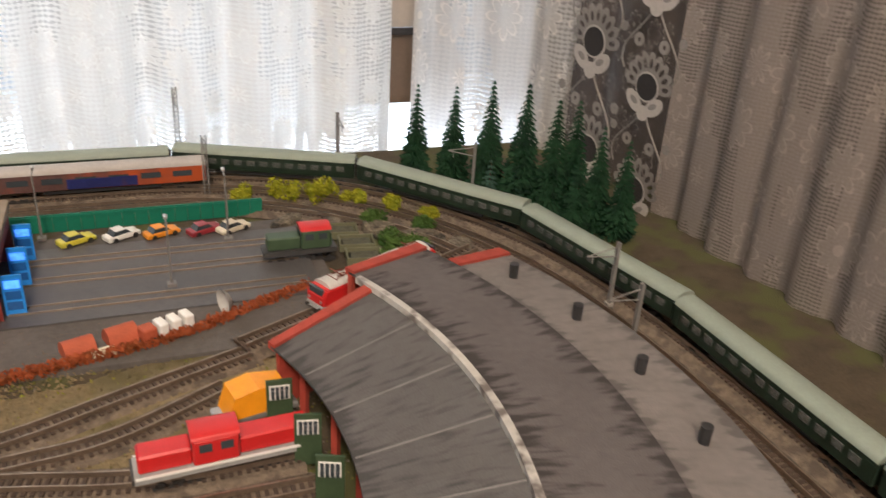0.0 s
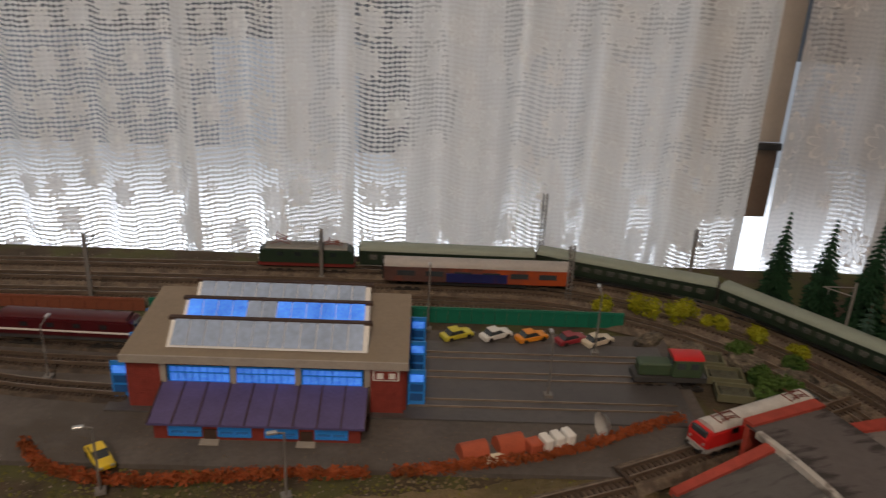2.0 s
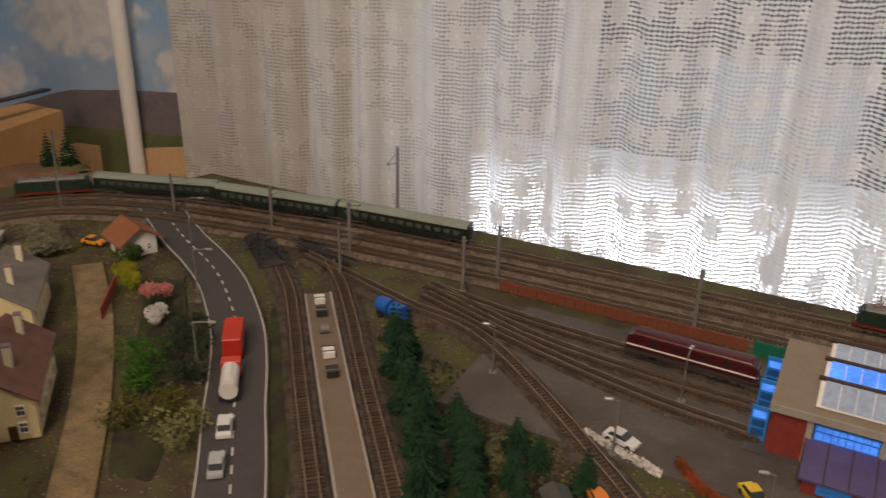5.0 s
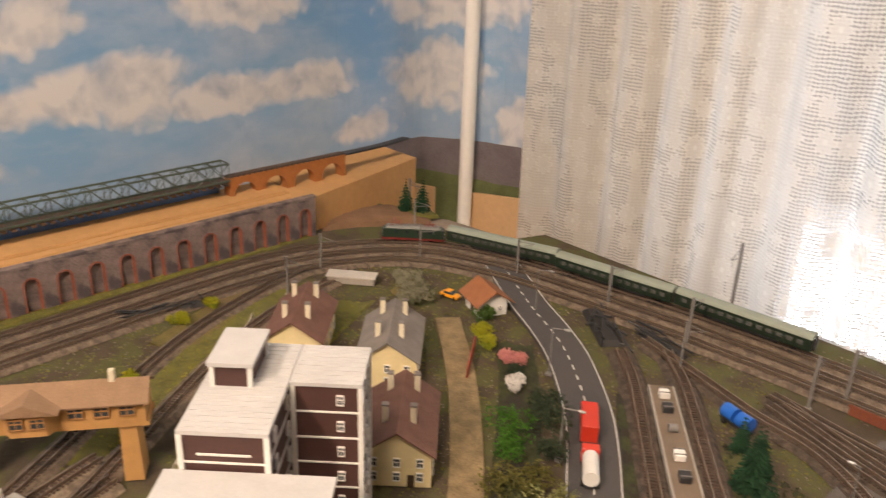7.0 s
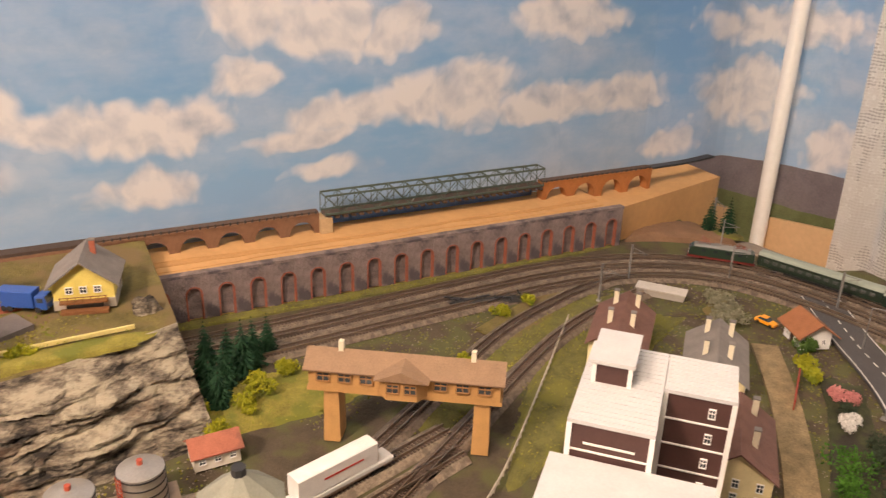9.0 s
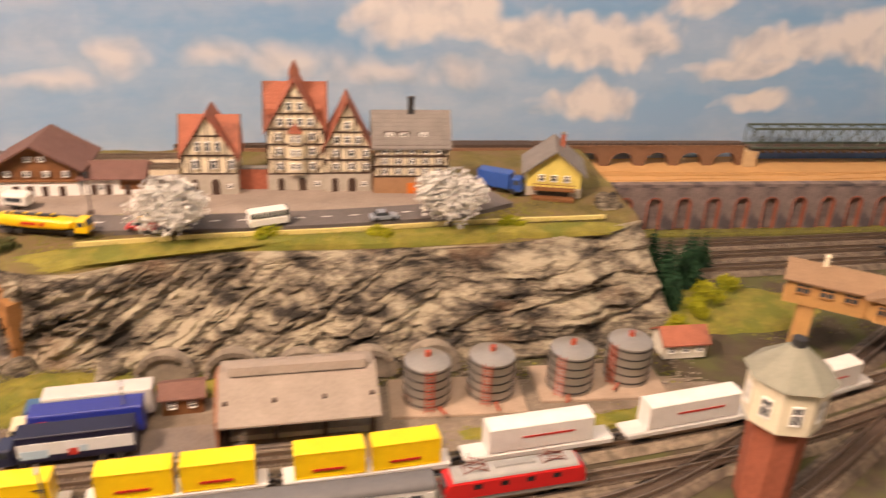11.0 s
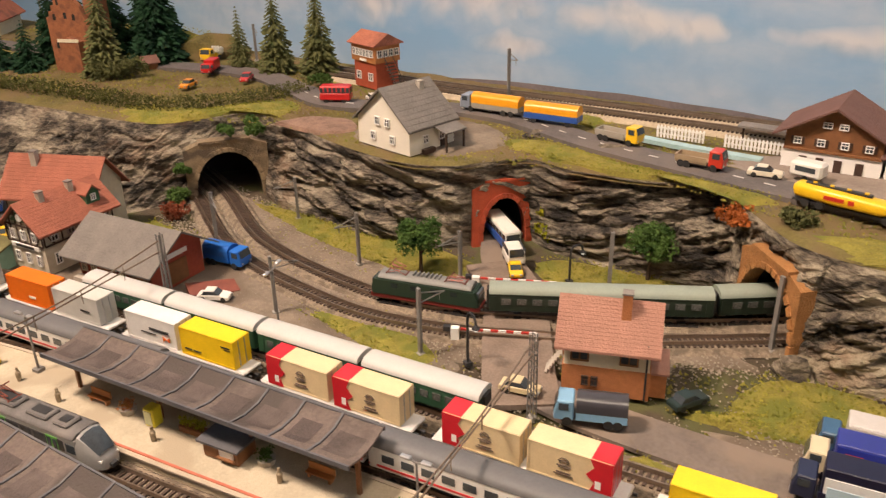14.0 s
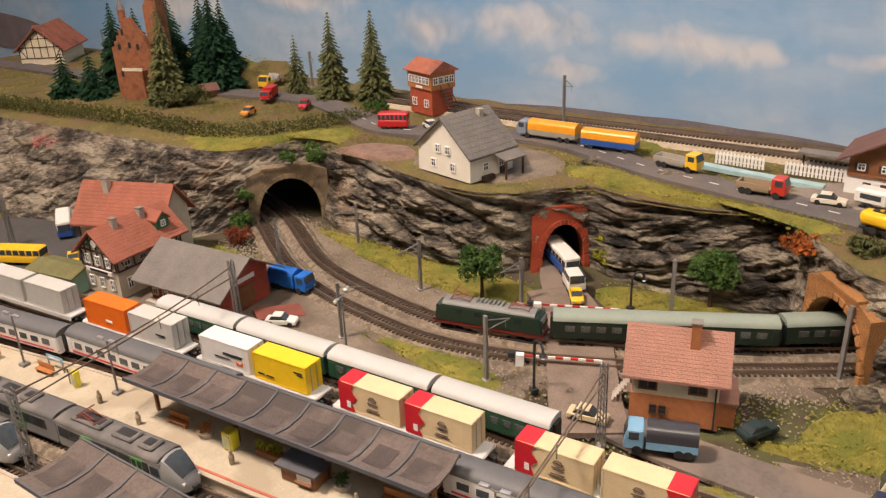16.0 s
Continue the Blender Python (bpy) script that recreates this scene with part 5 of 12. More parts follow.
def B_frame(w, h, t=None, d=0.0012):
    t = t or max(0.0006, w * 0.09)
    bm = B()
    box(bm, -w / 2, -w / 2 + t, -d, 0.0004, 0, h)
    box(bm, w / 2 - t, w / 2, -d, 0.0004, 0, h)
    box(bm, -w / 2 + t, w / 2 - t, -d, 0.0004, 0, t)
    box(bm, -w / 2 + t, w / 2 - t, -d, 0.0004, h - t, h)
    box(bm, -t * 0.35, t * 0.35, -d * 0.8, 0.0003, t, h - t)
    box(bm, -w / 2 + t, -t * 0.35, -d * 0.8, 0.0003, h * 0.55, h * 0.55 + t * 0.7)
    box(bm, t * 0.35, w / 2 - t, -d * 0.8, 0.0003, h * 0.55, h * 0.55 + t * 0.7)
    return bm


def gable_roof(w, d, z, rise, over, thick, axis="x"):
    """Ridge along axis over a w by d plan (x by y)."""
    if axis == "x":
        a, o = d / 2 + over, w / 2 + over
    else:
        a, o = w / 2 + over, d / 2 + over
    drop = rise * over / (a - over)
    out = [(-a, z - drop), (0, z + rise), (a, z - drop), (a, z - drop + thick), (0, z + rise + thick * 1.3), (-a, z - drop + thick)]
    return prism(B(), out, -o, o, axis="x" if axis == "x" else "y")


def gable_walls(w, d, z0, z, rise, axis="x"):
    bm = B()
    if axis == "x":
        prism(bm, [(-d / 2, z0), (d / 2, z0), (d / 2, z), (0, z + rise), (-d / 2, z)], -w / 2, w / 2, axis="x")
    else:
        prism(bm, [(-w / 2, z0), (w / 2, z0), (w / 2, z), (0, z + rise), (-w / 2, z)], -d / 2, d / 2, axis="y")
    return bm


def house(name, label, place, turn, w, d, h, rise, wall, roof, axis="x", over=0.003, group="", rows=None, chimneys=(), plinth=None, doors=(), category="house", stack=None):
    """rows: (face, z, count, width, height)."""
    ob = thing(name, label, category, place, turn, group)
    part("wall", gable_walls(w, d, 0, h, rise, axis), wall, ob)
    part("roof", gable_roof(w, d, h, rise, over, 0.0014, axis), roof, ob)
    if plinth:
        part("plinth", box(B(), -w / 2 - 0.0006, w / 2 + 0.0006, -d / 2 - 0.0006, d / 2 + 0.0006, -0.002, h * 0.14), plinth, ob)
    for face, z, count, ww, wh in rows or ():
        span = w if face in (0, 2) else d
        for i in range(count):
            u = -span / 2 + (i + 0.5) * span / count
            x, y = {0: (u, -d / 2 - 0.0003), 2: (-u, d / 2 + 0.0003), 1: (w / 2 + 0.0003, u), 3: (-w / 2 - 0.0003, -u)}[face]
            window(ob, x, y, z, ww, wh, face)
    for x, y in chimneys:
        c = part("chimney", boxc(x, y, h + rise * 0.35, 0.005, 0.005, rise * 0.65 + 0.009), stack or BRICK, ob)
        part("cap", boxc(x, y, h + rise + 0.009, 0.006, 0.006, 0.0012), TILE_GREY, c)
    for face, u, ww, wh in doors:
        x, y = {0: (u, -d / 2 - 0.0004), 2: (-u, d / 2 + 0.0004), 1: (w / 2 + 0.0004, u), 3: (-w / 2 - 0.0004, -u)}[face]
        dr = part("door", box(B(), -ww / 2, ww / 2, -0.0008, 0.0006, 0.0, wh), TIMBER, ob)
        dr.matrix_basis = pose(x, y, 0.0005, 0, 0, 90 * face)
    return ob


def beam(bm, face_w, p, q, t=0.0011, y=0.0):
    """A flat timber from p to q (x, z) on a wall at y."""
    p, q = Vector((p[0], 0, p[1])), Vector((q[0], 0, q[1]))
    d = (q - p).normalized()
    e = Vector((-d.z, 0, d.x)) * t / 2
    v = []
    for yy in (y, y - 0.0009):
        for c in (p - e, q - e, q + e, p + e):
            v.append(bm.verts.new((c.x, yy, c.z)))
    for f in ((0, 1, 2, 3), (7, 6, 5, 4), (0, 4, 5, 1), (1, 5, 6, 2), (2, 6, 7, 3), (3, 7, 4, 0)):
        bm.faces.new([v[i] for i in f])


def timbering(ob, w, z0, z1, storeys, y, bays=6, gable=0.0, turn=0, off=(0, 0)):
    """A timber frame on the wall that looks to -y, with a gable over it."""
    bm = B()
    hs = (z1 - z0) / storeys
    for s in range(storeys + 1):
        beam(bm, w, (-w / 2, z0 + s * hs), (w / 2, z0 + s * hs), 0.0015, y)
    for s in range(storeys):
        for i in range(bays + 1):
            x = -w / 2 + i * w / bays
            beam(bm, w, (x, z0 + s * hs), (x, z0 + (s + 1) * hs), 0.0011, y)
        beam(bm, w, (-w / 2, z0 + (s + 1) * hs), (-w / 2 + w / bays, z0 + s * hs), 0.0009, y)
        beam(bm, w, (w / 2, z0 + (s + 1) * hs), (w / 2 - w / bays, z0 + s * hs), 0.0009, y)
    if gable:
        n = max(2, round(gable / hs))
        for k in range(1, n):
            u = k / n
            beam(bm, w, (-w / 2 * (1 - u), z1 + gable * u), (w / 2 * (1 - u), z1 + gable * u), 0.0013, y)
        for i in range(1, bays):
            x = -w / 2 + i * w / bays
            beam(bm, w, (x, z1), (x, z1 + gable * (1 - abs(x) / (w / 2))), 0.0010, y)
        for s in (-1, 1):
            beam(bm, w, (s * w / 2, z1), (0, z1 + gable), 0.0014, y)
    o = part("timber_frame", bm, TIMBER, ob, "dark timber frame")
    o.matrix_basis = pose(off[0], off[1], 0, 0, 0, turn)
    return o

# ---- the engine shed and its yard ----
# light inside the shed is put in as emission on the blue glass
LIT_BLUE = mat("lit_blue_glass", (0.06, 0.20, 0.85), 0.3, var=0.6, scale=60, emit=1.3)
# skylight sheen: the window's reflection put in as a faint glow
SHEEN_PANE = mat("lit_skylight", (0.30, 0.36, 0.46), 0.15, var=0.28, scale=28, emit=0.30)
SHED_BRICK = mat("shed_brick", (0.23, 0.035, 0.025), 0.75, var=0.25, scale=200, bump=0.4, bscale=900)
GREY_TRIM = mat("grey_trim", (0.36, 0.33, 0.29), 0.8, scale=60)
ROOF_FELT = mat("roof_felt_tan", (0.27, 0.22, 0.165), 0.9, var=0.12, scale=30, bump=0.3, bscale=900)
BLUE_GATE = mat("gate_blue", (0.03, 0.25, 0.75), 0.4, var=0.2, scale=100)
PURPLE = mat("annex_roof_purple", (0.10, 0.08, 0.20), 0.55, var=0.2, scale=60)


def engine_shed():
    ob = thing("engine_shed", "red brick engine shed with blue lit windows and tan roof", "engine shed", (-0.0315, 0.478, 0.0))
    x, y0, y1, h = 0.0925, -0.047, 0.047, 0.041
    bm = B()
    box(bm, -x, x, y0, y0 + 0.004, 0, 0.022)
    box(bm, -x, x, y0, y0 + 0.004, 0.036, h)
    for a, b in ((-x, -0.066), (-0.0225, -0.0205), (0.0205, 0.0225), (0.066, x)):
        box(bm, a, b, y0, y0 + 0.004, 0.022, 0.036)
    box(bm, -x, x, y1 - 0.004, y1, 0, h)
    for s in (-1, 1):
        box(bm, s * x - 0.002, s * x + 0.002, y0 + 0.004, -0.042, 0, 0.032)
        box(bm, s * x - 0.002, s * x + 0.002, 0.042, y1 - 0.004, 0, 0.032)
        box(bm, s * x - 0.002, s * x + 0.002, y0 + 0.004, y1 - 0.004, 0.032, h)
    part("wall", bm, SHED_BRICK, ob)
    bm = prism(B(), [(y0 - 0.003, h), (y1 + 0.003, h), (y1 + 0.003, h + 0.006), (y0 - 0.003, h + 0.003)], -x - 0.003, x + 0.003, axis="x")
    part("roof", bm, ROOF_FELT, ob)
    part("eaves_board", box(B(), -x - 0.003, x + 0.003, y0 - 0.0045, y0 - 0.003, h - 0.002, h + 0.0036), GREY_TRIM, ob)
    for k, yy in enumerate((-0.028, 0.003, 0.034)):
        w = 0.0675 - 0.0015 * k
        sk = part("skylight", prism(B(), [(yy - 0.012, h + 0.004), (yy + 0.007, h + 0.004), (yy + 0.007, h + 0.0165)], -w, w, axis="x"), WHITE, ob, "white sloping skylight")
        n = 12
        for i in range(n):
            a = -w + 0.003 + i * (2 * w - 0.006) / n
            b = a + (2 * w - 0.006) / n - 0.0007
            bm = B()
            v = [bm.verts.new(p) for p in ((a, yy - 0.0113, h + 0.0054), (b, yy - 0.0113, h + 0.0054), (b, yy + 0.0055, h + 0.0164), (a, yy + 0.0055, h + 0.0164))]
            bm.faces.new(v)
            bmesh.ops.translate(bm, verts=v, vec=(0, -0.0004, 0.0003))
            part("pane", bm, SHEEN_PANE if (k != 1 or i in (4, 5)) else LIT_BLUE, sk)
        part("ridge_board", box(B(), -w - 0.002, w + 0.002, yy + 0.0055, yy + 0.0095, h + 0.0155, h + 0.0175), TIMBER, sk)
    for cx in (-0.0443, 0.0, 0.0443):
        wd = part("window", B_frame(0.0415, 0.0135, 0.0012), BLUE_GATE, ob, "blue lit workshop window")
        wd.matrix_basis = pose(cx, y0 + 0.001, 0.0222)
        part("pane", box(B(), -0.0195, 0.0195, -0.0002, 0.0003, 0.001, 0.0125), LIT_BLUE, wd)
        bm = B()
        for i in range(1, 8):
            box(bm, -0.0195 + i * 0.0049 - 0.0003, -0.0195 + i * 0.0049 + 0.0003, -0.0009, 0, 0.001, 0.0125)
        part("glazing_bar", bm, BLUE_GATE, wd)
    for px in (-0.068, -0.0215, 0.0215, 0.068):
        part("pilaster", box(B(), px - 0.002, px + 0.002, y0 - 0.0015, y0 - 0.0001, 0.0, h - 0.002), GREY_TRIM, ob)
    sign = part("sign", rbox(0.0715, 0.0895, y0 - 0.0012, y0 - 0.0003, 0.0285, 0.0375, 0.0003), WHITE, ob, "white railway emblem with a plain red field")
    part("field", rbox(0.0728, 0.0882, y0 - 0.0017, y0 - 0.001, 0.0297, 0.0363, 0.0003), SHED_BRICK, sign)
    for a in (0.0745, 0.0825):
        part("mark", box(B(), a, a + 0.0042, y0 - 0.0022, y0 - 0.0015, 0.0309, 0.0351), WHITE, sign)
    # lean-to along the front
    an = part("annex_wall", box(B(), -0.066, 0.066, -0.081, y0, 0, 0.014), SHED_BRICK, ob)
    part("annex_roof", prism(B(), [(-0.0845, 0.0135), (-0.0845, 0.0152), (y0 - 0.0005, 0.0235), (y0 - 0.0005, 0.0215)], -0.069, 0.069, axis="x"), PURPLE, ob, "purple-grey lean-to roof")
    for i in range(10):
        u = -0.069 + i * 0.138 / 9
        part("roof_batten", prism(B(), [(-0.0846, 0.0152), (-0.0846, 0.0160), (y0 - 0.001, 0.0243), (y0 - 0.001, 0.0235)], u - 0.0004, u + 0.0004, axis="x"), TIMBER, ob)
    for cx in (-0.046, -0.0145, 0.0155, 0.0475):
        w = window(ob, cx, -0.0813, 0.0045, 0.0215, 0.0075, 0, pane=mat("dim_blue_pane", (0.03, 0.12, 0.3), 0.2, var=0.4, scale=100, emit=0.35), frame=BLUE_GATE)
    for cx in (-0.0302, 0.0313):
        part("door", box(B(), cx - 0.004, cx + 0.004, -0.0818, -0.0811, 0, 0.0095), TIMBER, ob)
        part("step", box(B(), cx - 0.006, cx + 0.006, -0.0875, -0.0815, 0, 0.0025), GREY_TRIM, ob)
    for s in (-1, 1):
        for k, yy in enumerate((-0.036, 0.004, 0.042)):
            g = part("gate", box(B(), s * (x + 0.003), s * (x + 0.015), yy - 0.0008, yy + 0.0008, 0.001, 0.031), BLUE_GATE, ob, "open blue shed gate")
            for z in (0.007, 0.0145, 0.022):
                # top panes glow by emission; the open leaves hold no lamp
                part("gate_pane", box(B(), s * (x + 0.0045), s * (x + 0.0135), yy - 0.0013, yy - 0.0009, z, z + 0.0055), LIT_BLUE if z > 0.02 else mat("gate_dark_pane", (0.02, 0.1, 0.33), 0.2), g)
    return ob


engine_shed()

FENCE_GREEN = mat("fence_green", (0.012, 0.16, 0.10), 0.45, var=0.2, scale=80)
FENCE_RED = mat("fence_rust", (0.20, 0.06, 0.03), 0.7, var=0.3, scale=90)


def board_fence(label, x0, x1, y, h, material):
    ob = thing("fence", label, "fence", ((x0 + x1) / 2, y, 0))
    n = int((x1 - x0) / 0.01)
    first = None
    for i in range(n):
        u = x0 + (i + 0.5) * (x1 - x0) / n - (x0 + x1) / 2
        if first is None:
            first = part("board", box(B(), -0.0048, 0.0048, -0.0006, 0.0006, 0.0, h), material, ob)
            first.matrix_basis = pose(u, 0, 0)
        else:
            alike(first, pose(u, 0, 0), ob)
    part("rail", box(B(), x0 - (x0 + x1) / 2, x1 - (x0 + x1) / 2, -0.0012, -0.0007, h * 0.8, h * 0.92), material, ob)
    return ob


board_fence("green sheet metal fence behind the parked cars", -0.155, 0.245, 0.572, 0.0145, FENCE_GREEN)
board_fence("rusty red board fence beside the main line", -0.40, -0.16, 0.576, 0.0115, FENCE_RED)

for i, (label, col, x, y, a) in enumerate((("yellow parked car by the green fence", (0.6, 0.55, 0.05), 0.102, 0.543, 28), ("white parked car by the green fence", (0.75, 0.75, 0.72), 0.134, 0.545, 30), ("orange parked car by the green fence", (0.75, 0.28, 0.02), 0.163, 0.543, 24), ("dark red parked car by the green fence", (0.30, 0.03, 0.04), 0.195, 0.541, 26), ("cream parked car by the green fence", (0.65, 0.58, 0.45), 0.217, 0.540, 30))):
    car(label, col, (x, y, 0.0015), a)
car("yellow car parked beside the orange hedge", (0.75, 0.55, 0.02), (-0.123, 0.372, 0.0015), -52)
car("white patrol car with dark bonnet", (0.75, 0.75, 0.75), (-0.218, 0.390, 0.0015), -16, top=(0.75, 0.75, 0.75))

for x, y, h in ((0.078, 0.553, 0.052), (0.211, 0.522, 0.052), (-0.192, 0.462, 0.042), (0.165, 0.458, 0.045)):
    yard_lamp("slim grey lamp post in the depot yard", (x, y, 0.0028), h, 90)
for x, y in ((-0.113, 0.345), (-0.22, 0.375), (-0.005, 0.345), (-0.34, 0.43)):
    yard_lamp("dark curved lamp post by the hedge", (x, y, 0), 0.045, 200, arm=0.007)

ORANGE_FLOCK = leaf_mat("flock_orange", (0.34, 0.085, 0.03), (0.2, 0.06, 0.02))
hedge("orange-red flowering hedge along the depot yard", [(-0.175, 0.385), (-0.15, 0.362), (-0.098, 0.352), (-0.021, 0.361), (0.04, 0.364)], 0.007, 0.006, ORANGE_FLOCK, 0.001, 1)
hedge("orange-red flowering hedge along the depot yard", [(0.058, 0.366), (0.11, 0.376), (0.17, 0.393), (0.22, 0.418), (0.255, 0.434)], 0.007, 0.006, ORANGE_FLOCK, 0.001, 2)
hedge("white flowering hedge beside the patrol car", [(-0.245, 0.388), (-0.215, 0.377), (-0.185, 0.368)], 0.006, 0.004, BLOSSOM, 0.001, 3)

# huts and clutter near the hedge
HUT_RED = mat("hut_red", (0.42, 0.09, 0.04), 0.7, var=0.2, scale=100)
for x, y, a in ((0.107, 0.388, 20), (0.131, 0.397, 20)):
    ob = thing("site_hut", "small orange-red hut with a curved roof", "hut", (x, y, 0.001), a, "orange huts")
    smooth(part("roof", prism(B(), [(-0.008, 0)] + [(-0.008 * math.cos(math.pi * i / 8), 0.0105 * math.sin(math.pi * i / 8)) for i in range(1, 8)] + [(0.008, 0)], -0.009, 0.009, axis="x"), HUT_RED, ob), 40)
    part("door", box(B(), 0.0091, 0.0096, -0.0025, 0.0025, 0, 0.007), TIMBER, ob)
ob = thing("plank_stack", "pale planks stacked beside the huts", "planks", (0.121, 0.383, 0.001), 15)
for i in range(3):
    part("plank", box(B(), -0.007, 0.007, -0.004, 0.004, i * 0.0011, i * 0.0011 + 0.0009), CREAM, ob)
ob = thing("site_trailer", "orange trailer with white striped load", "trailer", (0.158, 0.397, 0.001), 24)
part("cab", rbox(-0.017, -0.008, -0.005, 0.005, 0.002, 0.0105), HUT_RED, ob)
for i in range(3):
    part("white_box", rbox(-0.0065 + i * 0.0085, -0.0005 + i * 0.0085, -0.0055, 0.0055, 0.002, 0.0112), WHITE, ob)
part("chassis", box(B(), -0.017, 0.019, -0.0045, 0.0045, 0.001, 0.002), DARK, ob)
wheels(ob, (-0.011, 0.012), 0.005)
ob = thing("dish_antenna", "grey round dish on a short stand", "antenna", (0.197, 0.414, 0.001), 200)
bm = B()
rings = []
for k in range(5):
    r = 0.0085 * k / 4 + 0.0003
    rings.append([bm.verts.new((0.006 * (k / 4) ** 2 - 0.003, r * math.cos(2 * math.pi * i / 20), 0.0095 + r * math.sin(2 * math.pi * i / 20))) for i in range(20)])
for a, b in zip(rings, rings[1:]):
    for i in range(20):
        bm.faces.new((a[i], a[(i + 1) % 20], b[(i + 1) % 20], b[i]))
smooth(part("dish", bm, mat("dish_grey", (0.4, 0.39, 0.37), 0.6, scale=100), ob))
part("stand", rod(B(), (-0.003, 0, 0), (-0.003, 0, 0.0095), 0.0012, 8), METAL, ob)

# ---- the roundhouse ----
HX, HY = 0.0, 0.215
ROUND_RED = mat("roundhouse_red", (0.37, 0.055, 0.035), 0.7, var=0.25, scale=130)


def stained_roof(name, colour, dark, r0, r1, inner, outer, streak):
    """Felt with soot stains reaching in from its two curved edges and streaks running down the slope."""
    m = mat(name, colour, 0.85, var=0.16, scale=22, bump=0.3, bscale=900)
    n, l = m.node_tree.nodes, m.node_tree.links
    b = n["Principled BSDF"]
    base = b.inputs["Base Color"].links[0].from_socket
    tc, sep = n.new("ShaderNodeTexCoord"), n.new("ShaderNodeSeparateXYZ")
    l.new(tc.outputs["Object"], sep.inputs[0])
    def calc(op, a, c=0.0):
        x = n.new("ShaderNodeMath")
        x.operation = op
        for i, v in enumerate((a, c)):
            if isinstance(v, (int, float)):
                x.inputs[i].default_value = v
            else:
                l.new(v, x.inputs[i])
        return x.outputs[0]
    r = calc("SQRT", calc("ADD", calc("MULTIPLY", sep.outputs["X"], sep.outputs["X"]), calc("MULTIPLY", sep.outputs["Y"], sep.outputs["Y"])))
    angle = calc("ARCTAN2", sep.outputs["Y"], sep.outputs["X"])
    polar = n.new("ShaderNodeCombineXYZ")
    l.new(calc("MULTIPLY", angle, 44.0), polar.inputs["X"])
    l.new(calc("MULTIPLY", r, 28.0), polar.inputs["Y"])
    blots = n.new("ShaderNodeTexNoise")
    blots.inputs["Scale"].default_value, blots.inputs["Detail"].default_value = 1.5, 4
    l.new(polar.outputs[0], blots.inputs["Vector"])
    reach = calc("MAXIMUM", calc("MULTIPLY", calc("SUBTRACT", r0 + inner, r), 1 / max(inner, 1e-4)), calc("MULTIPLY", calc("SUBTRACT", r, r1 - outer), 1 / max(outer, 1e-4)))
    soot = calc("SUBTRACT", calc("ADD", calc("MULTIPLY", blots.outputs["Fac"], 2.6), calc("MULTIPLY", reach, 0.9)), 1.78)
    if streak:
        soot = calc("MAXIMUM", soot, calc("SUBTRACT", calc("MULTIPLY", blots.outputs["Fac"], streak), streak * 0.52))
    soot_amount = n.new("ShaderNodeClamp")
    l.new(calc("MULTIPLY", soot, 2.6), soot_amount.inputs[0])
    mx = n.new("ShaderNodeMix")
    mx.data_type = "RGBA"
    l.new(calc("MULTIPLY", soot_amount.outputs[0], 0.85), mx.inputs[0])
    l.new(base, mx.inputs[6])
    mx.inputs[7].default_value = (*dark, 1)
    l.new(mx.outputs[2], b.inputs["Base Color"])
    return m


def ring_piece(bm, r0, r1, z0, z1, a0, a1, thick, n=36):
    rows = []
    for i in range(n + 1):
        a = radians(a0 + (a1 - a0) * i / n)
        c, s = math.cos(a), math.sin(a)
        rows.append([bm.verts.new((r * c, r * s, z)) for r, z in ((r0, z0), (r1, z1), (r1, z1 - thick), (r0, z0 - thick))])
    for p, q in zip(rows, rows[1:]):
        for k in range(4):
            bm.faces.new((p[k], p[(k + 1) % 4], q[(k + 1) % 4], q[k]))
    bm.faces.new(rows[0])
    bm.faces.new(rows[-1][::-1])
    return bm


ROOF_DARK = stained_roof("roundhouse_felt", (0.11, 0.104, 0.104), (0.045, 0.042, 0.043), 0.228, 0.296, 0.022, 0.002, 2.2)
ROOF_MID = stained_roof("roundhouse_slate", (0.118, 0.105, 0.105), (0.03, 0.025, 0.025), 0.298, 0.362, 0.030, 0.022, 0.0)
ROOF_PALE = stained_roof("roundhouse_pale", (0.20, 0.18, 0.172), (0.10, 0.09, 0.088), 0.364, 0.415, 0.012, 0.02, 0.9)


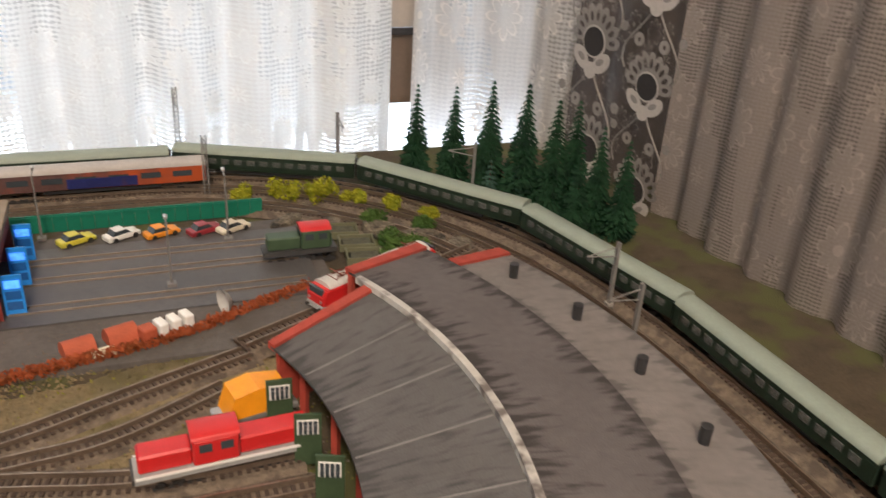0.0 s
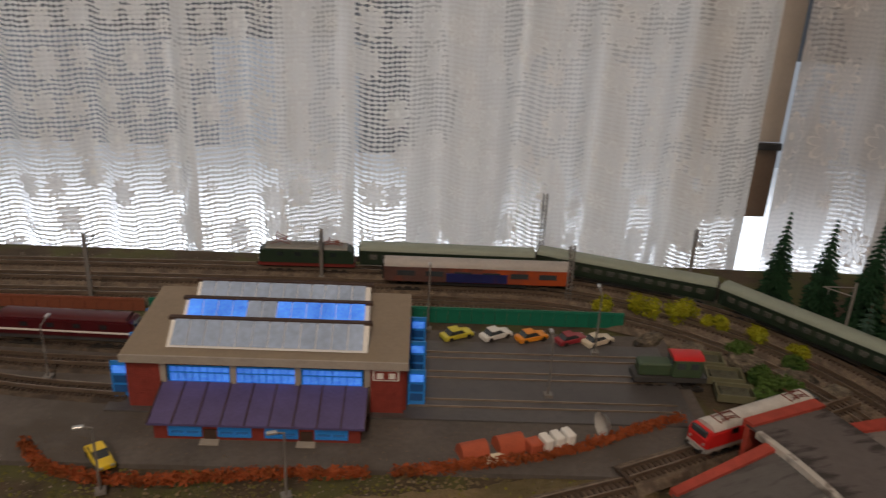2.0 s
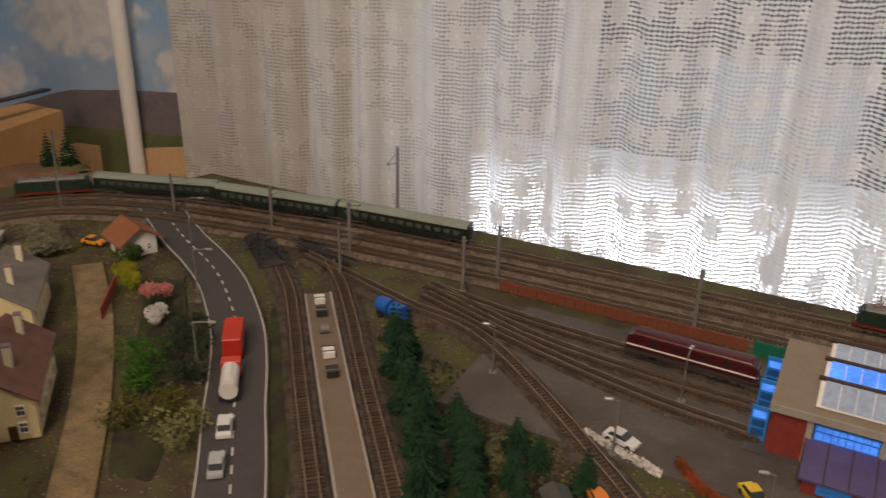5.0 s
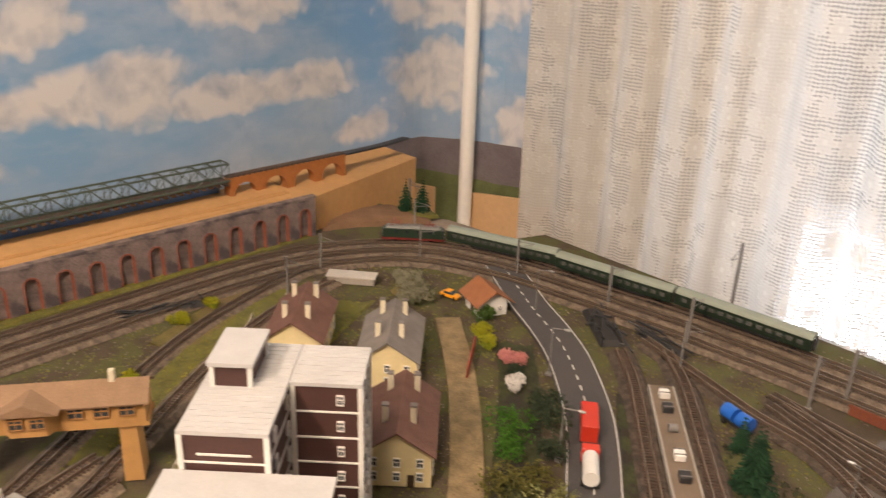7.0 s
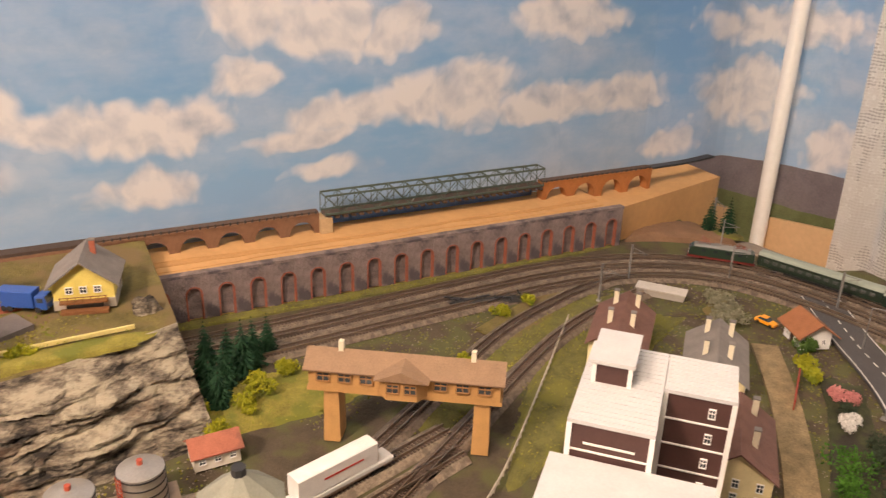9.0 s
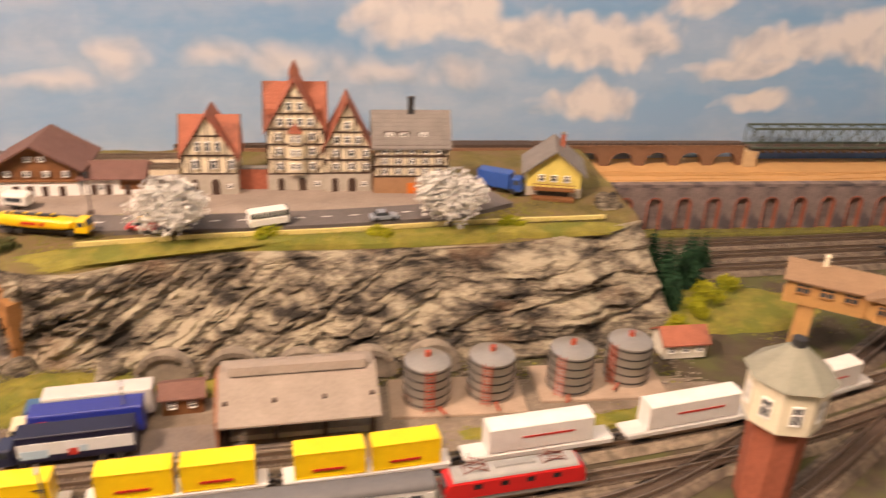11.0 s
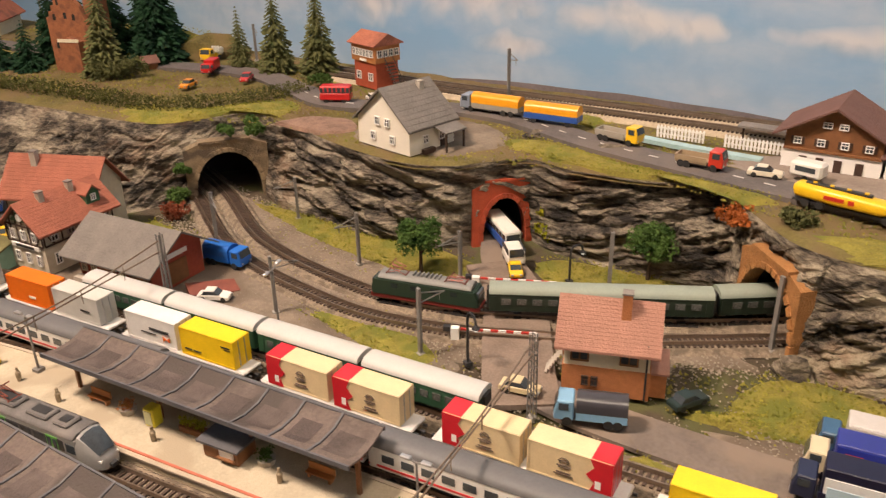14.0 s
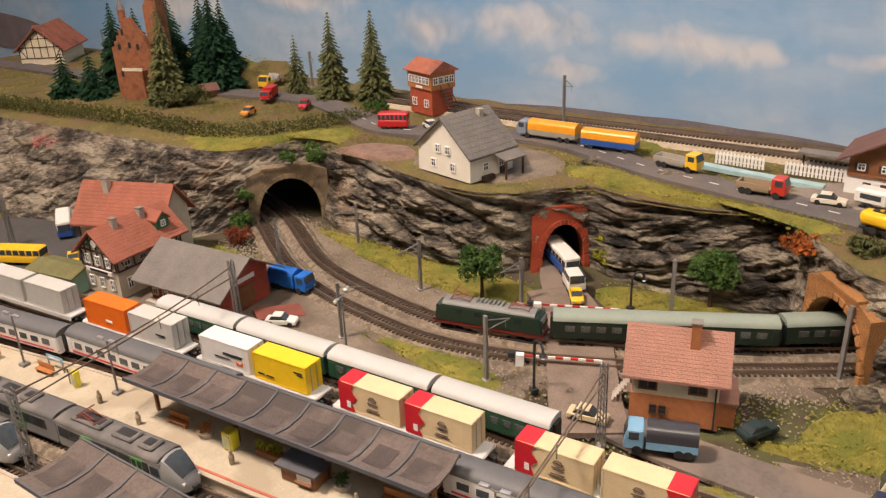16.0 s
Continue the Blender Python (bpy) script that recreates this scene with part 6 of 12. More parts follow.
def roundhouse():
    ob = thing("roundhouse", "curved engine roundhouse with grey roofs and red walls", "roundhouse", (HX, HY, 0))
    a0, a1 = -62, 26
    part("front_roof", ring_piece(B(), 0.228, 0.296, 0.040, 0.052, a0, a1 - 2, 0.0016), ROOF_DARK, ob, "streaked dark grey felt roof")
    part("middle_roof", ring_piece(B(), 0.298, 0.362, 0.054, 0.050, a0, a1 + 2, 0.0016), ROOF_MID, ob)
    part("rear_roof", ring_piece(B(), 0.364, 0.415, 0.047, 0.040, a0, a1 - 2, 0.0016), ROOF_PALE, ob)
    part("gutter", ring_piece(B(), 0.2945, 0.2985, 0.0555, 0.0555, a0, a1, 0.004), mat("gutter_white", (0.5, 0.48, 0.45), 0.7, scale=150, other=(0.15, 0.13, 0.12), amount=0.5), ob, "worn white gutter edge")
    part("rear_wall", ring_piece(B(), 0.406, 0.410, 0.040, 0.040, a0, a1 - 2, 0.040), ROUND_RED, ob)
    # end wall in three steps
    e = part("end_wall", B_end(a1 - 2.2, 0.232, 0.296, 0.039, 0.050), ROUND_RED, ob)
    part("end_wall", B_end(a1 + 1.8, 0.298, 0.362, 0.053, 0.049), ROUND_RED, ob)
    part("end_wall", B_end(a1 - 2.2, 0.364, 0.412, 0.046, 0.039), ROUND_RED, ob)
    for a0_, r0, r1, z0, z1 in ((a1 - 2, 0.228, 0.296, 0.0405, 0.0525), (a1 + 2, 0.298, 0.362, 0.0545, 0.0505), (a1 - 2, 0.364, 0.415, 0.0475, 0.0405)):
        part("verge_board", ring_piece(B(), r0, r1, z0 + 0.0014, z1 + 0.0014, a0_ - 0.9, a0_ + 0.5, 0.004, 2), ROUND_RED, ob)
    for i in range(9):
        a = radians(a1 - 7 - i * 8.6)
        c, s = math.cos(a), math.sin(a)
        part("pillar", rod(B(), (0.236 * c, 0.236 * s, 0), (0.236 * c, 0.236 * s, 0.039), 0.0025, 4), ROUND_RED, ob)
        v = part("roof_vent", rod(B(), (0.388 * c, 0.388 * s, 0.040), (0.388 * c, 0.388 * s, 0.0535), 0.0026, 10, 0.0031), DARK, ob)
        g = part("stall_gate", boxc(0, 0, 0, 0.0016, 0.0135, 0.031), mat("gate_green", (0.045, 0.075, 0.035), 0.6, scale=90), ob, "open dark green stall gate")
        g.matrix_basis = pose(0.221 * c, 0.221 * s, 0.001, 0, 0, math.degrees(a) + 68)
        w = part("gate_window", boxc(-0.0011, 0, 0.0195, 0.0009, 0.0105, 0.0085), WHITE, g)
        bm = B()
        for p in range(4):
            for q in range(3):
                box(bm, -0.0022, -0.0015, -0.0046 + p * 0.0024, -0.0046 + p * 0.0024 + 0.0019, 0.0201 + q * 0.0027, 0.0201 + q * 0.0027 + 0.0021)
        part("pane", bm, GLASS, w)
    # seams down the front roof
    for i in range(1, 9):
        a = radians(a1 - 2 - i * 8.6)
        c, s = math.cos(a), math.sin(a)
        bm = B()
        rod(bm, (0.229 * c, 0.229 * s, 0.0402), (0.295 * c, 0.295 * s, 0.0520), 0.0005, 4)
        part("roof_seam", bm, mat("seam_pale", (0.19, 0.18, 0.178), 0.85, scale=120), ob)
    return ob


def B_end(a, r0, r1, z0, z1):
    bm = B()
    c, s = math.cos(radians(a)), math.sin(radians(a))
    n = Vector((-s, c, 0)) * 0.0015
    v = []
    for k in (-1, 1):
        for r, z in ((r0, 0), (r1, 0), (r1, z1), (r0, z0)):
            v.append(bm.verts.new(Vector((r * c, r * s, z)) + n * k))
    for f in ((0, 1, 2, 3), (7, 6, 5, 4), (0, 4, 5, 1), (1, 5, 6, 2), (2, 6, 7, 3), (3, 7, 4, 0)):
        bm.faces.new([v[i] for i in f])
    return bm


roundhouse()

# ---- engines of the depot ----
RED_LOCO = vehicle_mat("signal_red", (0.55, 0.02, 0.02))
BLACK_FRAME = mat("loco_frame", (0.05, 0.05, 0.05), 0.5, scale=100)
GREY_LOCO = mat("loco_grey", (0.32, 0.32, 0.31), 0.6, scale=100)


def diesel(label, L, place, turn, body, skirt, stripe=None, cab_at=0.1, name="diesel_locomotive", roofm=None):
    ob = thing(name, label, "locomotive", place, turn)
    h = L / 2
    z = 0.0068
    part("frame", box(B(), -h, h, -0.0085, 0.0085, z + 0.003, z + 0.0068), skirt, ob)
    part("long_hood", rbox(cab_at * L + 0.011, h - 0.002, -0.0062, 0.0062, z + 0.0068, z + 0.0168, 0.001), body, ob)
    part("short_hood", rbox(-h + 0.002, cab_at * L - 0.011, -0.0062, 0.0062, z + 0.0068, z + 0.0168, 0.001), body, ob)
    c = part("cab", rbox(cab_at * L - 0.011, cab_at * L + 0.011, -0.0085, 0.0085, z + 0.0068, z + 0.0215, 0.001), body, ob)
    smooth(part("cab_roof", prism(B(), roof_outline(0.0172, z + 0.0215, 0.0026), cab_at * L - 0.0115, cab_at * L + 0.0115, axis="x"), roofm or body, ob), 50)
    for s in (-1, 1):
        for k in (-1, 1):
            part("cab_window", boxc(cab_at * L + k * 0.005, s * 0.0086, z + 0.0145, 0.006, 0.0006, 0.0045), GLASS, c)
        if stripe:
            part("stripe", box(B(), -h + 0.0005, h - 0.0005, s * 0.0087 - 0.0003, s * 0.0087 + 0.0003, z + 0.0058, z + 0.0072), stripe, ob)
        part("buffer_beam", boxc(s * (h + 0.0006), 0, z + 0.003, 0.0014, 0.016, 0.0035), BLACK_FRAME, ob)
        part("end_window", boxc(cab_at * L + s * 0.0111, 0, z + 0.0150, 0.0006, 0.0125, 0.0042), GLASS, c)
        bogie(ob, s * h * 0.55)
    return ob


diesel("red diesel locomotive with a white stripe at the roundhouse", 0.086, (0.178, 0.262, 0), 3, RED_LOCO, GREY_LOCO, WHITE, -0.06)
ob = thing("rail_crane", "orange railway crane house on a grey wagon", "rail crane", (0.197, 0.296, 0), 12)
part("wagon", rbox(-0.022, 0.022, -0.008, 0.008, 0.008, 0.012), CHROME, ob)
part("crane_house", prism(B(), [(-0.017, 0.012), (0.014, 0.012), (0.016, 0.024), (0.0, 0.0275), (-0.013, 0.025)], -0.0085, 0.0085), vehicle_mat("orange", (0.85, 0.33, 0.01)), ob)
bogie(ob, -0.012, 0.009)
bogie(ob, 0.012, 0.009)
diesel("small green shunter with a red cab", 0.052, (0.258, 0.482, -0.002), 0, mat("shunter_green", (0.05, 0.085, 0.045), 0.5, scale=90), BLACK_FRAME, None, 0.22, "shunting_locomotive", RED_LOCO)
RED_ELECTRIC = electric_loco("bright red electric locomotive with a white roof behind the roundhouse", 0.108, RED_LOCO, mat("white_roof", (0.55, 0.53, 0.5), 0.6, scale=80), GREY_LOCO, (0.297, 0.412, 0.002), 26, pans=False, H=0.022)
for x in (-0.03, 0.034):
    pantograph(RED_ELECTRIC, x, 0.027, 0.0012)
railway([(0.20, 0.366), (0.297, 0.412), (0.39, 0.457)], "siding behind the roundhouse", z=0.002)
MAROON = vehicle_mat("maroon", (0.07, 0.008, 0.012))
electric_loco("dark maroon locomotive with a white stripe and red roof boxes", 0.112, MAROON, MAROON, BLACK_FRAME, (-0.197, 0.5145, 0), -2, stripe=WHITE, pans=False)

# graffiti coach on the inner line
GRAF = mat("graffiti_panel", (0.10, 0.05, 0.045), 0.5, var=0.3, scale=40, other=(0.40, 0.07, 0.015), amount=0.62)
GRAF_B = mat("graffiti_blue", (0.015, 0.02, 0.12), 0.5, var=0.4, scale=60, other=(0.12, 0.03, 0.02), amount=0.3)
PALE_ROOF = mat("pale_grey_roof", (0.42, 0.39, 0.37), 0.7, var=0.12, scale=40)
gc = coach("old passenger coach with orange and blue graffiti", 0.170, GRAF, PALE_ROOF, windows=6)
gc.matrix_basis = pose(0.122, 0.634, 0.0, 0, 0, 0)
for s in (-1, 1):
    part("graffiti", boxc(0.0, s * 0.0091, 0.0135, 0.055, 0.0006, 0.0085), GRAF_B, gc, "dark blue sprayed lettering shapes")

# bushes, rocks and firs of the north-east corner
for i, (x, y, s) in enumerate(((0.235, 0.598, 0.9), (0.268, 0.594, 1.15), (0.300, 0.585, 1.2), (0.322, 0.570, 0.8), (0.352, 0.545, 0.9), (0.376, 0.525, 0.7))):
    bush("bright yellow-green bush beside the curve", 0.016 * s, 0.014 * s, YELLOW_LEAF, (x, y, 0.001), 20 + i, "yellow bushes")
for i, (x, y, h) in enumerate(((0.404, 0.644, 0.088), (0.429, 0.609, 0.095), (0.447, 0.568, 0.110), (0.463, 0.532, 0.116), (0.481, 0.510, 0.108), (0.498, 0.506, 0.108), (0.490, 0.480, 0.080), (0.511, 0.484, 0.092), (0.522, 0.461, 0.087))):
    fir("dark green fir tree in the corner by the curtain", h, FIR_DARK, (x, y, -0.002), 40 + i, "dark corner firs", width=0.155, dense=1.5)
FIR_BLUE = leaf_mat("fir_blue_green", (0.05, 0.10, 0.075), (0.025, 0.055, 0.04))
for i, (x, y) in enumerate(((0.443, 0.552), (0.456, 0.524))):
    fir("low bluish fir in front of the tall ones", 0.048, FIR_BLUE, (x, y, -0.002), 60 + i, "low firs", width=0.2)


def boulder(label, place, sx, sy, sz, seed, material=ROCK, name="boulder"):
    bm = B()
    bmesh.ops.create_icosphere(bm, subdivisions=3, radius=1.0)
    for v in bm.verts:
        k = 1 + 0.35 * noise.noise(v.co * 1.6 + Vector((seed, 0, 0))) + 0.15 * noise.noise(v.co * 4 + Vector((seed, 3, 0)))
        v.co = Vector((v.co.x * sx * k, v.co.y * sy * k, max(-0.1, v.co.z) * sz * k))
    ob = part(name, bm, material)
    ob.matrix_basis = pose(*place, 0, 0, seed * 40)
    return tagged(ob, label, name.replace("_", " "), group=name + "s")


for i, (x, y, a, b, c) in enumerate(((0.262, 0.548, 0.02, 0.008, 0.007), (0.295, 0.535, 0.018, 0.01, 0.006), (0.33, 0.515, 0.02, 0.012, 0.009), (0.362, 0.495, 0.018, 0.01, 0.008), (0.385, 0.475, 0.016, 0.012, 0.006))):
    boulder("grey rubble at the edge of the depot", (x, y, 0), a, b, c, i + 1)
COALBOX = mat("coal_bunker", (0.13, 0.13, 0.075), 0.85, scale=80)
for i, (x, y) in enumerate(((0.298, 0.516), (0.305, 0.492), (0.305, 0.468))):
    ob = thing("coal_bunker", "low olive coal bunker with a dark heap", "coal bunker", (x, y, 0.001), -8, "coal bunkers")
    part("wall", box(box(box(box(B(), -0.014, 0.014, -0.0095, -0.008, 0, 0.006), -0.014, 0.014, 0.008, 0.0095, 0, 0.006), -0.014, -0.0125, -0.008, 0.008, 0, 0.006), 0.0125, 0.014, -0.008, 0.008, 0, 0.006), COALBOX, ob)
    part("heap", box(B(), -0.0124, 0.0124, -0.0079, 0.0079, 0, 0.0045, 0.002), mat("coal_heap", (0.09, 0.09, 0.06), 0.9, var=0.5, scale=200, bump=1, bscale=700), ob)
for i, (x, y) in enumerate(((0.335, 0.485), (0.345, 0.47), (0.33, 0.53), (0.365, 0.51), (0.33, 0.455))):
    bush("dark green scrub among the rubble", 0.012, 0.013, LEAF, (x, y, 0), 80 + i, "scrub")

# masts and signals along the window
for x, y, h, a in ((-0.593, 0.698, 0.088, -90), (-0.41, 0.592, 0.062, 90), (-0.21, 0.590, 0.062, 90), (-0.021, 0.652, 0.05, -90), (0.338, 0.69, 0.048, -90), (0.43, 0.56, 0.055, 150), (0.455, 0.36, 0.05, 180), (0.435, 0.30, 0.052, 180), (-0.58, 0.575, 0.06, 90)):
    mast("grey concrete catenary mast beside the main line", (x, y, 0.0), h, a, arm=0.024)
for x, y, h in ((0.188, 0.692, 0.078), (0.205, 0.620, 0.055)):
    mast("tall lattice mast behind the graffiti coach", (x, y, 0.0), h, 90, arm=0.02, lattice=True, group="lattice masts")

# ---- north-west: office block, houses, road ----
BROWN_PANEL = mat("brown_panel", (0.075, 0.035, 0.03), 0.6, var=0.15, scale=60)
ROOF_WHITE = mat("ribbed_white_roof", (0.54, 0.54, 0.54), 0.55, var=0.08, scale=60)


def office_block():
    """White framed block with brown panels; local x runs along its long front."""
    ob = thing("office_block", "white and brown multi-storey model office block", "office block", (-0.597, 0.062, 0.0), 45)
    def wing(x0, x1, y0, y1, h, storeys, name):
        w = part(name, box(B(), x0, x1, y0, y1, 0, h), BROWN_PANEL, ob)
        part("roof", box(B(), x0 - 0.0015, x1 + 0.0015, y0 - 0.0015, y1 + 0.0015, h, h + 0.003), ROOF_WHITE, ob)
        n = int((y1 - y0) / 0.006)
        for i in range(n):
            u = y0 + (i + 0.5) * (y1 - y0) / n
            part("roof_rib", box(B(), x0, x1, u - 0.0004, u + 0.0004, h + 0.003, h + 0.0036), ROOF_WHITE, ob)
        for s in range(storeys):
            z = h * s / storeys
            for a0, a1, b0, b1 in ((x0 - 0.001, x1 + 0.001, y0 - 0.001, y0 - 0.0001), (x0 - 0.001, x1 + 0.001, y1 + 0.0001, y1 + 0.001), (x0 - 0.001, x0 - 0.0001, y0, y1), (x1 + 0.0001, x1 + 0.001, y0, y1)):
                part("floor_band", box(B(), a0, a1, b0, b1, z, z + 0.0012), WHITE, ob)
            for face in (0, 1):
                k = 3 if face else (0 if x1 == 0 else 1)
                for i in range(k):
                    if face == 0:
                        window(ob, x0 + 0.7 * (x1 - x0), y0 - 0.0004, z + h / storeys * 0.3, 0.005, h / storeys * 0.38, 0)
                    else:
                        window(ob, x1 + 0.0004, y0 + (i + 0.5) * (y1 - y0) / k, z + h / storeys * 0.3, 0.0065, h / storeys * 0.42, 1)
        for cx, cy in ((x0, y0), (x1, y0), (x1, y1), (x0, y1)):
            part("corner_post", boxc(cx, cy, 0, 0.0035, 0.0035, h), WHITE, ob)
    wing(-0.054, 0.0, -0.058, 0.05, 0.147, 7, "west_wing")
    wing(0.0035, 0.05, 0.002, 0.05, 0.147, 7, "east_wing")
    t = part("stair_tower", box(B(), -0.047, -0.022, -0.008, 0.035, 0.150, 0.166), BROWN_PANEL, ob)
    part("tower_roof", box(B(), -0.050, -0.019, -0.011, 0.038, 0.166, 0.169), ROOF_WHITE, ob)
    for cx, cy in ((-0.047, -0.008), (-0.022, -0.008), (-0.022, 0.035), (-0.047, 0.035)):
        part("tower_post", boxc(cx, cy, 0.150, 0.003, 0.003, 0.016), WHITE, ob)
    part("low_wing", box(B(), -0.062, 0.040, -0.12, -0.0605, 0, 0.118), BROWN_PANEL, ob)
    part("low_roof", box(B(), -0.065, 0.043, -0.123, -0.0602, 0.118, 0.1215), ROOF_WHITE, ob)
    part("letter_bar", box(B(), -0.044, -0.010, -0.0592, -0.0585, 0.132, 0.1335), WHITE, ob)
    return ob


office_block()
for label, x, y, roofm, h in (("cream house with a red-brown roof and four chimneys", -0.853, 0.2415, TILE_BROWN, 0.034), ("cream house with a grey roof and four chimneys", -0.759, 0.290, TILE_GREY, 0.034), ("tall cream house with a red-brown roof", -0.640, 0.202, TILE_BROWN, 0.034)):
    house("house", label, (x, y, 0), 45, 0.058, 0.092, h, 0.02, mat("house_yellow_cream", (0.74, 0.63, 0.36), 0.75, var=0.1, scale=120), roofm, stack=CREAM, axis="y", over=0.004, group="cream houses", rows=((0, 0.006, 3, 0.006, 0.009), (0, 0.02, 3, 0.006, 0.009), (1, 0.006, 4, 0.006, 0.009), (1, 0.02, 4, 0.006, 0.009)), chimneys=((-0.012, -0.020), (0.012, -0.020), (-0.012, 0.030), (0.012, 0.030)), doors=((0, 0.012, 0.006, 0.0115),))
house("hut", "small white house with a wide brown roof by the road", (-0.787, 0.462, 0), -20, 0.038, 0.036, 0.021, 0.012, WHITE, mat("roof_rust", (0.30, 0.12, 0.05), 0.8, scale=90, bump=0.4, bscale=500), axis="x", over=0.007, rows=((0, 0.006, 2, 0.005, 0.007), (1, 0.006, 2, 0.005, 0.007)), doors=((0, 0.0, 0.006, 0.011),))
ob = thing("garage_row", "low grey flat-roofed garages", "garage", (-0.952, 0.385, 0), 40)
part("wall", box(B(), -0.03, 0.03, -0.009, 0.009, 0, 0.009), GREY_TRIM, ob)
part("roof", box(B(), -0.032, 0.032, -0.011, 0.011, 0.009, 0.0105), mat("pale_felt", (0.5, 0.47, 0.42), 0.8, scale=50), ob)
boulder("dry pale grey-green scrub mound beside the curve", (-0.885, 0.425, 0), 0.028, 0.02, 0.012, 3, GRASS, "scrub_mound")
for i in range(6):
    bush("dry pale scrub beside the curve", 0.016, 0.017, leaf_mat("dry_scrub", (0.26, 0.25, 0.17), (0.17, 0.17, 0.1)), (-0.905 + 0.011 * i, 0.43 - 0.006 * i + (0.01 if i % 2 else 0), 0.001), 150 + i, "dry bushes")
car("orange car parked near the brown-roofed house", (0.85, 0.35, 0.01), (-0.838, 0.452, 0.0), 10)
for i, (m, x, y, h, r, words) in enumerate(((YELLOW_LEAF, -0.742, 0.412, 0.014, 0.014, "bright yellow bush by the road"), (YELLOW_LEAF, -0.722, 0.400, 0.013, 0.014, "bright yellow bush by the road"), (PINK, -0.676, 0.388, 0.020, 0.015, "pink flowering bush by the road"), (BLOSSOM, -0.637, 0.354, 0.018, 0.013, "white flowering bush by the road"), (LEAF, -0.770, 0.440, 0.016, 0.016, "dark green bush at the house"))):
    bush(words, h, r, m, (x, y, 0.0), 100 + i, "garden bushes")
strip("path", [(-0.80, 0.41), (-0.70, 0.335), (-0.60, 0.245), (-0.50, 0.14)], 0.03, 0.0012, mat("path_straw", (0.23, 0.17, 0.09), 0.95, var=0.5, scale=60, bump=0.5, bscale=900), "straw-coloured path behind the houses")
board = mat("red_fence", (0.32, 0.05, 0.03), 0.7, scale=90)
ob = thing("fence", "dark red board fence behind the grey house", "fence", (-0.71, 0.36, 0), -52)
for i in range(7):
    part("board", box(B(), -0.035 + i * 0.01, -0.0255 + i * 0.01, -0.0006, 0.0006, 0, 0.013), board, ob)

DASH = mat("road_paint", (0.62, 0.6, 0.56), 0.7, var=0.15, scale=200)


def dashes(points, z, n_off=0.0, step=0.02, length=0.009, width=0.0014):
    line = zed(points, z)
    total = (len(resample(line, 0.004)) - 1) * 0.004
    s = 0.01
    while s < total - 0.012:
        p, a = along(line, s)
        o = part("road_dash", box(B(), -length / 2, length / 2, -width / 2, width / 2, 0, 0.0004), DASH)
        o.matrix_basis = pose(p.x, p.y, z, 0, 0, a)
        tagged(o, "white painted dash on the road", "road marking", group="road markings")
        s += step


dashes([(-0.86, 0.57), (-0.76, 0.51), (-0.66, 0.455), (-0.56, 0.37), (-0.49, 0.285), (-0.42, 0.20), (-0.38, 0.14)], 0.0037)
for d in (-0.023, 0.023):
    pts = shift([(-0.86, 0.57), (-0.76, 0.51), (-0.66, 0.455), (-0.56, 0.37), (-0.49, 0.285), (-0.42, 0.20), (-0.38, 0.14)], d)
    tagged(part("road_edge_line", sweep(B(), resample(zed(pts, 0.0038), 0.01), [(-0.0005, -0.0004), (-0.0005, 0.0002), (0.0005, 0.0002), (0.0005, -0.0004)], closed=True), DASH), "white painted line along the road edge", "road marking", group="road edge lines")
lorry("red lorry with an open white load bed", (0.6, 0.03, 0.02), (0.55, 0.04, 0.02), (-0.548, 0.352, 0.0037), 128, L=0.05, kind="box")
lorry("white tanker lorry on the road", (0.6, 0.05, 0.03), (0.7, 0.69, 0.66), (-0.508, 0.302, 0.0037), 128, L=0.045, kind="tank")
car("white car on the asphalt road", (0.7, 0.7, 0.7), (-0.475, 0.258, 0.0037), 128)
car("silver car on the asphalt road", (0.45, 0.46, 0.48), (-0.45, 0.222, 0.0037), 128)
for x, y, a in ((-0.745, 0.505, 20), (-0.64, 0.405, 20), (-0.54, 0.30, 20)):
    yard_lamp("pale grey road lamp bent over the road", (x, y, 0), 0.055, a, arm=0.016, group="road lamps")
# loading track with goods, firs beside it
ob = thing("loading_platform", "narrow tan loading platform between two tracks", "platform", (0, 0, 0))
part("deck", sweep(B(), resample(zed([(-0.545, 0.468), (-0.44, 0.345), (-0.345, 0.235), (-0.30, 0.18)], 0.0), 0.02), [(-0.0112, 0), (-0.0112, 0.0066), (0.0112, 0.0066), (0.0112, 0)], closed=True), mat("platform_tan", (0.19, 0.145, 0.105), 0.85, scale=60, var=0.15), ob)
for u in (-0.0122, 0.0122):
    part("edge_board", sweep(B(), resample(zed([(-0.545, 0.468), (-0.44, 0.345), (-0.345, 0.235), (-0.30, 0.18)], 0.0), 0.02), [(u - 0.0009, 0), (u - 0.0009, 0.0072), (u + 0.0009, 0.0072), (u + 0.0009, 0)], closed=True), GREY_TRIM, ob)
railway(shift([(-0.60, 0.52), (-0.545, 0.468), (-0.44, 0.345), (-0.345, 0.235), (-0.30, 0.18)], 0.026), "loading track beside the tan platform", single=True, stone=STONE_DARK)
railway(shift([(-0.60, 0.52), (-0.545, 0.468), (-0.44, 0.345), (-0.345, 0.235), (-0.30, 0.18)], -0.026), "loading track beside the tan platform", single=True, stone=STONE_DARK)
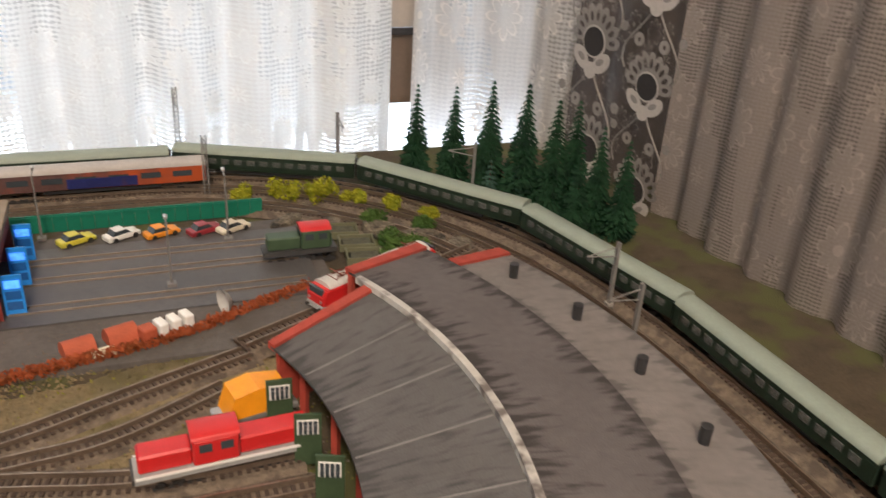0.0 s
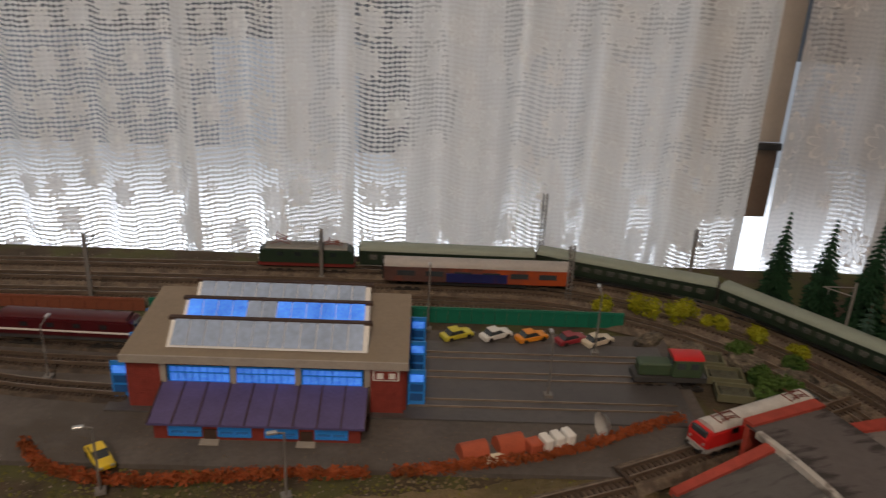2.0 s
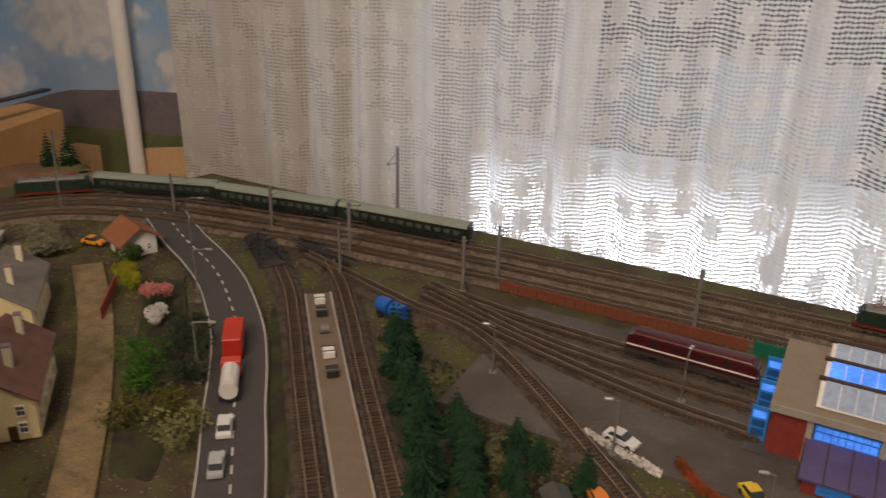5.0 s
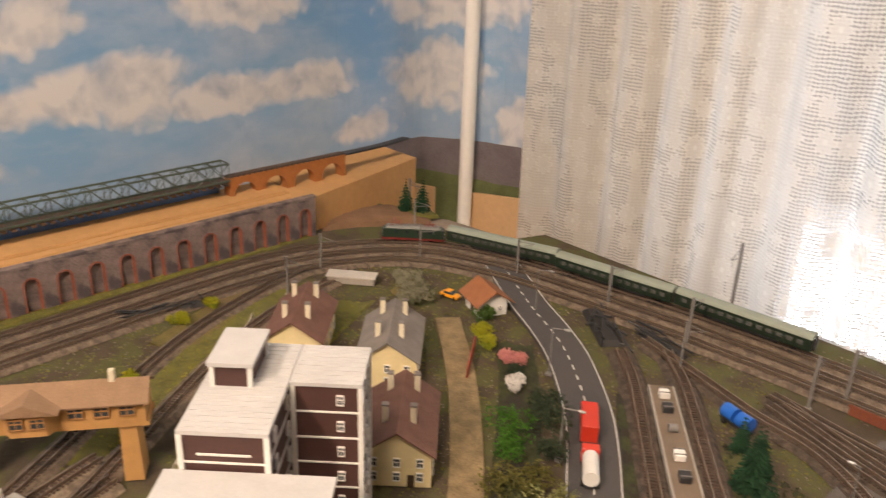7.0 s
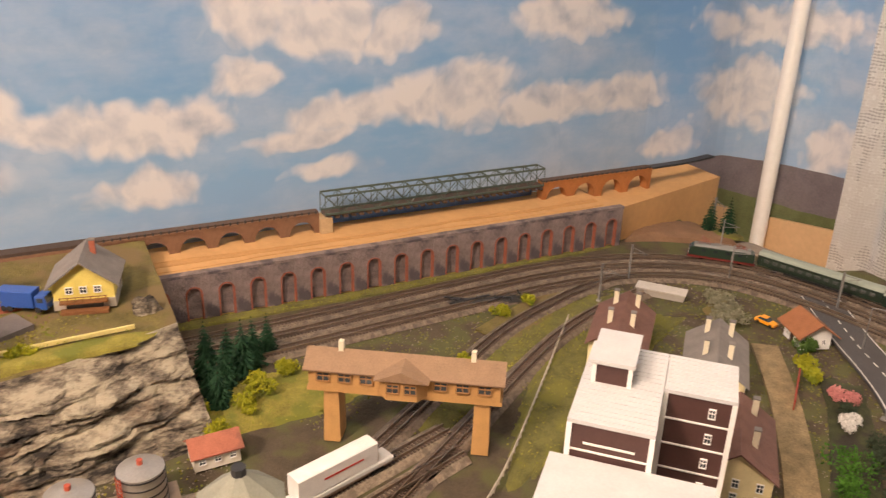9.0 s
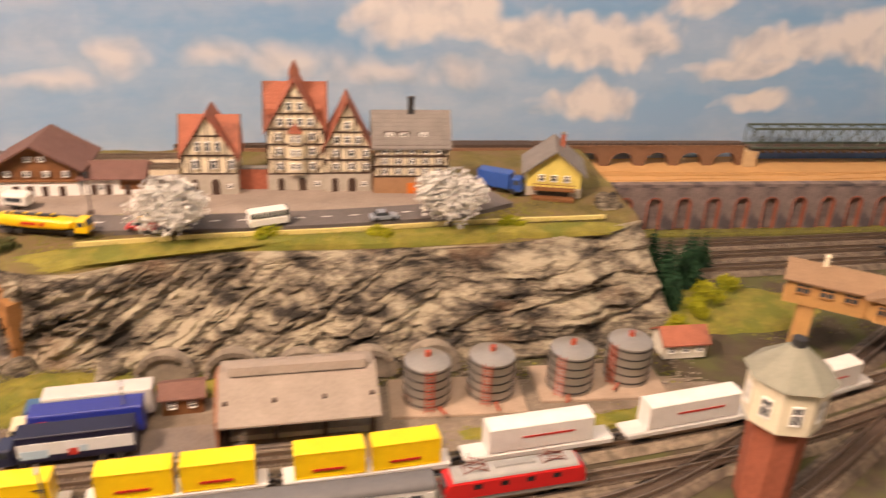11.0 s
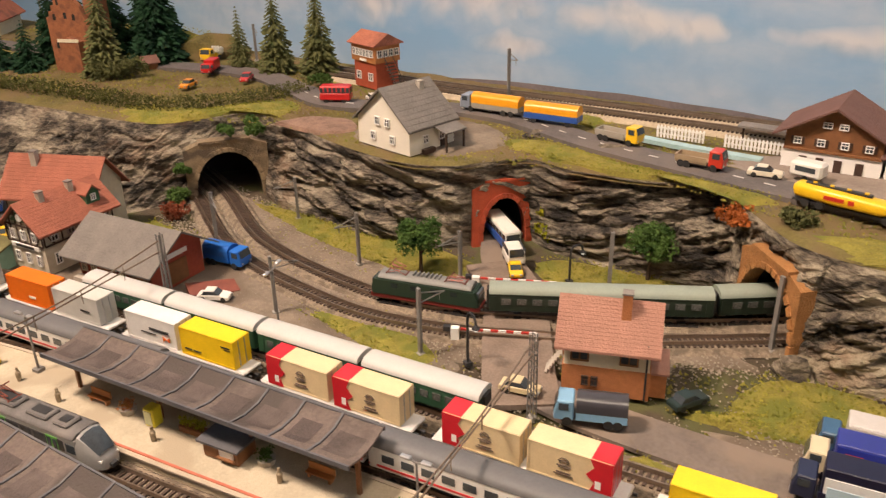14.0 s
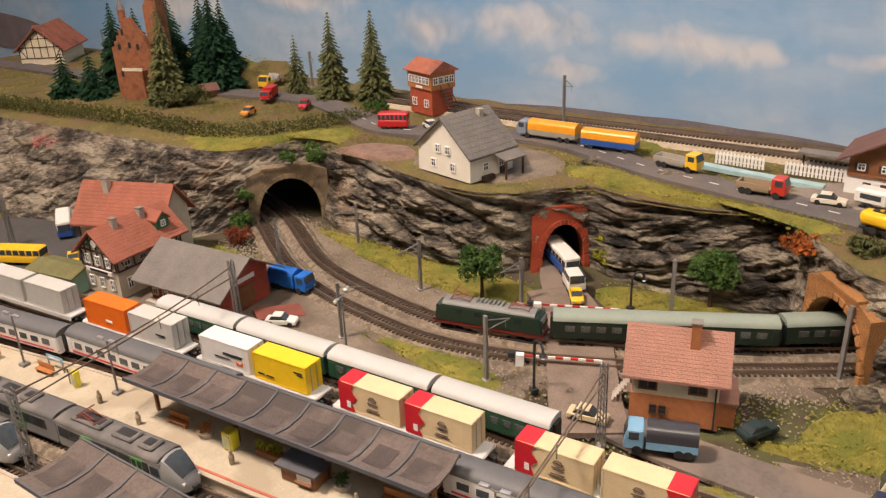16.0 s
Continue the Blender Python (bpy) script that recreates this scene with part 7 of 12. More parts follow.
for i, (s, words, m) in enumerate(((0.02, "white crate on the loading platform", WHITE), (0.045, "dark machine part on the loading platform", DARK), (0.08, "coiled grey load on the loading platform", METAL), (0.12, "white framed crate on the loading platform", WHITE), (0.15, "dark crate on the loading platform", DARK))):
    p, a = along(zed([(-0.545, 0.468), (-0.44, 0.345), (-0.345, 0.235), (-0.30, 0.18)]), s)
    ob = thing("crate", words, "crate", (p.x, p.y, 0.007), a, "goods on the platform")
    if i == 2:
        smooth(part("coil", rod(B(), (0, -0.004, 0.004), (0, 0.004, 0.004), 0.004, 14), m, ob))
    else:
        part("box", rbox(-0.006, 0.006, -0.005, 0.005, 0, 0.007), m, ob)
        for x in (-0.004, 0.004):
            part("strap", box(B(), x - 0.0006, x + 0.0006, -0.0052, 0.0052, 0.001, 0.0073), DARK if m is WHITE else METAL, ob)
for i in range(9):
    u = i / 8
    fir("dark fir in the row beside the loading track", 0.040 + 0.012 * (i % 3), FIR_DARK, (-0.438 + 0.13 * u + (0.008 if i % 2 else -0.004), 0.44 - 0.18 * u, -0.001), 200 + i, "loading track firs", width=0.24)
for i, (x, y) in enumerate(((-0.27, 0.31), (-0.255, 0.29), (-0.24, 0.265), (-0.225, 0.33))):
    fir("small dark fir on the open ground", 0.038, FIR_DARK, (x, y, -0.001), 220 + i, "small firs", width=0.26)
for i, (x, y, h) in enumerate(((-0.306, 0.318, 0.052), (-0.318, 0.335, 0.048), (-0.296, 0.296, 0.05), (-0.284, 0.280, 0.046), (-0.330, 0.345, 0.05), (-0.283, 0.348, 0.04), (-0.262, 0.338, 0.038))):
    fir("dark bushy fir on the ground before the workshop", 0.78 * h, FIR_DARK, (x, y, -0.001), 270 + i, "bushy firs", width=0.36)
house("shed", "low dark grey-green garden shed among the firs", (-0.232, 0.300, -0.001), 40, 0.016, 0.026, 0.009, 0.004, mat("shed_boards", (0.09, 0.095, 0.075), 0.8, var=0.3, scale=90), mat("shed_felt", (0.075, 0.08, 0.07), 0.85, var=0.3, scale=90, bump=0.3, bscale=700), axis="y", over=0.002)
car("orange car parked beside the garden shed", (0.75, 0.22, 0.02), (-0.213, 0.322, -0.001), 130)
BLUE_TANK = vehicle_mat("barrel_blue", (0.02, 0.13, 0.55))
ob = thing("tank_trailer", "bright blue tank trailer beside the firs", "tank trailer", (-0.462, 0.470, 0), -15)
for x in (-0.009, 0.009):
    smooth(part("tank", rod(B(), (x - 0.007, 0, 0.011), (x + 0.007, 0, 0.011), 0.0075, 14), BLUE_TANK, ob))
part("chassis", box(B(), -0.018, 0.018, -0.005, 0.005, 0.003, 0.0045), DARK, ob)
wheels(ob, (-0.011, 0.011), 0.006, r=0.003)
for x, y, a in ((-0.555, 0.52, 30), (-0.43, 0.553, 90)):
    mast("grey catenary mast in the yard throat", (x, y, 0), 0.06, a, arm=0.02)
for x, y, a in ((-1.006, 0.375, 30), (-0.97, 0.30, 30), (-0.95, 0.50, 45), (-0.83, 0.565, 60), (-1.11, 0.62, 0), (-0.70, 0.59, 80), (-1.03, 0.56, 45)):
    mast("grey catenary mast on the curve", (x, y, 0), 0.052, a, arm=0.022)

# ---- arcade wall, viaduct and truss bridge ----
ARCADE = mat("arcade_stone", (0.205, 0.160, 0.150), 0.9, var=0.45, scale=90, bump=0.9, bscale=420, other=(0.085, 0.072, 0.078), amount=0.5)
NICHE = mat("arcade_ring_brick", (0.27, 0.085, 0.05), 0.85, var=0.3, scale=150, bump=0.4, bscale=700)


def arch_outline(w, h, n=10):
    return [(-w / 2, 0), (w / 2, 0)] + [(w / 2 * math.cos(math.pi * i / n), h - w / 2 + w / 2 * math.sin(math.pi * i / n)) for i in range(n + 1)]


ob = thing("arcade_wall", "long weathered stone retaining wall with blind arches", "retaining wall", (-1.119, 0, 0))
part("coping", box(B(), -0.006, 0.0045, -0.303, 0.445, 0.056, 0.0595), ARCADE, ob)
first = None
for i in range(20):
    y = 0.4255 - i * 0.0373
    o = arch_outline(0.0195, 0.043)
    wall = [(-0.01865, -0.004), (-0.01865, 0.056), (0.01865, 0.056), (0.01865, -0.004), (0.00975, -0.004)] + [(u, w) for u, w in o[2:]] + [(-0.00975, -0.004)]
    if first is None:
        first = part("bay", prism(B(), wall, -0.0015, 0.004, axis="x"), ARCADE, ob)
        niche = part("niche", prism(B(), arch_outline(0.0195, 0.043), -0.0035, -0.0012, axis="x"), ARCADE, ob)
        # red brick lining of jambs and arch, a little proud of the stone
        inner = [(u * 0.82, w - 0.0012) for u, w in o[2:]]
        band = [(0.0099, -0.003)] + [(u * 1.015, w + 0.0002) for u, w in o[2:]] + [(-0.0099, -0.003), (-0.0080, -0.003)] + inner[::-1] + [(0.0080, -0.003)]
        ring = part("arch_ring", prism(B(), band, -0.0012, 0.0046, axis="x"), NICHE, ob, "red-brown brick arch ring")
        for piece in (first, niche, ring):
            piece.matrix_basis = pose(0, y, 0)
    else:
        for piece in (first, niche, ring):
            alike(piece, pose(0, y, 0), ob)

VIA = mat("viaduct_brick", (0.36, 0.135, 0.035), 0.8, var=0.2, scale=120, bump=0.4, bscale=700)
VIA_B = mat("viaduct_brown", (0.19, 0.10, 0.055), 0.8, var=0.25, scale=120, bump=0.4, bscale=700)


def viaduct(label, y0, y1, arches, material, x=-1.193):
    ob = thing("viaduct", label, "viaduct", (x, 0, 0), group="viaducts")
    w = (y1 - y0) / arches
    for i in range(arches):
        y = y0 + (i + 0.5) * w
        o = arch_outline(w * 0.72, 0.016)
        out = [(-w / 2, 0.046), (-w / 2, 0.083), (w / 2, 0.083), (w / 2, 0.046), (w * 0.36, 0.046)] + [(u, 0.060 + z) for u, z in o[1:]] + [(-w * 0.36, 0.046)]
        sp = part("arch", prism(B(), out, -0.008, 0.008, axis="x"), material, ob)
        sp.matrix_basis = pose(0, y, 0)
    part("parapet", box(B(), -0.009, 0.009, y0, y1, 0.083, 0.0855), material, ob)
    n = int((y1 - y0) / 0.009)
    post = None
    for i in range(n):
        m = pose(0.0085, y0 + (i + 0.5) * (y1 - y0) / n, 0.0855)
        if post is None:
            post = part("railing_post", boxc(0, 0, 0, 0.0008, 0.002, 0.004), DARK, ob)
            post.matrix_basis = m
        else:
            alike(post, m, ob)
    part("track_deck", box(B(), -0.006, 0.006, y0, y1, 0.0855, 0.0875), SLEEPER, ob)
    return ob


viaduct("orange brick viaduct with four arches", 0.348, 0.55, 4, VIA)
viaduct("brown stone viaduct with arches", -0.27, 0.004, 6, VIA_B)
tagged(part("embankment", prism(B(), [(-1.203, 0.046), (-1.178, 0.046), (-1.182, 0.083), (-1.203, 0.083)], -0.70, -0.272), VIA_B), "low brown stone embankment carrying the branch line", "embankment", kind="structure")
tagged(part("embankment_deck", box(B(), -1.201, -1.184, -0.70, -0.272, 0.0832, 0.0870), SLEEPER), "dark track deck along the branch embankment", "embankment", kind="structure")
ob = thing("bridge_pier", "plain pale bridge pier under the truss", "bridge pier", (-1.19, 0.012, 0))
part("pier", box(B(), -0.012, 0.012, -0.008, 0.008, 0.046, 0.079), mat("pier_tan", (0.5, 0.36, 0.2), 0.85, scale=60), ob)
TRUSS = mat("truss_green", (0.075, 0.105, 0.085), 0.55, metal=0.2, var=0.2, scale=100)
ob = thing("truss_bridge", "grey-green steel truss railway bridge", "truss bridge", (-1.193, 0.012, 0.080))
Lb, n = 0.335, 14
for s in (-1, 1):
    bm = B()
    for z in (0.003, 0.028):
        box(bm, s * 0.0105 - 0.001, s * 0.0105 + 0.001, 0, Lb, z - 0.0012, z + 0.0012)
    part("chord", bm, TRUSS, ob)
    for i in range(n + 1):
        y = Lb * i / n
        part("upright", rod(B(), (s * 0.0105, y, 0.003), (s * 0.0105, y, 0.028), 0.0007, 4), TRUSS, ob)
        if i < n:
            part("diagonal", rod(B(), (s * 0.0105, y, 0.003 if i % 2 else 0.028), (s * 0.0105, y + Lb / n, 0.028 if i % 2 else 0.003), 0.0007, 4), TRUSS, ob)
            part("diagonal", rod(B(), (s * 0.0105, y, 0.028 if i % 2 else 0.003), (s * 0.0105, y + Lb / n, 0.003 if i % 2 else 0.028), 0.0005, 4), TRUSS, ob)
for i in range(n + 1):
    y = Lb * i / n
    part("top_brace", box(B(), -0.0105, 0.0105, y - 0.0006, y + 0.0006, 0.0275, 0.0288), TRUSS, ob)
part("deck", box(B(), -0.0095, 0.0095, 0, Lb, -0.0006, 0.0022), SLEEPER, ob)
end = None
for i in range(30):
    m = pose(0, Lb * (i + 0.5) / 30, -0.0022)
    if end is None:
        end = part("sleeper", box(B(), -0.0125, 0.0125, -0.0028, 0.0028, -0.0012, 0.0014), SLEEPER, ob)
        end.matrix_basis = m
    else:
        alike(end, m, ob)
tagged(part("river_board", box(B(), -1.214, -1.211, 0.004, 0.345, 0.045, 0.0715), mat("blue_board", (0.09, 0.20, 0.44), 0.6, var=0.3, scale=50)), "blue painted strip of water under the truss bridge", "backdrop", kind="structure")
# whitish lower edge of the sky, set as a strip above the water
tagged(part("river_bank", box(B(), -1.214, -1.211, 0.004, 0.345, 0.0716, 0.0765), mat("pale_bank", (0.46, 0.46, 0.44), 0.7, var=0.15, scale=50)), "pale far bank over the painted water", "backdrop", kind="structure")
ob = thing("bridge_deck", "dark single track deck running to the corner", "bridge deck", (0, 0, 0))
part("girder", sweep(B(), resample([Vector((-1.193, 0.55, 0.083)), Vector((-1.20, 0.63, 0.0815)), Vector((-1.225, 0.72, 0.077))], 0.02), [(-0.007, 0), (-0.007, 0.003), (0.007, 0.003), (0.007, 0)], closed=True), DARK, ob)

# ---- bridge signal box over the yard tracks ----
TAN_WALL = mat("signal_tan", (0.50, 0.28, 0.10), 0.75, var=0.15, scale=100)
TAN_TRIM = mat("signal_trim", (0.33, 0.17, 0.06), 0.7, scale=90)
TAN_ROOF = mat("signal_roof", (0.27, 0.17, 0.10), 0.8, var=0.2, scale=80, bump=0.4, bscale=600)
ob = thing("bridge_signal_box", "tan signal box on two legs spanning the tracks", "signal box", (-0.803, -0.042, 0.0), 57)
ob.matrix_basis = pose(-0.803, -0.042, 0.0, 0, 0, 57) @ Matrix.Diagonal((0.97, 1.2, 1.1, 1))
for x in (-0.068, 0.072):
    part("leg", box(B(), x - 0.008, x + 0.008, -0.010, 0.010, 0, 0.052, 0.001), TAN_WALL, ob)
part("deck", box(B(), -0.09, 0.09, -0.012, 0.012, 0.050, 0.0535), TAN_WALL, ob)
part("cabin", box(B(), -0.088, 0.088, -0.0125, 0.0125, 0.0535, 0.072), TAN_WALL, ob)
part("bay", prism(B(), [(-0.022, -0.0125), (-0.014, -0.021), (0.014, -0.021), (0.022, -0.0125)], 0.0535, 0.072, axis="z"), TAN_WALL, ob)
for k in (-1, 1):
    for i in range(3):
        x = k * (0.034 + i * 0.020)
        window(ob, x, -0.0129, 0.060, 0.013, 0.0095, 0, frame=TAN_TRIM)
for x in (-0.008, 0.008):
    window(ob, x, -0.0214, 0.060, 0.012, 0.0095, 0, frame=TAN_TRIM)
bm = gable_roof(0.178, 0.026, 0.0725, 0.0095, 0.003, 0.0014, "x")
part("roof", bm, TAN_ROOF, ob)
part("bay_roof", prism(B(), [(-0.025, 0.0722), (0, 0.0815), (0.025, 0.0722)], -0.0245, 0.0, axis="y"), TAN_ROOF, ob)
for x in (-0.06, 0.062):
    part("chimney", boxc(x, 0, 0.078, 0.0045, 0.0045, 0.013), CREAM, ob)
for i, (x, y) in enumerate(((-1.01, -0.115), (-0.992, -0.135), (-0.975, -0.15), (-1.0, -0.16), (-0.96, -0.172), (-0.985, -0.185), (-0.945, -0.19), (-0.925, -0.185))):
    fir("dark fir beside the rock end", 0.050 + 0.008 * (i % 3), FIR_DARK, (x, y, -0.001), 240 + i, "firs by the rock end", width=0.24)
for i, (x, y, s) in enumerate(((-0.93, -0.145, 1.2), (-0.905, -0.165, 1.1), (-0.87, -0.195, 1.0), (-0.95, -0.11, 1.0), (-0.985, 0.165, 0.8), (-0.995, 0.21, 0.7), (-0.90, 0.07, 0.7), (-0.915, -0.21, 1.0))):
    bush("bright yellow-green bush on the yard slope", 0.018 * s, 0.015 * s, YELLOW_LEAF, (x, y, 0), 260 + i, "yellow bushes")
for i, pts in enumerate(([(-1.03, 0.31), (-0.99, 0.20), (-0.955, 0.12)], [(-0.97, 0.22), (-0.93, 0.14)])):
    strip("grass_patch", pts, 0.02, 0.0008, GRASS, "olive grass strip between the yard tracks")
PALE_RAIL = mat("pale_fence", (0.5, 0.45, 0.36), 0.7, scale=100)
ob = thing("fence", "pale low fence along the yard edge", "fence", (0, 0, 0))
line = resample(zed([(-0.942, 0.234), (-0.83, 0.125), (-0.722, 0.017), (-0.66, -0.06)]), 0.012)
for p in line:
    part("post", boxc(p.x, p.y, 0, 0.001, 0.001, 0.008), PALE_RAIL, ob)
for z in (0.0035, 0.007):
    part("rail", sweep(B(), line, [(-0.0004, z), (-0.0004, z + 0.0009), (0.0004, z + 0.0009), (0.0004, z)], closed=True), PALE_RAIL, ob)

# octagonal water tower in front of the yard
ob = thing("water_tower", "octagonal cream tower with a grey-green roof and brick foot", "tower", (-0.652, -0.225, 0.0), 10)
ob.matrix_basis = pose(-0.658, -0.222, 0.0, 0, 0, 10) @ Matrix.Diagonal((0.84, 0.84, 1.35, 1))
smooth(part("shaft", rod(B(), (0, 0, 0), (0, 0, 0.052), 0.022, 8, 0.024), BRICK, ob), 30)
smooth(part("head", rod(B(), (0, 0, 0.052), (0, 0, 0.077), 0.031, 8), CREAM, ob), 30)
part("roof", rod(B(), (0, 0, 0.077), (0, 0, 0.092), 0.036, 8, 0.006), mat("copper_green", (0.24, 0.24, 0.19), 0.8, scale=60), ob)
part("cap", rod(B(), (0, 0, 0.092), (0, 0, 0.096), 0.006, 8), DARK, ob)
for k in range(8):
    a = radians(22.5 + 45 * k)
    w = window(ob, 0.0288 * math.cos(a), 0.0288 * math.sin(a), 0.058, 0.009, 0.011, 0)
    w.matrix_basis = pose(0.0289 * math.cos(a), 0.0289 * math.sin(a), 0.058, 0, 0, math.degrees(a) + 90)

# ---- loose ground cover of the north and north-west ----
FLOCK_N = mat("olive_grass_flock", (0.16, 0.15, 0.038), 0.95, var=0.45, scale=70, bump=1.0, bscale=1400, other=(0.20, 0.19, 0.035), amount=0.4)
DIRT_N = mat("brown_dirt", (0.15, 0.115, 0.08), 0.95, var=0.35, scale=50, bump=0.9, bscale=1100, other=(0.22, 0.17, 0.12), amount=0.4)
SPECKS = mat("ballast_grit", (0.30, 0.25, 0.2), 0.95, var=0.5, scale=300)


def scatter(label, outline, count, size, material, z, seed):
    """Loose grit and flock inside a polygon, as one heap of little tetrahedra."""
    rnd = random.Random(seed)
    xs, ys = [p[0] for p in outline], [p[1] for p in outline]
    verts, faces, made = [], [], 0
    while made < count:
        x, y = rnd.uniform(min(xs), max(xs)), rnd.uniform(min(ys), max(ys))
        inside, j = False, len(outline) - 1
        for i in range(len(outline)):
            (xi, yi), (xj, yj) = outline[i], outline[j]
            if (yi > y) != (yj > y) and x < (xj - xi) * (y - yi) / (yj - yi) + xi:
                inside = not inside
            j = i
        if not inside or noise.noise((x * 18, y * 18, seed)) < rnd.uniform(-0.5, 0.25):
            made += 0.2
            continue
        s = size * rnd.uniform(0.4, 1.2)
        k, a = len(verts), rnd.uniform(0, 6.3)
        for t in (0, 2.1, 4.2):
            verts.append((x + s * math.cos(a + t), y + s * math.sin(a + t), z - 0.0003))
        verts.append((x + rnd.uniform(-0.3, 0.3) * s, y + rnd.uniform(-0.3, 0.3) * s, z + s * rnd.uniform(0.5, 1.0)))
        faces += [(k, k + 1, k + 3), (k + 1, k + 2, k + 3), (k + 2, k, k + 3)]
        made += 1
    me = bpy.data.meshes.new("ground_scatter")
    me.from_pydata(verts, [], faces)
    me.materials.append(material)
    tagged(new("ground_scatter", me), label, "scatter", kind="stuff")


OPEN_NW = [(-1.06, -0.12), (-1.06, 0.35), (-0.95, 0.5), (-0.75, 0.56), (-0.5, 0.58), (-0.2, 0.4), (-0.05, 0.3), (-0.05, 0.14), (-0.9, 0.14), (-0.85, -0.12)]
scatter("olive grass flock strewn over the open ground", OPEN_NW, 9000, 0.0022, FLOCK_N, -0.002, 51)
scatter("pale grit strewn over the open ground", OPEN_NW, 5000, 0.0012, SPECKS, -0.002, 52)
scatter("brown grit along the main line by the window", [(-1.08, 0.2), (-1.0, 0.58), (-0.5, 0.69), (0.2, 0.70), (0.5, 0.5), (0.52, 0.0), (0.42, 0.0), (0.4, 0.45), (0.2, 0.58), (-0.5, 0.57), (-0.9, 0.5), (-1.0, 0.2)], 6000, 0.0011, SPECKS, -0.0015, 53)
scatter("olive flock between roundhouse and yard", [(-0.36, 0.16), (-0.36, 0.42), (0.2, 0.36), (0.28, 0.3), (0.2, 0.16)], 5000, 0.0020, FLOCK_N, -0.002, 54)
scatter("pale grit on the depot ground", [(-0.40, 0.16), (-0.36, 0.42), (0.26, 0.40), (0.28, 0.3), (0.2, 0.16)], 4000, 0.0012, SPECKS, -0.002, 55)
scatter("grit strewn over the shed yard", [(-0.36, 0.375), (-0.36, 0.42), (0.26, 0.42), (0.27, 0.375)], 1500, 0.0009, DIRT_N, 0.0015, 56)
# heap of scrap beside the road
def scrap_heap(label, place, turn, long, wide, bars, seed):
    ob = thing("scrap_heap", label, "scrap heap", place, turn, "scrap heaps")
    rnd = random.Random(seed)
    for i in range(bars):
        c = Vector((rnd.uniform(-long, long), rnd.uniform(-wide, wide), rnd.uniform(0.001, 0.009)))
        d = Vector((rnd.uniform(-0.02, 0.02), rnd.uniform(-0.008, 0.008), rnd.uniform(-0.004, 0.005)))
        part("iron_bar", rod(B(), c - d, c + d, rnd.uniform(0.0006, 0.0016), 5), DARK, ob)
    part("mound", box(B(), -long, long, -wide, wide, -0.001, 0.0045, 0.006), BOGIE, ob)


scrap_heap("tangled heap of black scrap iron beside the road", (-0.668, 0.535, 0.0), -38, 0.045, 0.014, 30, 12)
scrap_heap("low row of black scrap iron between the yard tracks", (-0.60, 0.553, 0.001), -15, 0.035, 0.009, 18, 13)
scrap_heap("low row of black scrap iron along the arcade tracks", (-1.022, 0.165, 0.002), 78, 0.045, 0.008, 18, 14)

# ---- the west: rock openings ----
STONE = mat("portal_stone", (0.27, 0.20, 0.12), 0.85, var=0.35, scale=110, bump=0.7, bscale=700, other=(0.12, 0.09, 0.06), amount=0.4, each=0.15)
RED_STONE = mat("red_sandstone", (0.42, 0.075, 0.03), 0.8, var=0.25, scale=110, bump=0.5, bscale=700, each=0.15)
OCHRE = mat("orange_stone", (0.36, 0.17, 0.055), 0.8, var=0.3, scale=100, bump=0.6, bscale=700, each=0.15)
# near-black of the tunnel linings and the castle's window plates
NEAR_BLACK = mat("tunnel_soot", (0.02, 0.018, 0.016), 0.95, var=0.3, scale=60)
ROUGH_GREY = mat("ashlar_grey", (0.24, 0.2, 0.155), 0.9, var=0.35, scale=120, bump=0.6, bscale=600, each=0.2)


def portal(name, label, key, material, height, margin=0.009, lining=NEAR_BLACK, proud=0.004, depth=0.09):
    a, b, crown = OPENINGS[key]
    a, b = Vector(a), Vector(b)
    mid, d = (a + b) / 2, (b - a)
    half = d.length / 2
    turn = math.degrees(math.atan2(d.y, d.x)) + 180
    ob = thing(name, label, "tunnel portal", (mid.x, mid.y, 0), turn)
    # local: x along the wall, -y to the outside when the wall runs the right way
    n = 18
    arch = [(half * math.cos(math.pi * i / n), crown * math.sin(math.pi * i / n) ** (2 / 2.6)) for i in range(n + 1)]
    lo = proud - 0.012
    w = half + margin
    wall = [(-w, -0.002), (-w, height - 0.006), (-w * 0.6, height), (w * 0.6, height), (w, height - 0.006), (w, -0.002), (half, -0.002)] + arch + [(-half, -0.002)]
    sgn = 1
    part("facing_wall", prism(B(), wall, sgn * proud, sgn * lo), material, ob)
    part("coping", prism(B(), [(-w * 0.62, height), (w * 0.62, height), (w * 0.62, height + 0.0022), (-w * 0.62, height + 0.0022)], sgn * (proud + 0.0015), sgn * lo), material, ob)
    stones = 17
    for i in range(stones):
        t0, t1 = math.pi * i / stones + 0.02, math.pi * (i + 1) / stones - 0.02
        q = [((half + e) * math.cos(t), (crown + e) * max(0.0, math.sin(t)) ** (2 / 2.6)) for e, t in ((0.0, t0), (0.0045, t0), (0.0045, t1), (0.0, t1))]
        part("arch_stone", prism(B(), q, sgn * (proud + 0.0014), sgn * (proud - 0.002)), material, ob)
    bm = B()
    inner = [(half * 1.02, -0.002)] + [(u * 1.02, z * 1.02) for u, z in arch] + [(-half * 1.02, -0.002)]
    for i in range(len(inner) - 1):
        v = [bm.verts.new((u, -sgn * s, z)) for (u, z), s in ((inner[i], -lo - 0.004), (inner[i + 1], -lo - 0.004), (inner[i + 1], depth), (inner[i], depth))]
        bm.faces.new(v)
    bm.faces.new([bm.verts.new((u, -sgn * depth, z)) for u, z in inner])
    part("lining", bm, lining, ob, "near-black tunnel lining")
    return ob


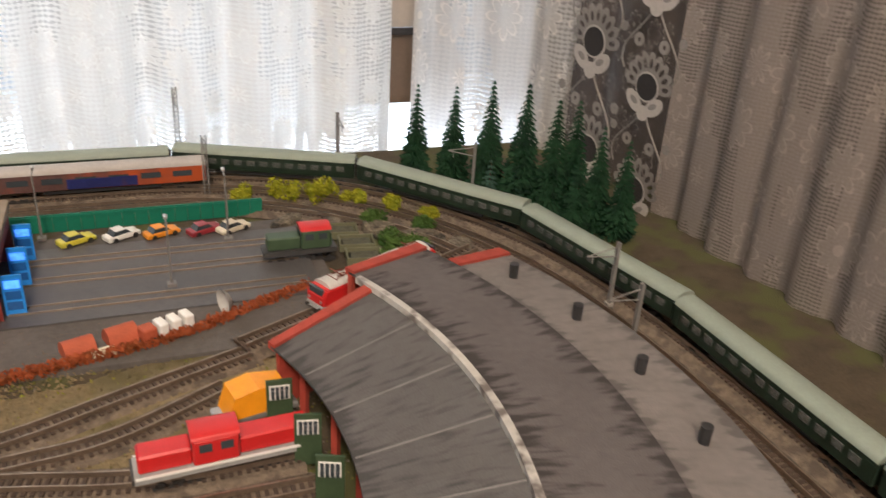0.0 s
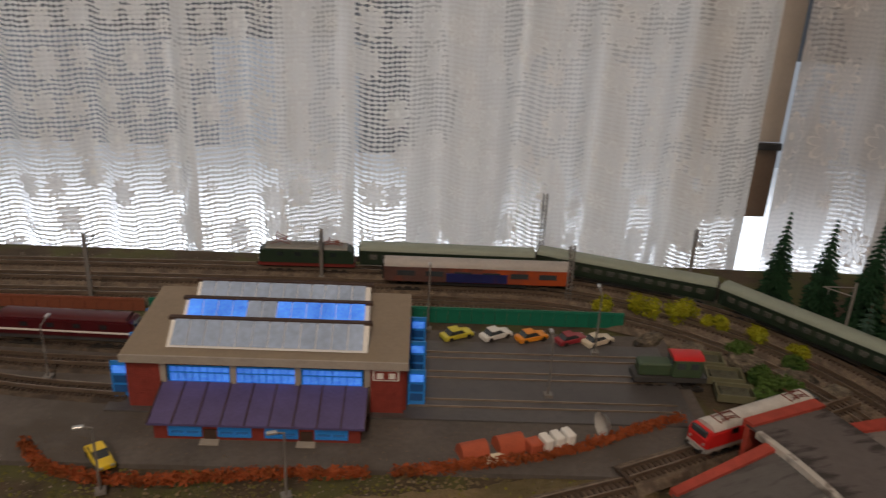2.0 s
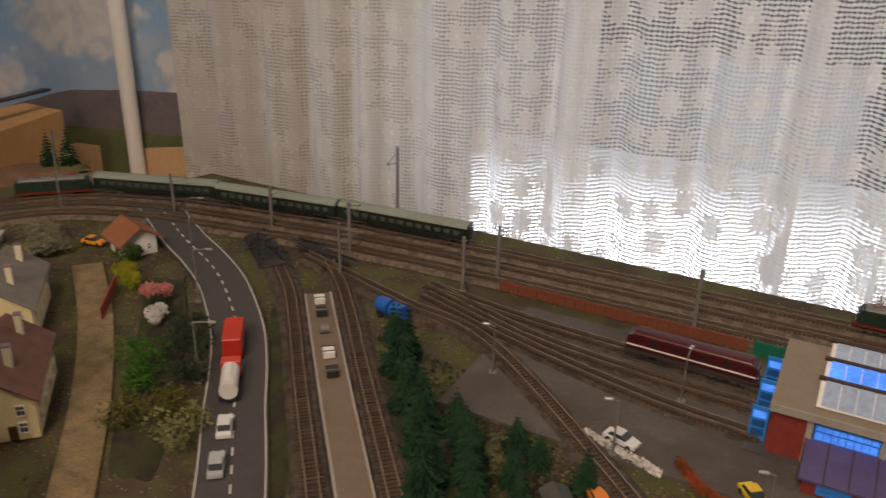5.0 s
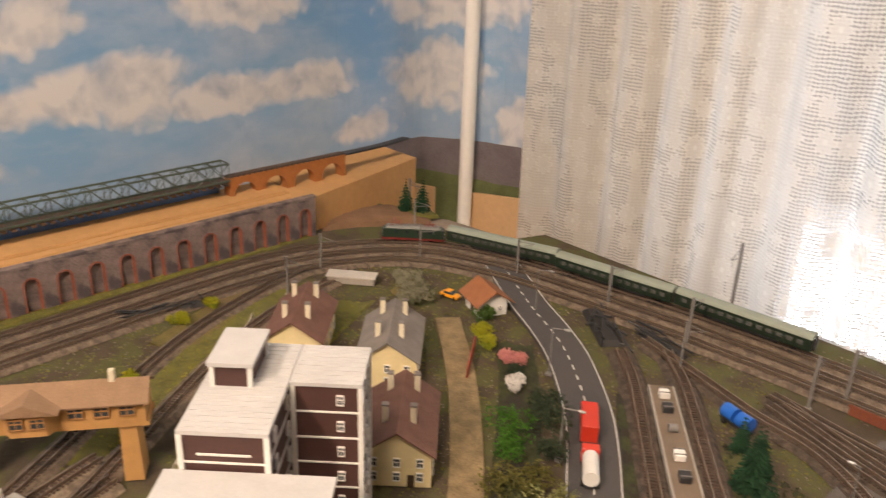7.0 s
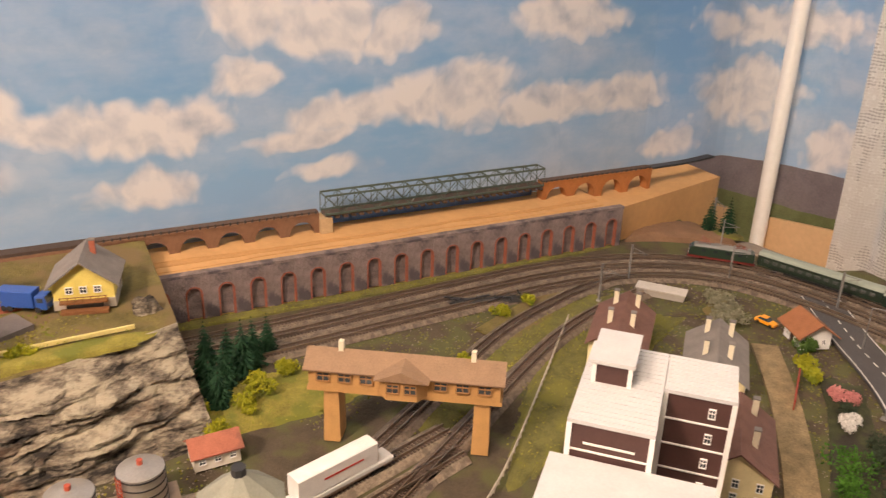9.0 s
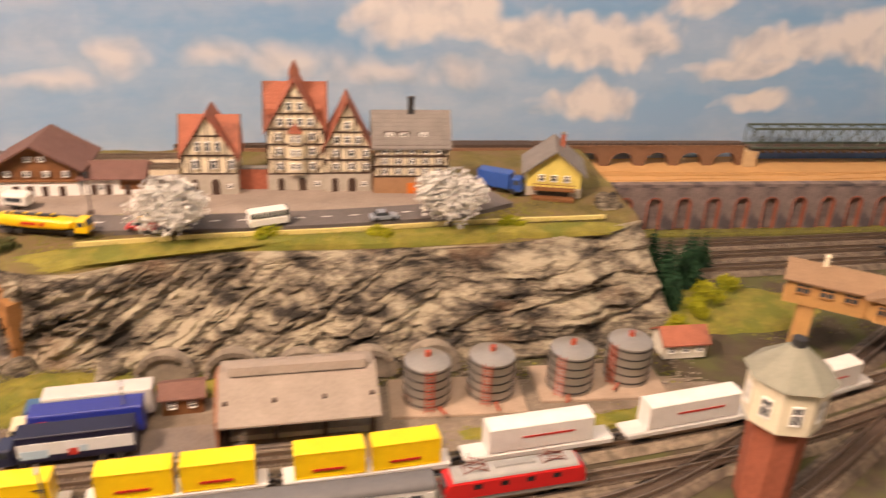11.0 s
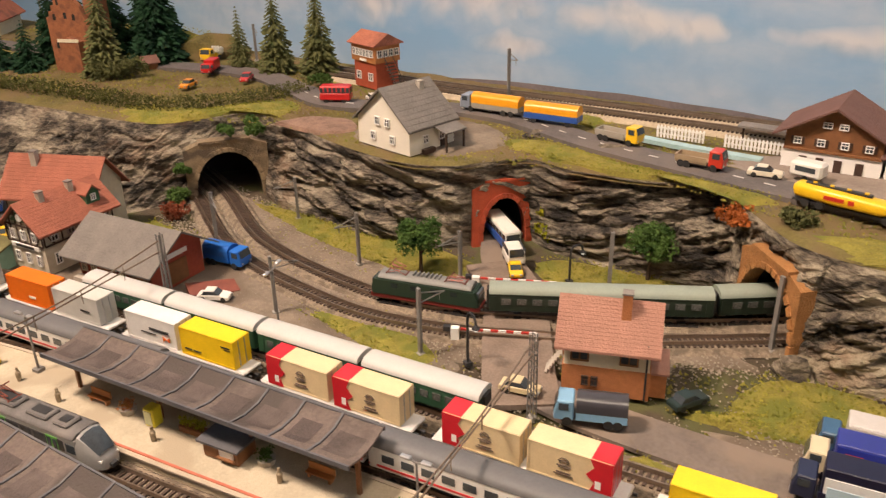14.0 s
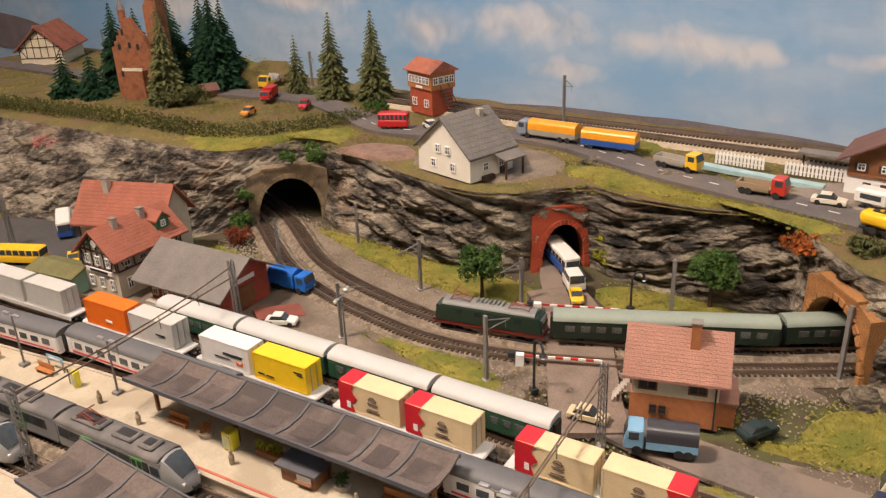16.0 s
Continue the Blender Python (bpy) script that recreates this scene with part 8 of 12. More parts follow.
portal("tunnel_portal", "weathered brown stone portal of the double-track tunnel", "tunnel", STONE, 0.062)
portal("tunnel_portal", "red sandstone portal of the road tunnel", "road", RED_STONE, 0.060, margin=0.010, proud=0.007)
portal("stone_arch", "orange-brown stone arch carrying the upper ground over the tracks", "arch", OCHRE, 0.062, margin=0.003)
for i, (x, y, z, r) in enumerate(((-0.84, -1.385, 0.001, 0.014), (-0.845, -1.38, 0.03, 0.009), (-0.958, -1.018, 0.02, 0.012), (-0.95, -1.012, 0.004, 0.013), (-0.90, -1.32, 0.066, 0.012), (-0.915, -1.345, 0.068, 0.01), (-0.882, -1.35, 0.066, 0.009))):
    bush("olive ivy growing round the rock portals", 0.016, r, YELLOW_LEAF if i in (2, 3) else LEAF, (x, y, z), 300 + i, "ivy clumps")
bush("rust-red bush beside the tunnel mouth", 0.012, 0.016, leaf_mat("rust_leaf", (0.22, 0.06, 0.03), (0.12, 0.04, 0.02)), (-0.815, -1.365, 0.0), 311)
bush("orange bush over the stone arch", 0.014, 0.014, leaf_mat("orange_leaf", (0.4, 0.12, 0.03), (0.25, 0.08, 0.02)), (-0.925, -0.845, 0.066), 312)
# blind arches of stones along the foot of the rock
for i, (x, y) in enumerate(((-0.826, -0.655), (-0.826, -0.60), (-0.823, -0.545), (-0.823, -0.49), (-0.828, -0.435))):
    ob = thing("rubble_arch", "low blind arch of grey rubble against the rock", "arch", (x, y, 0), 0, "rubble arches")
    part("back_wall", prism(B(), arch_outline(0.044, 0.026), -0.012, 0.001, axis="x"), ROUGH_GREY, ob)
    for k in range(11):
        t0, t1 = math.pi * k / 11 + 0.02, math.pi * (k + 1) / 11 - 0.02
        part("arch_stone", prism(B(), [(r * math.cos(t), 0.004 + r * math.sin(t)) for r, t in ((0.0205, t0), (0.025, t0), (0.025, t1), (0.0205, t1))], -0.003, 0.004, axis="x"), ROUGH_GREY, ob)

# ---- ground cover ----
FLOCK = mat("yellow_grass_flock", (0.30, 0.26, 0.045), 0.95, var=0.4, scale=70, bump=1.0, bscale=1400, other=(0.20, 0.21, 0.03), amount=0.5)
DIRT = mat("pale_dirt", (0.25, 0.20, 0.15), 0.95, var=0.3, scale=40, bump=0.8, bscale=1100, other=(0.17, 0.13, 0.095), amount=0.5)
TUFT_MAT = leaf_mat("grass_tuft", (0.33, 0.30, 0.05), (0.2, 0.22, 0.03))


def patch(name, label, outline, material, z, seed, rise=0.002, tufts=0):
    """A low mound of scatter with a ragged edge."""
    rnd = random.Random(seed)
    pts = resample(zed(list(outline) + [outline[0]]), 0.006)
    c = sum(pts, Vector()) / len(pts)
    bm = B()
    rings = []
    for f, h in ((1.0, -0.0025), (0.9, 0.55), (0.6, 1.0), (0.3, 1.0)):
        ring = []
        for i, p in enumerate(pts[:-1]):
            k = f * (1 + (0.08 * noise.noise(p * 60) + 0.05 * noise.noise(p * 200)) * (f > 0.5))
            q = c + (p - c) * k
            ring.append(bm.verts.new((q.x, q.y, z + (h * rise if h > 0 else h) + 0.0006 * noise.noise(q * 120))))
        rings.append(ring)
    for a, b in zip(rings, rings[1:]):
        for i in range(len(a)):
            bm.faces.new((a[i], a[(i + 1) % len(a)], b[(i + 1) % len(a)], b[i]))
    bm.faces.new(rings[-1])
    ob = smooth(part(name, bm, material))
    tagged(ob, label, name.replace("_", " "), kind="structure")
    if tufts:
        verts, faces = [], []
        for _ in range(tufts):
            p = rnd.choice(pts)
            q = c + (p - c) * math.sqrt(rnd.random()) * 1.02
            tuft(verts, faces, Vector((q.x, q.y, z + rise * 0.9 + 0.0006)), rnd.uniform(0.0008, 0.0018), rnd)
        o = new("grass_tufts", clump_mesh("grass_tufts", verts, faces, TUFT_MAT))
        tagged(o, "yellow-green tufts of grass scatter", "grass", kind="stuff")
    return ob


patch("dirt_ground", "pale brown dirt yard between the station and the tunnel tracks", [(-0.64, -1.42), (-0.74, -1.42), (-0.80, -1.33), (-0.775, -1.2), (-0.75, -1.08), (-0.745, -0.98), (-0.69, -0.96), (-0.665, -1.1), (-0.66, -1.25)], DIRT, -0.0005, 1)
patch("dirt_ground", "pale brown dirt beside the lorry park", [(-0.70, -0.86), (-0.76, -0.80), (-0.80, -0.70), (-0.81, -0.52), (-0.815, -0.3), (-0.80, -0.18), (-0.76, -0.2), (-0.735, -0.36), (-0.715, -0.5), (-0.70, -0.62)], DIRT, -0.0005, 2)
patch("dirt_ground", "brown dirt round the tunnel tracks", [(-0.90, -1.36), (-0.80, -1.33), (-0.745, -1.18), (-0.735, -1.0), (-0.80, -0.87), (-0.85, -0.79), (-0.90, -0.81), (-0.90, -0.9), (-0.845, -1.0), (-0.85, -1.2), (-0.88, -1.28)], DIRT, -0.0012, 3)
for i, (outline, n) in enumerate((
        ([(-0.885, -1.33), (-0.865, -1.27), (-0.845, -1.2), (-0.835, -1.12), (-0.83, -1.06), (-0.85, -1.035), (-0.885, -1.05), (-0.89, -1.1), (-0.88, -1.14), (-0.885, -1.22), (-0.89, -1.28)], 900),
        ([(-0.90, -1.0), (-0.87, -0.955), (-0.885, -0.90), (-0.905, -0.865), (-0.935, -0.88), (-0.935, -0.95), (-0.925, -1.0)], 700),
        ([(-0.80, -1.375), (-0.79, -1.32), (-0.78, -1.29), (-0.755, -1.31), (-0.75, -1.38)], 350),
        ([(-0.735, -1.12), (-0.725, -1.07), (-0.715, -1.02), (-0.73, -0.985), (-0.755, -1.02), (-0.757, -1.09)], 350),
        ([(-0.765, -0.825), (-0.78, -0.80), (-0.81, -0.80), (-0.845, -0.775), (-0.845, -0.70), (-0.82, -0.66), (-0.785, -0.70), (-0.77, -0.77)], 1200),
        ([(-0.835, -0.66), (-0.83, -0.59), (-0.815, -0.53), (-0.80, -0.56), (-0.805, -0.62)], 300),
        ([(-0.745, -0.44), (-0.752, -0.36), (-0.762, -0.28), (-0.775, -0.22), (-0.76, -0.21), (-0.742, -0.30), (-0.732, -0.42)], 400),
        ([(-0.86, -0.30), (-0.875, -0.18), (-0.88, -0.08), (-0.93, -0.02), (-0.97, -0.10), (-0.95, -0.22), (-0.89, -0.30)], 600),
        ([(-0.715, -0.83), (-0.705, -0.76), (-0.69, -0.78), (-0.695, -0.84)], 120))):
    patch("grass_patch", "yellow-green grass scatter on the lower ground", outline, FLOCK, 0.0, 20 + i, 0.0022, n)
for i, (outline, n) in enumerate((
        ([(-0.90, -0.80), (-0.925, -0.70), (-0.932, -0.60), (-0.94, -0.5), (-0.952, -0.38), (-0.958, -0.24), (-0.935, -0.25), (-0.925, -0.34), (-0.912, -0.45), (-0.908, -0.6), (-0.89, -0.69), (-0.875, -0.75)], 900),
        ([(-0.93, -0.84), (-0.955, -0.82), (-0.962, -0.9), (-0.975, -0.98), (-0.998, -1.05), (-0.98, -1.08), (-0.955, -1.03), (-0.948, -0.95), (-0.963, -0.88)], 700),
        ([(-0.87, -1.5), (-0.90, -1.42), (-0.95, -1.385), (-0.99, -1.35), (-0.965, -1.32), (-0.935, -1.32), (-0.93, -1.37), (-0.87, -1.40), (-0.845, -1.46)], 700),
        ([(-1.06, -1.02), (-1.075, -1.08), (-1.08, -1.14), (-1.10, -1.13), (-1.095, -1.03)], 300))):
    patch("grass_patch", "yellow-green grass scatter on the upper ground", outline, FLOCK, PLATEAU + 0.001, 40 + i, 0.003, n)
patch("flower_bed", "pinkish-brown heath scatter beside the white house", [(-0.915, -1.31), (-0.95, -1.29), (-0.96, -1.24), (-0.93, -1.22), (-0.91, -1.25)], mat("heath", (0.30, 0.19, 0.14), 0.95, var=0.45, scale=90, bump=1.0, bscale=1200), PLATEAU + 0.001, 60, 0.003)
patch("dirt_ground", "grey-brown dirt yard round the white house", [(-0.895, -1.13), (-0.93, -1.085), (-0.98, -1.07), (-1.02, -1.12), (-1.0, -1.21), (-0.95, -1.23), (-0.91, -1.2)], DIRT, PLATEAU + 0.001, 61, 0.0025)
patch("village_square", "grey-brown paved square before the village houses", [(-0.985, -0.70), (-0.99, -0.56), (-1.0, -0.42), (-1.03, -0.38), (-1.10, -0.40), (-1.10, -0.70), (-1.05, -0.88), (-1.0, -0.86)], mat("square_paving", (0.27, 0.22, 0.185), 0.9, var=0.2, scale=40, bump=0.5, bscale=900), PLATEAU + 0.0015, 62, 0.0025)
patch("grass_mound", "grass-covered mound before the dark firs", [(-1.0, -1.76), (-1.06, -1.70), (-1.11, -1.62), (-1.15, -1.66), (-1.15, -1.85), (-1.05, -1.88)], FLOCK, PLATEAU, 63, 0.03, 500)
# the table corner: bare brown earth, a grey apron and two firs on a grass island
CORNER_EARTH = mat("corner_earth", (0.205, 0.118, 0.066), 0.95, var=0.25, scale=40, bump=0.5, bscale=900)
CORNER_APRON = mat("corner_apron", (0.25, 0.20, 0.16), 0.9, var=0.2, scale=40, bump=0.3, bscale=900)
patch("earth_patch", "bare orange-brown earth slope in the table corner", [(-1.122, 0.455), (-1.108, 0.50), (-1.075, 0.555), (-1.045, 0.595), (-1.06, 0.622), (-1.11, 0.612), (-1.15, 0.59), (-1.15, 0.50)], CORNER_EARTH, 0.0, 71, rise=0.010)
patch("earth_patch", "grey-brown apron along the table edge", [(-1.055, 0.605), (-1.0, 0.608), (-0.94, 0.637), (-0.925, 0.652), (-0.99, 0.645), (-1.05, 0.634)], CORNER_APRON, -0.0006, 72, rise=0.0012)
patch("grass_patch", "olive grass island under the corner firs", [(-1.105, 0.585), (-1.065, 0.592), (-1.045, 0.622), (-1.065, 0.628), (-1.10, 0.612)], FLOCK_N, 0.007, 73, rise=0.003)
for i, (x, y) in enumerate(((-1.094, 0.598), (-1.074, 0.615))):
    fir("small dark fir on the grass island", 0.052 + 0.004 * i, FIR_DARK, (x, y, 0.008), 230 + i, "corner firs", width=0.24)

ZP = PLATEAU + 0.0045
UPPER_ROAD = [(-1.0, -2.2), (-1.03, -1.7), (-1.06, -1.5), (-1.03, -1.391), (-1.0, -1.3), (-1.045, -1.18), (-1.045, -1.10), (-1.01, -1.0), (-0.985, -0.88), (-0.965, -0.76), (-0.965, -0.6), (-0.985, -0.42), (-1.02, -0.34)]
dashes(UPPER_ROAD[3:], ZP + 0.0002, step=0.026)
EDGE = mat("road_edge_yellow", (0.62, 0.52, 0.2), 0.7, var=0.15, scale=60)
tagged(part("kerb", sweep(B(), resample(zed([(-0.915, -0.738), (-0.93, -0.62), (-0.939, -0.508), (-0.953, -0.383), (-0.962, -0.246)], ZP + 0.0015), 0.01), [(-0.0012, -0.003), (-0.0012, 0.001), (0.0012, 0.001), (0.0012, -0.003)], closed=True), EDGE), "pale yellow kerb along the village road", "kerb", kind="structure")
tagged(part("stream", sweep(B(), resample(zed([(-1.045, -0.965), (-1.04, -0.92), (-1.036, -0.85)], ZP + 0.0005), 0.01), [(-0.005, -0.004), (-0.005, 0.0), (0.005, 0.0), (0.005, -0.004)], closed=True), mat("pale_blue_strip", (0.36, 0.52, 0.53), 0.4, var=0.2, scale=90)), "pale blue strip in front of the picket fence", "strip", kind="structure")
for pts in ([(-1.128, -1.42), (-1.122, -1.249), (-1.132, -1.05), (-1.143, -0.865), (-1.15, -0.66)], [(-1.10, -1.42), (-1.10, -1.234), (-1.104, -1.04), (-1.109, -0.853), (-1.115, -0.68)]):
    railway(pts, "upper branch track behind the village on pale ballast", z=PLATEAU + 0.001, stone=mat("pale_ballast", (0.46, 0.38, 0.27), 0.9, var=0.3, scale=200, bump=0.6, bscale=900))

# white picket fences
PICKET = None
for y0, y1, x in ((-0.957, -0.914, -1.062), (-0.894, -0.842, -1.062)):
    ob = thing("picket_fence", "white picket fence before the branch tracks", "fence", (x, y0, PLATEAU + 0.002), 0, "picket fences")
    n = int((y1 - y0) / 0.0032)
    for z in (0.003, 0.0085):
        part("rail", box(B(), -0.0004, 0.0004, 0, y1 - y0, z, z + 0.001), WHITE, ob)
    for i in range(n + 1):
        m = pose(0.0007, i * (y1 - y0) / n, 0)
        if PICKET is None:
            PICKET = part("picket", prism(B(), [(-0.001, 0), (0.001, 0), (0.001, 0.0105), (0, 0.012), (-0.001, 0.0105)], -0.0004, 0.0004, axis="x"), WHITE, ob)
            PICKET.matrix_basis = m
        else:
            alike(PICKET, m, ob)
# covered halt behind the fences
ob = thing("platform_shelter", "low grey shelter roof beside the branch tracks", "shelter", (-1.088, -0.86, PLATEAU), 0)
part("roof", box(B(), -0.008, 0.008, -0.03, 0.03, 0.016, 0.018), TILE_GREY, ob)
for y in (-0.026, 0.026):
    part("post", boxc(0, y, 0, 0.0016, 0.0016, 0.016), TIMBER, ob)

GRIT_W = mat("pale_grit", (0.34, 0.29, 0.225), 0.95, var=0.5, scale=300)
scatter("pale ballast grit strewn along the tunnel tracks", [(-0.92, -1.40), (-0.86, -1.18), (-0.87, -1.0), (-0.93, -0.80), (-0.84, -0.78), (-0.75, -0.95), (-0.73, -1.2), (-0.80, -1.38)], 9000, 0.0011, GRIT_W, 0.0006, 57)
scatter("brown grit strewn over the station yard", [(-0.80, -1.33), (-0.735, -1.0), (-0.69, -0.95), (-0.66, -1.25), (-0.72, -1.40)], 5000, 0.0010, SPECKS, 0.0012, 58)
scatter("pale grit strewn over the lorry park", [(-0.70, -0.9), (-0.82, -0.76), (-0.83, -0.3), (-0.76, -0.2), (-0.70, -0.55)], 6000, 0.0010, GRIT_W, 0.0012, 59)
scatter("olive scatter strewn over the upper ground", [(-0.90, -1.42), (-0.96, -1.10), (-0.95, -0.90), (-0.92, -0.60), (-0.97, -0.60), (-1.0, -1.0), (-1.02, -1.30), (-1.06, -1.75), (-0.90, -1.75)], 7000, 0.0013, GRASS, PLATEAU + 0.0015, 60)

# ---- village houses ----
PLASTER_W = mat("village_plaster", (0.70, 0.62, 0.46), 0.8, var=0.12, scale=110, bump=0.2, bscale=800)
GREYSTONE = mat("village_stone", (0.42, 0.38, 0.32), 0.85, var=0.2, scale=150, bump=0.4, bscale=800)
BROWN_WOOD = mat("chalet_wood", (0.20, 0.085, 0.03), 0.7, var=0.25, scale=180)
DARK_GREY_ROOF = mat("slate_roof", (0.17, 0.155, 0.14), 0.85, var=0.25, scale=70, bump=0.4, bscale=500)
ROOF_CHALET = mat("chalet_roof", (0.15, 0.075, 0.06), 0.8, var=0.2, scale=80, bump=0.4, bscale=600)


def tile_rows(ob, w, d, h, rise, over, material, axis="x", rows=9):
    """Courses of tiles as thin steps on both roof slopes."""
    a = (d if axis == "x" else w) / 2 + over
    o = (w if axis == "x" else d) / 2 + over
    slope = rise / (a - over)
    for s in (-1, 1):
        for k in range(rows):
            u0, u1 = a * k / rows, a * (k + 1) / rows
            zz = lambda u: h + rise - u * slope + 0.0016
            out = [(s * u0, zz(u0)), (s * u1, zz(u1)), (s * u1, zz(u1) + 0.0004), (s * u0, zz(u0) + 0.0001)]
            part("tile_course", prism(B(), out, -o, o, axis="x" if axis == "x" else "y"), material, ob)


def gable_house(label, front, y0, y1, eave, peak, depth, wall, roof, ground=0.012, storeys=2, bays=7, base=GREYSTONE, over=0.0035, group="timbered houses", turn=90, frame=True, cross=False):
    """A tall house whose timbered gable looks to the track side."""
    w = y1 - y0
    z = PLATEAU + 0.002
    ob = house("timbered_house", label, (front - depth / 2, (y0 + y1) / 2, z), turn, w, depth, eave, peak - eave, wall, roof, axis="y", over=over, group=group)
    part("ground_floor", box(B(), -w / 2 - 0.0008, w / 2 + 0.0008, -depth / 2 - 0.0008, depth / 2 - 0.002, 0, ground), base, ob, "grey stone ground floor")
    yf = -depth / 2 - 0.0002
    if frame:
        timbering(ob, w, ground, eave, storeys, yf, bays, gable=peak - eave)
        hs = (eave - ground) / storeys
        for s in range(storeys):
            for i in range(1, bays, 2):
                window(ob, -w / 2 + (i + 0.5) * w / bays, yf - 0.0009, ground + s * hs + hs * 0.28, w / bays * 0.72, hs * 0.5, 0)
        n = max(2, round((peak - eave) / hs))
        for k in range(n - 1):
            zz = eave + (peak - eave) * (k + 0.22) / n
            half = w / 2 * (1 - (k + 0.9) / n)
            m = max(1, int(half * 2 / 0.009))
            for i in range(m):
                window(ob, -half + (i + 0.5) * 2 * half / m, yf - 0.0009, zz, min(0.006, half * 1.2 / m), (peak - eave) / n * 0.5, 0)
    for u, ww in ((-w * 0.28, 0.006), (w * 0.1, 0.008)):
        o = part("door", prism(B(), [(p, q) for p, q in arch_outline(ww, ground * 0.75)], -0.0006, 0.0006), TIMBER, ob)
        o.matrix_basis = pose(u, -depth / 2 - 0.0010, 0.0004)
    window(ob, w * 0.36, -depth / 2 - 0.001, ground * 0.35, 0.006, 0.005, 0)
    tile_rows(ob, w, depth, eave, peak - eave, over, roof, "y", 8)
    if cross:
        r = (peak - eave) * 0.86
        part("cross_roof", prism(B(), [(-depth * 0.36, eave - 0.002), (0.004, eave + r), (depth * 0.44, eave - 0.002)], -w / 2 - 0.0035, w / 2 + 0.0035, axis="x"), roof, ob)
        for sd in (-1, 1):
            part("verge_board", prism(B(), [(-depth * 0.37, eave - 0.0025), (0.004, eave + r + 0.001), (0.004, eave + r - 0.002), (-depth * 0.33, eave - 0.0025)], sd * (w / 2 + 0.0036) - 0.0005, sd * (w / 2 + 0.0036) + 0.0005, axis="x"), TIMBER, ob)
    return ob


gable_house("small half-timbered house with a red tiled roof", -1.034, -0.665, -0.612, 0.043, 0.083, 0.045, PLASTER_W, TILE_RED, 0.024, 1, 6, cross=True)
big = gable_house("tall half-timbered town hall with a steep red roof", -1.044, -0.582, -0.525, 0.067, 0.115, 0.05, PLASTER_W, TILE_RED, 0.02, 3, 7, cross=True)
# bay window and ridge turret of the tall house
part("bay_window", box(B(), -0.006, 0.006, -0.031, -0.0245, 0.02, 0.064), PLASTER_W, big)
part("bay_roof", prism(B(), [(-0.0075, 0.064), (0.0075, 0.064), (0, 0.073)], -0.0325, -0.024), TILE_RED, big)
for k in range(3):
    for u in (-0.003, 0.003):
        window(big, u, -0.0311, 0.026 + 0.0145 * k, 0.0045, 0.007, 0)
    part("bay_beam", box(B(), -0.0064, 0.0064, -0.0316, -0.0309, 0.0215 + 0.0145 * k, 0.0230 + 0.0145 * k), TIMBER, big)
part("ridge_turret", prism(B(), [(-0.005, 0.105), (0.005, 0.105), (0.005, 0.122), (0, 0.132), (-0.005, 0.122)], -0.012, -0.002), TILE_RED, big)
for s in (-1, 1):
    for k in range(2):
        part("dormer", prism(B(), [(-0.004, 0), (0.004, 0), (0.004, 0.006), (0, 0.010), (-0.004, 0.006)], -0.008, 0.004, axis="x"), TILE_RED, big).matrix_basis = pose(s * 0.021, -0.012 + 0.022 * k, 0.079)
gable_house("white half-timbered gabled house with a red roof", -1.04, -0.525, -0.479, 0.05, 0.096, 0.045, PLASTER_W, TILE_RED, 0.022, 2, 6)
w, d = 0.076, 0.045
ob = house("timbered_house", "broad half-timbered inn with a grey roof and orange door", (-1.034 - d / 2, -0.437, PLATEAU + 0.002), 90, w, d, 0.053, 0.029, PLASTER_W, TILE_GREY, axis="x", over=0.003, group="timbered houses")
part("ground_floor", box(B(), -w / 2 - 0.0008, w / 2 + 0.0008, -d / 2 - 0.0008, d / 2, 0, 0.02), mat("inn_brown", (0.34, 0.19, 0.1), 0.85, var=0.2, scale=120), ob)
timbering(ob, w, 0.02, 0.053, 3, -d / 2 - 0.0002, 11)
for s in range(3):
    for i in range(1, 10, 2):
        window(ob, -w / 2 + (i + 0.5) * w / 11, -d / 2 - 0.0011, 0.0228 + 0.011 * s, 0.005, 0.006, 0)
part("door", box(B(), -0.004, 0.02, -d / 2 - 0.0014, -d / 2, 0.001, 0.013), vehicle_mat("inn_orange", (0.62, 0.16, 0.02)), ob, "wide orange door")
for u in (-0.022, -0.008, 0.012):
    o = part("dormer", prism(B(), [(-0.006, 0), (0.006, 0), (0.006, 0.006), (-0.006, 0.006)], -d * 0.36, -d * 0.1), TILE_GREY if u > 0 else TIMBER, ob)
    o.matrix_basis = pose(u, 0, 0.0595)
    window(o, 0, -d * 0.36 - 0.0004, 0.0008, 0.008, 0.0044, 0)
ch = part("chimney", boxc(0.0, 0.0, 0.07, 0.006, 0.006, 0.026), DARK, ob)
part("cap", boxc(0, 0, 0.096, 0.007, 0.007, 0.0012), DARK, ch)
tile_rows(ob, w, d, 0.053, 0.029, 0.003, TILE_GREY, "x", 9)
for y0, y1 in ((-0.612, -0.582), (-0.395, -0.345)):
    ob = thing("brick_wall", "low reddish brick yard wall between the houses", "wall", (-1.05, 0, PLATEAU), 0, "yard walls")
    part("body", box(B(), -0.003, 0.003, y0, y1, 0, 0.026 if y0 < -0.5 else 0.012), BRICK, ob)
    part("coping", box(B(), -0.004, 0.004, y0, y1, 0.026 if y0 < -0.5 else 0.012, 0.0275 if y0 < -0.5 else 0.0135), TILE_GREY, ob)

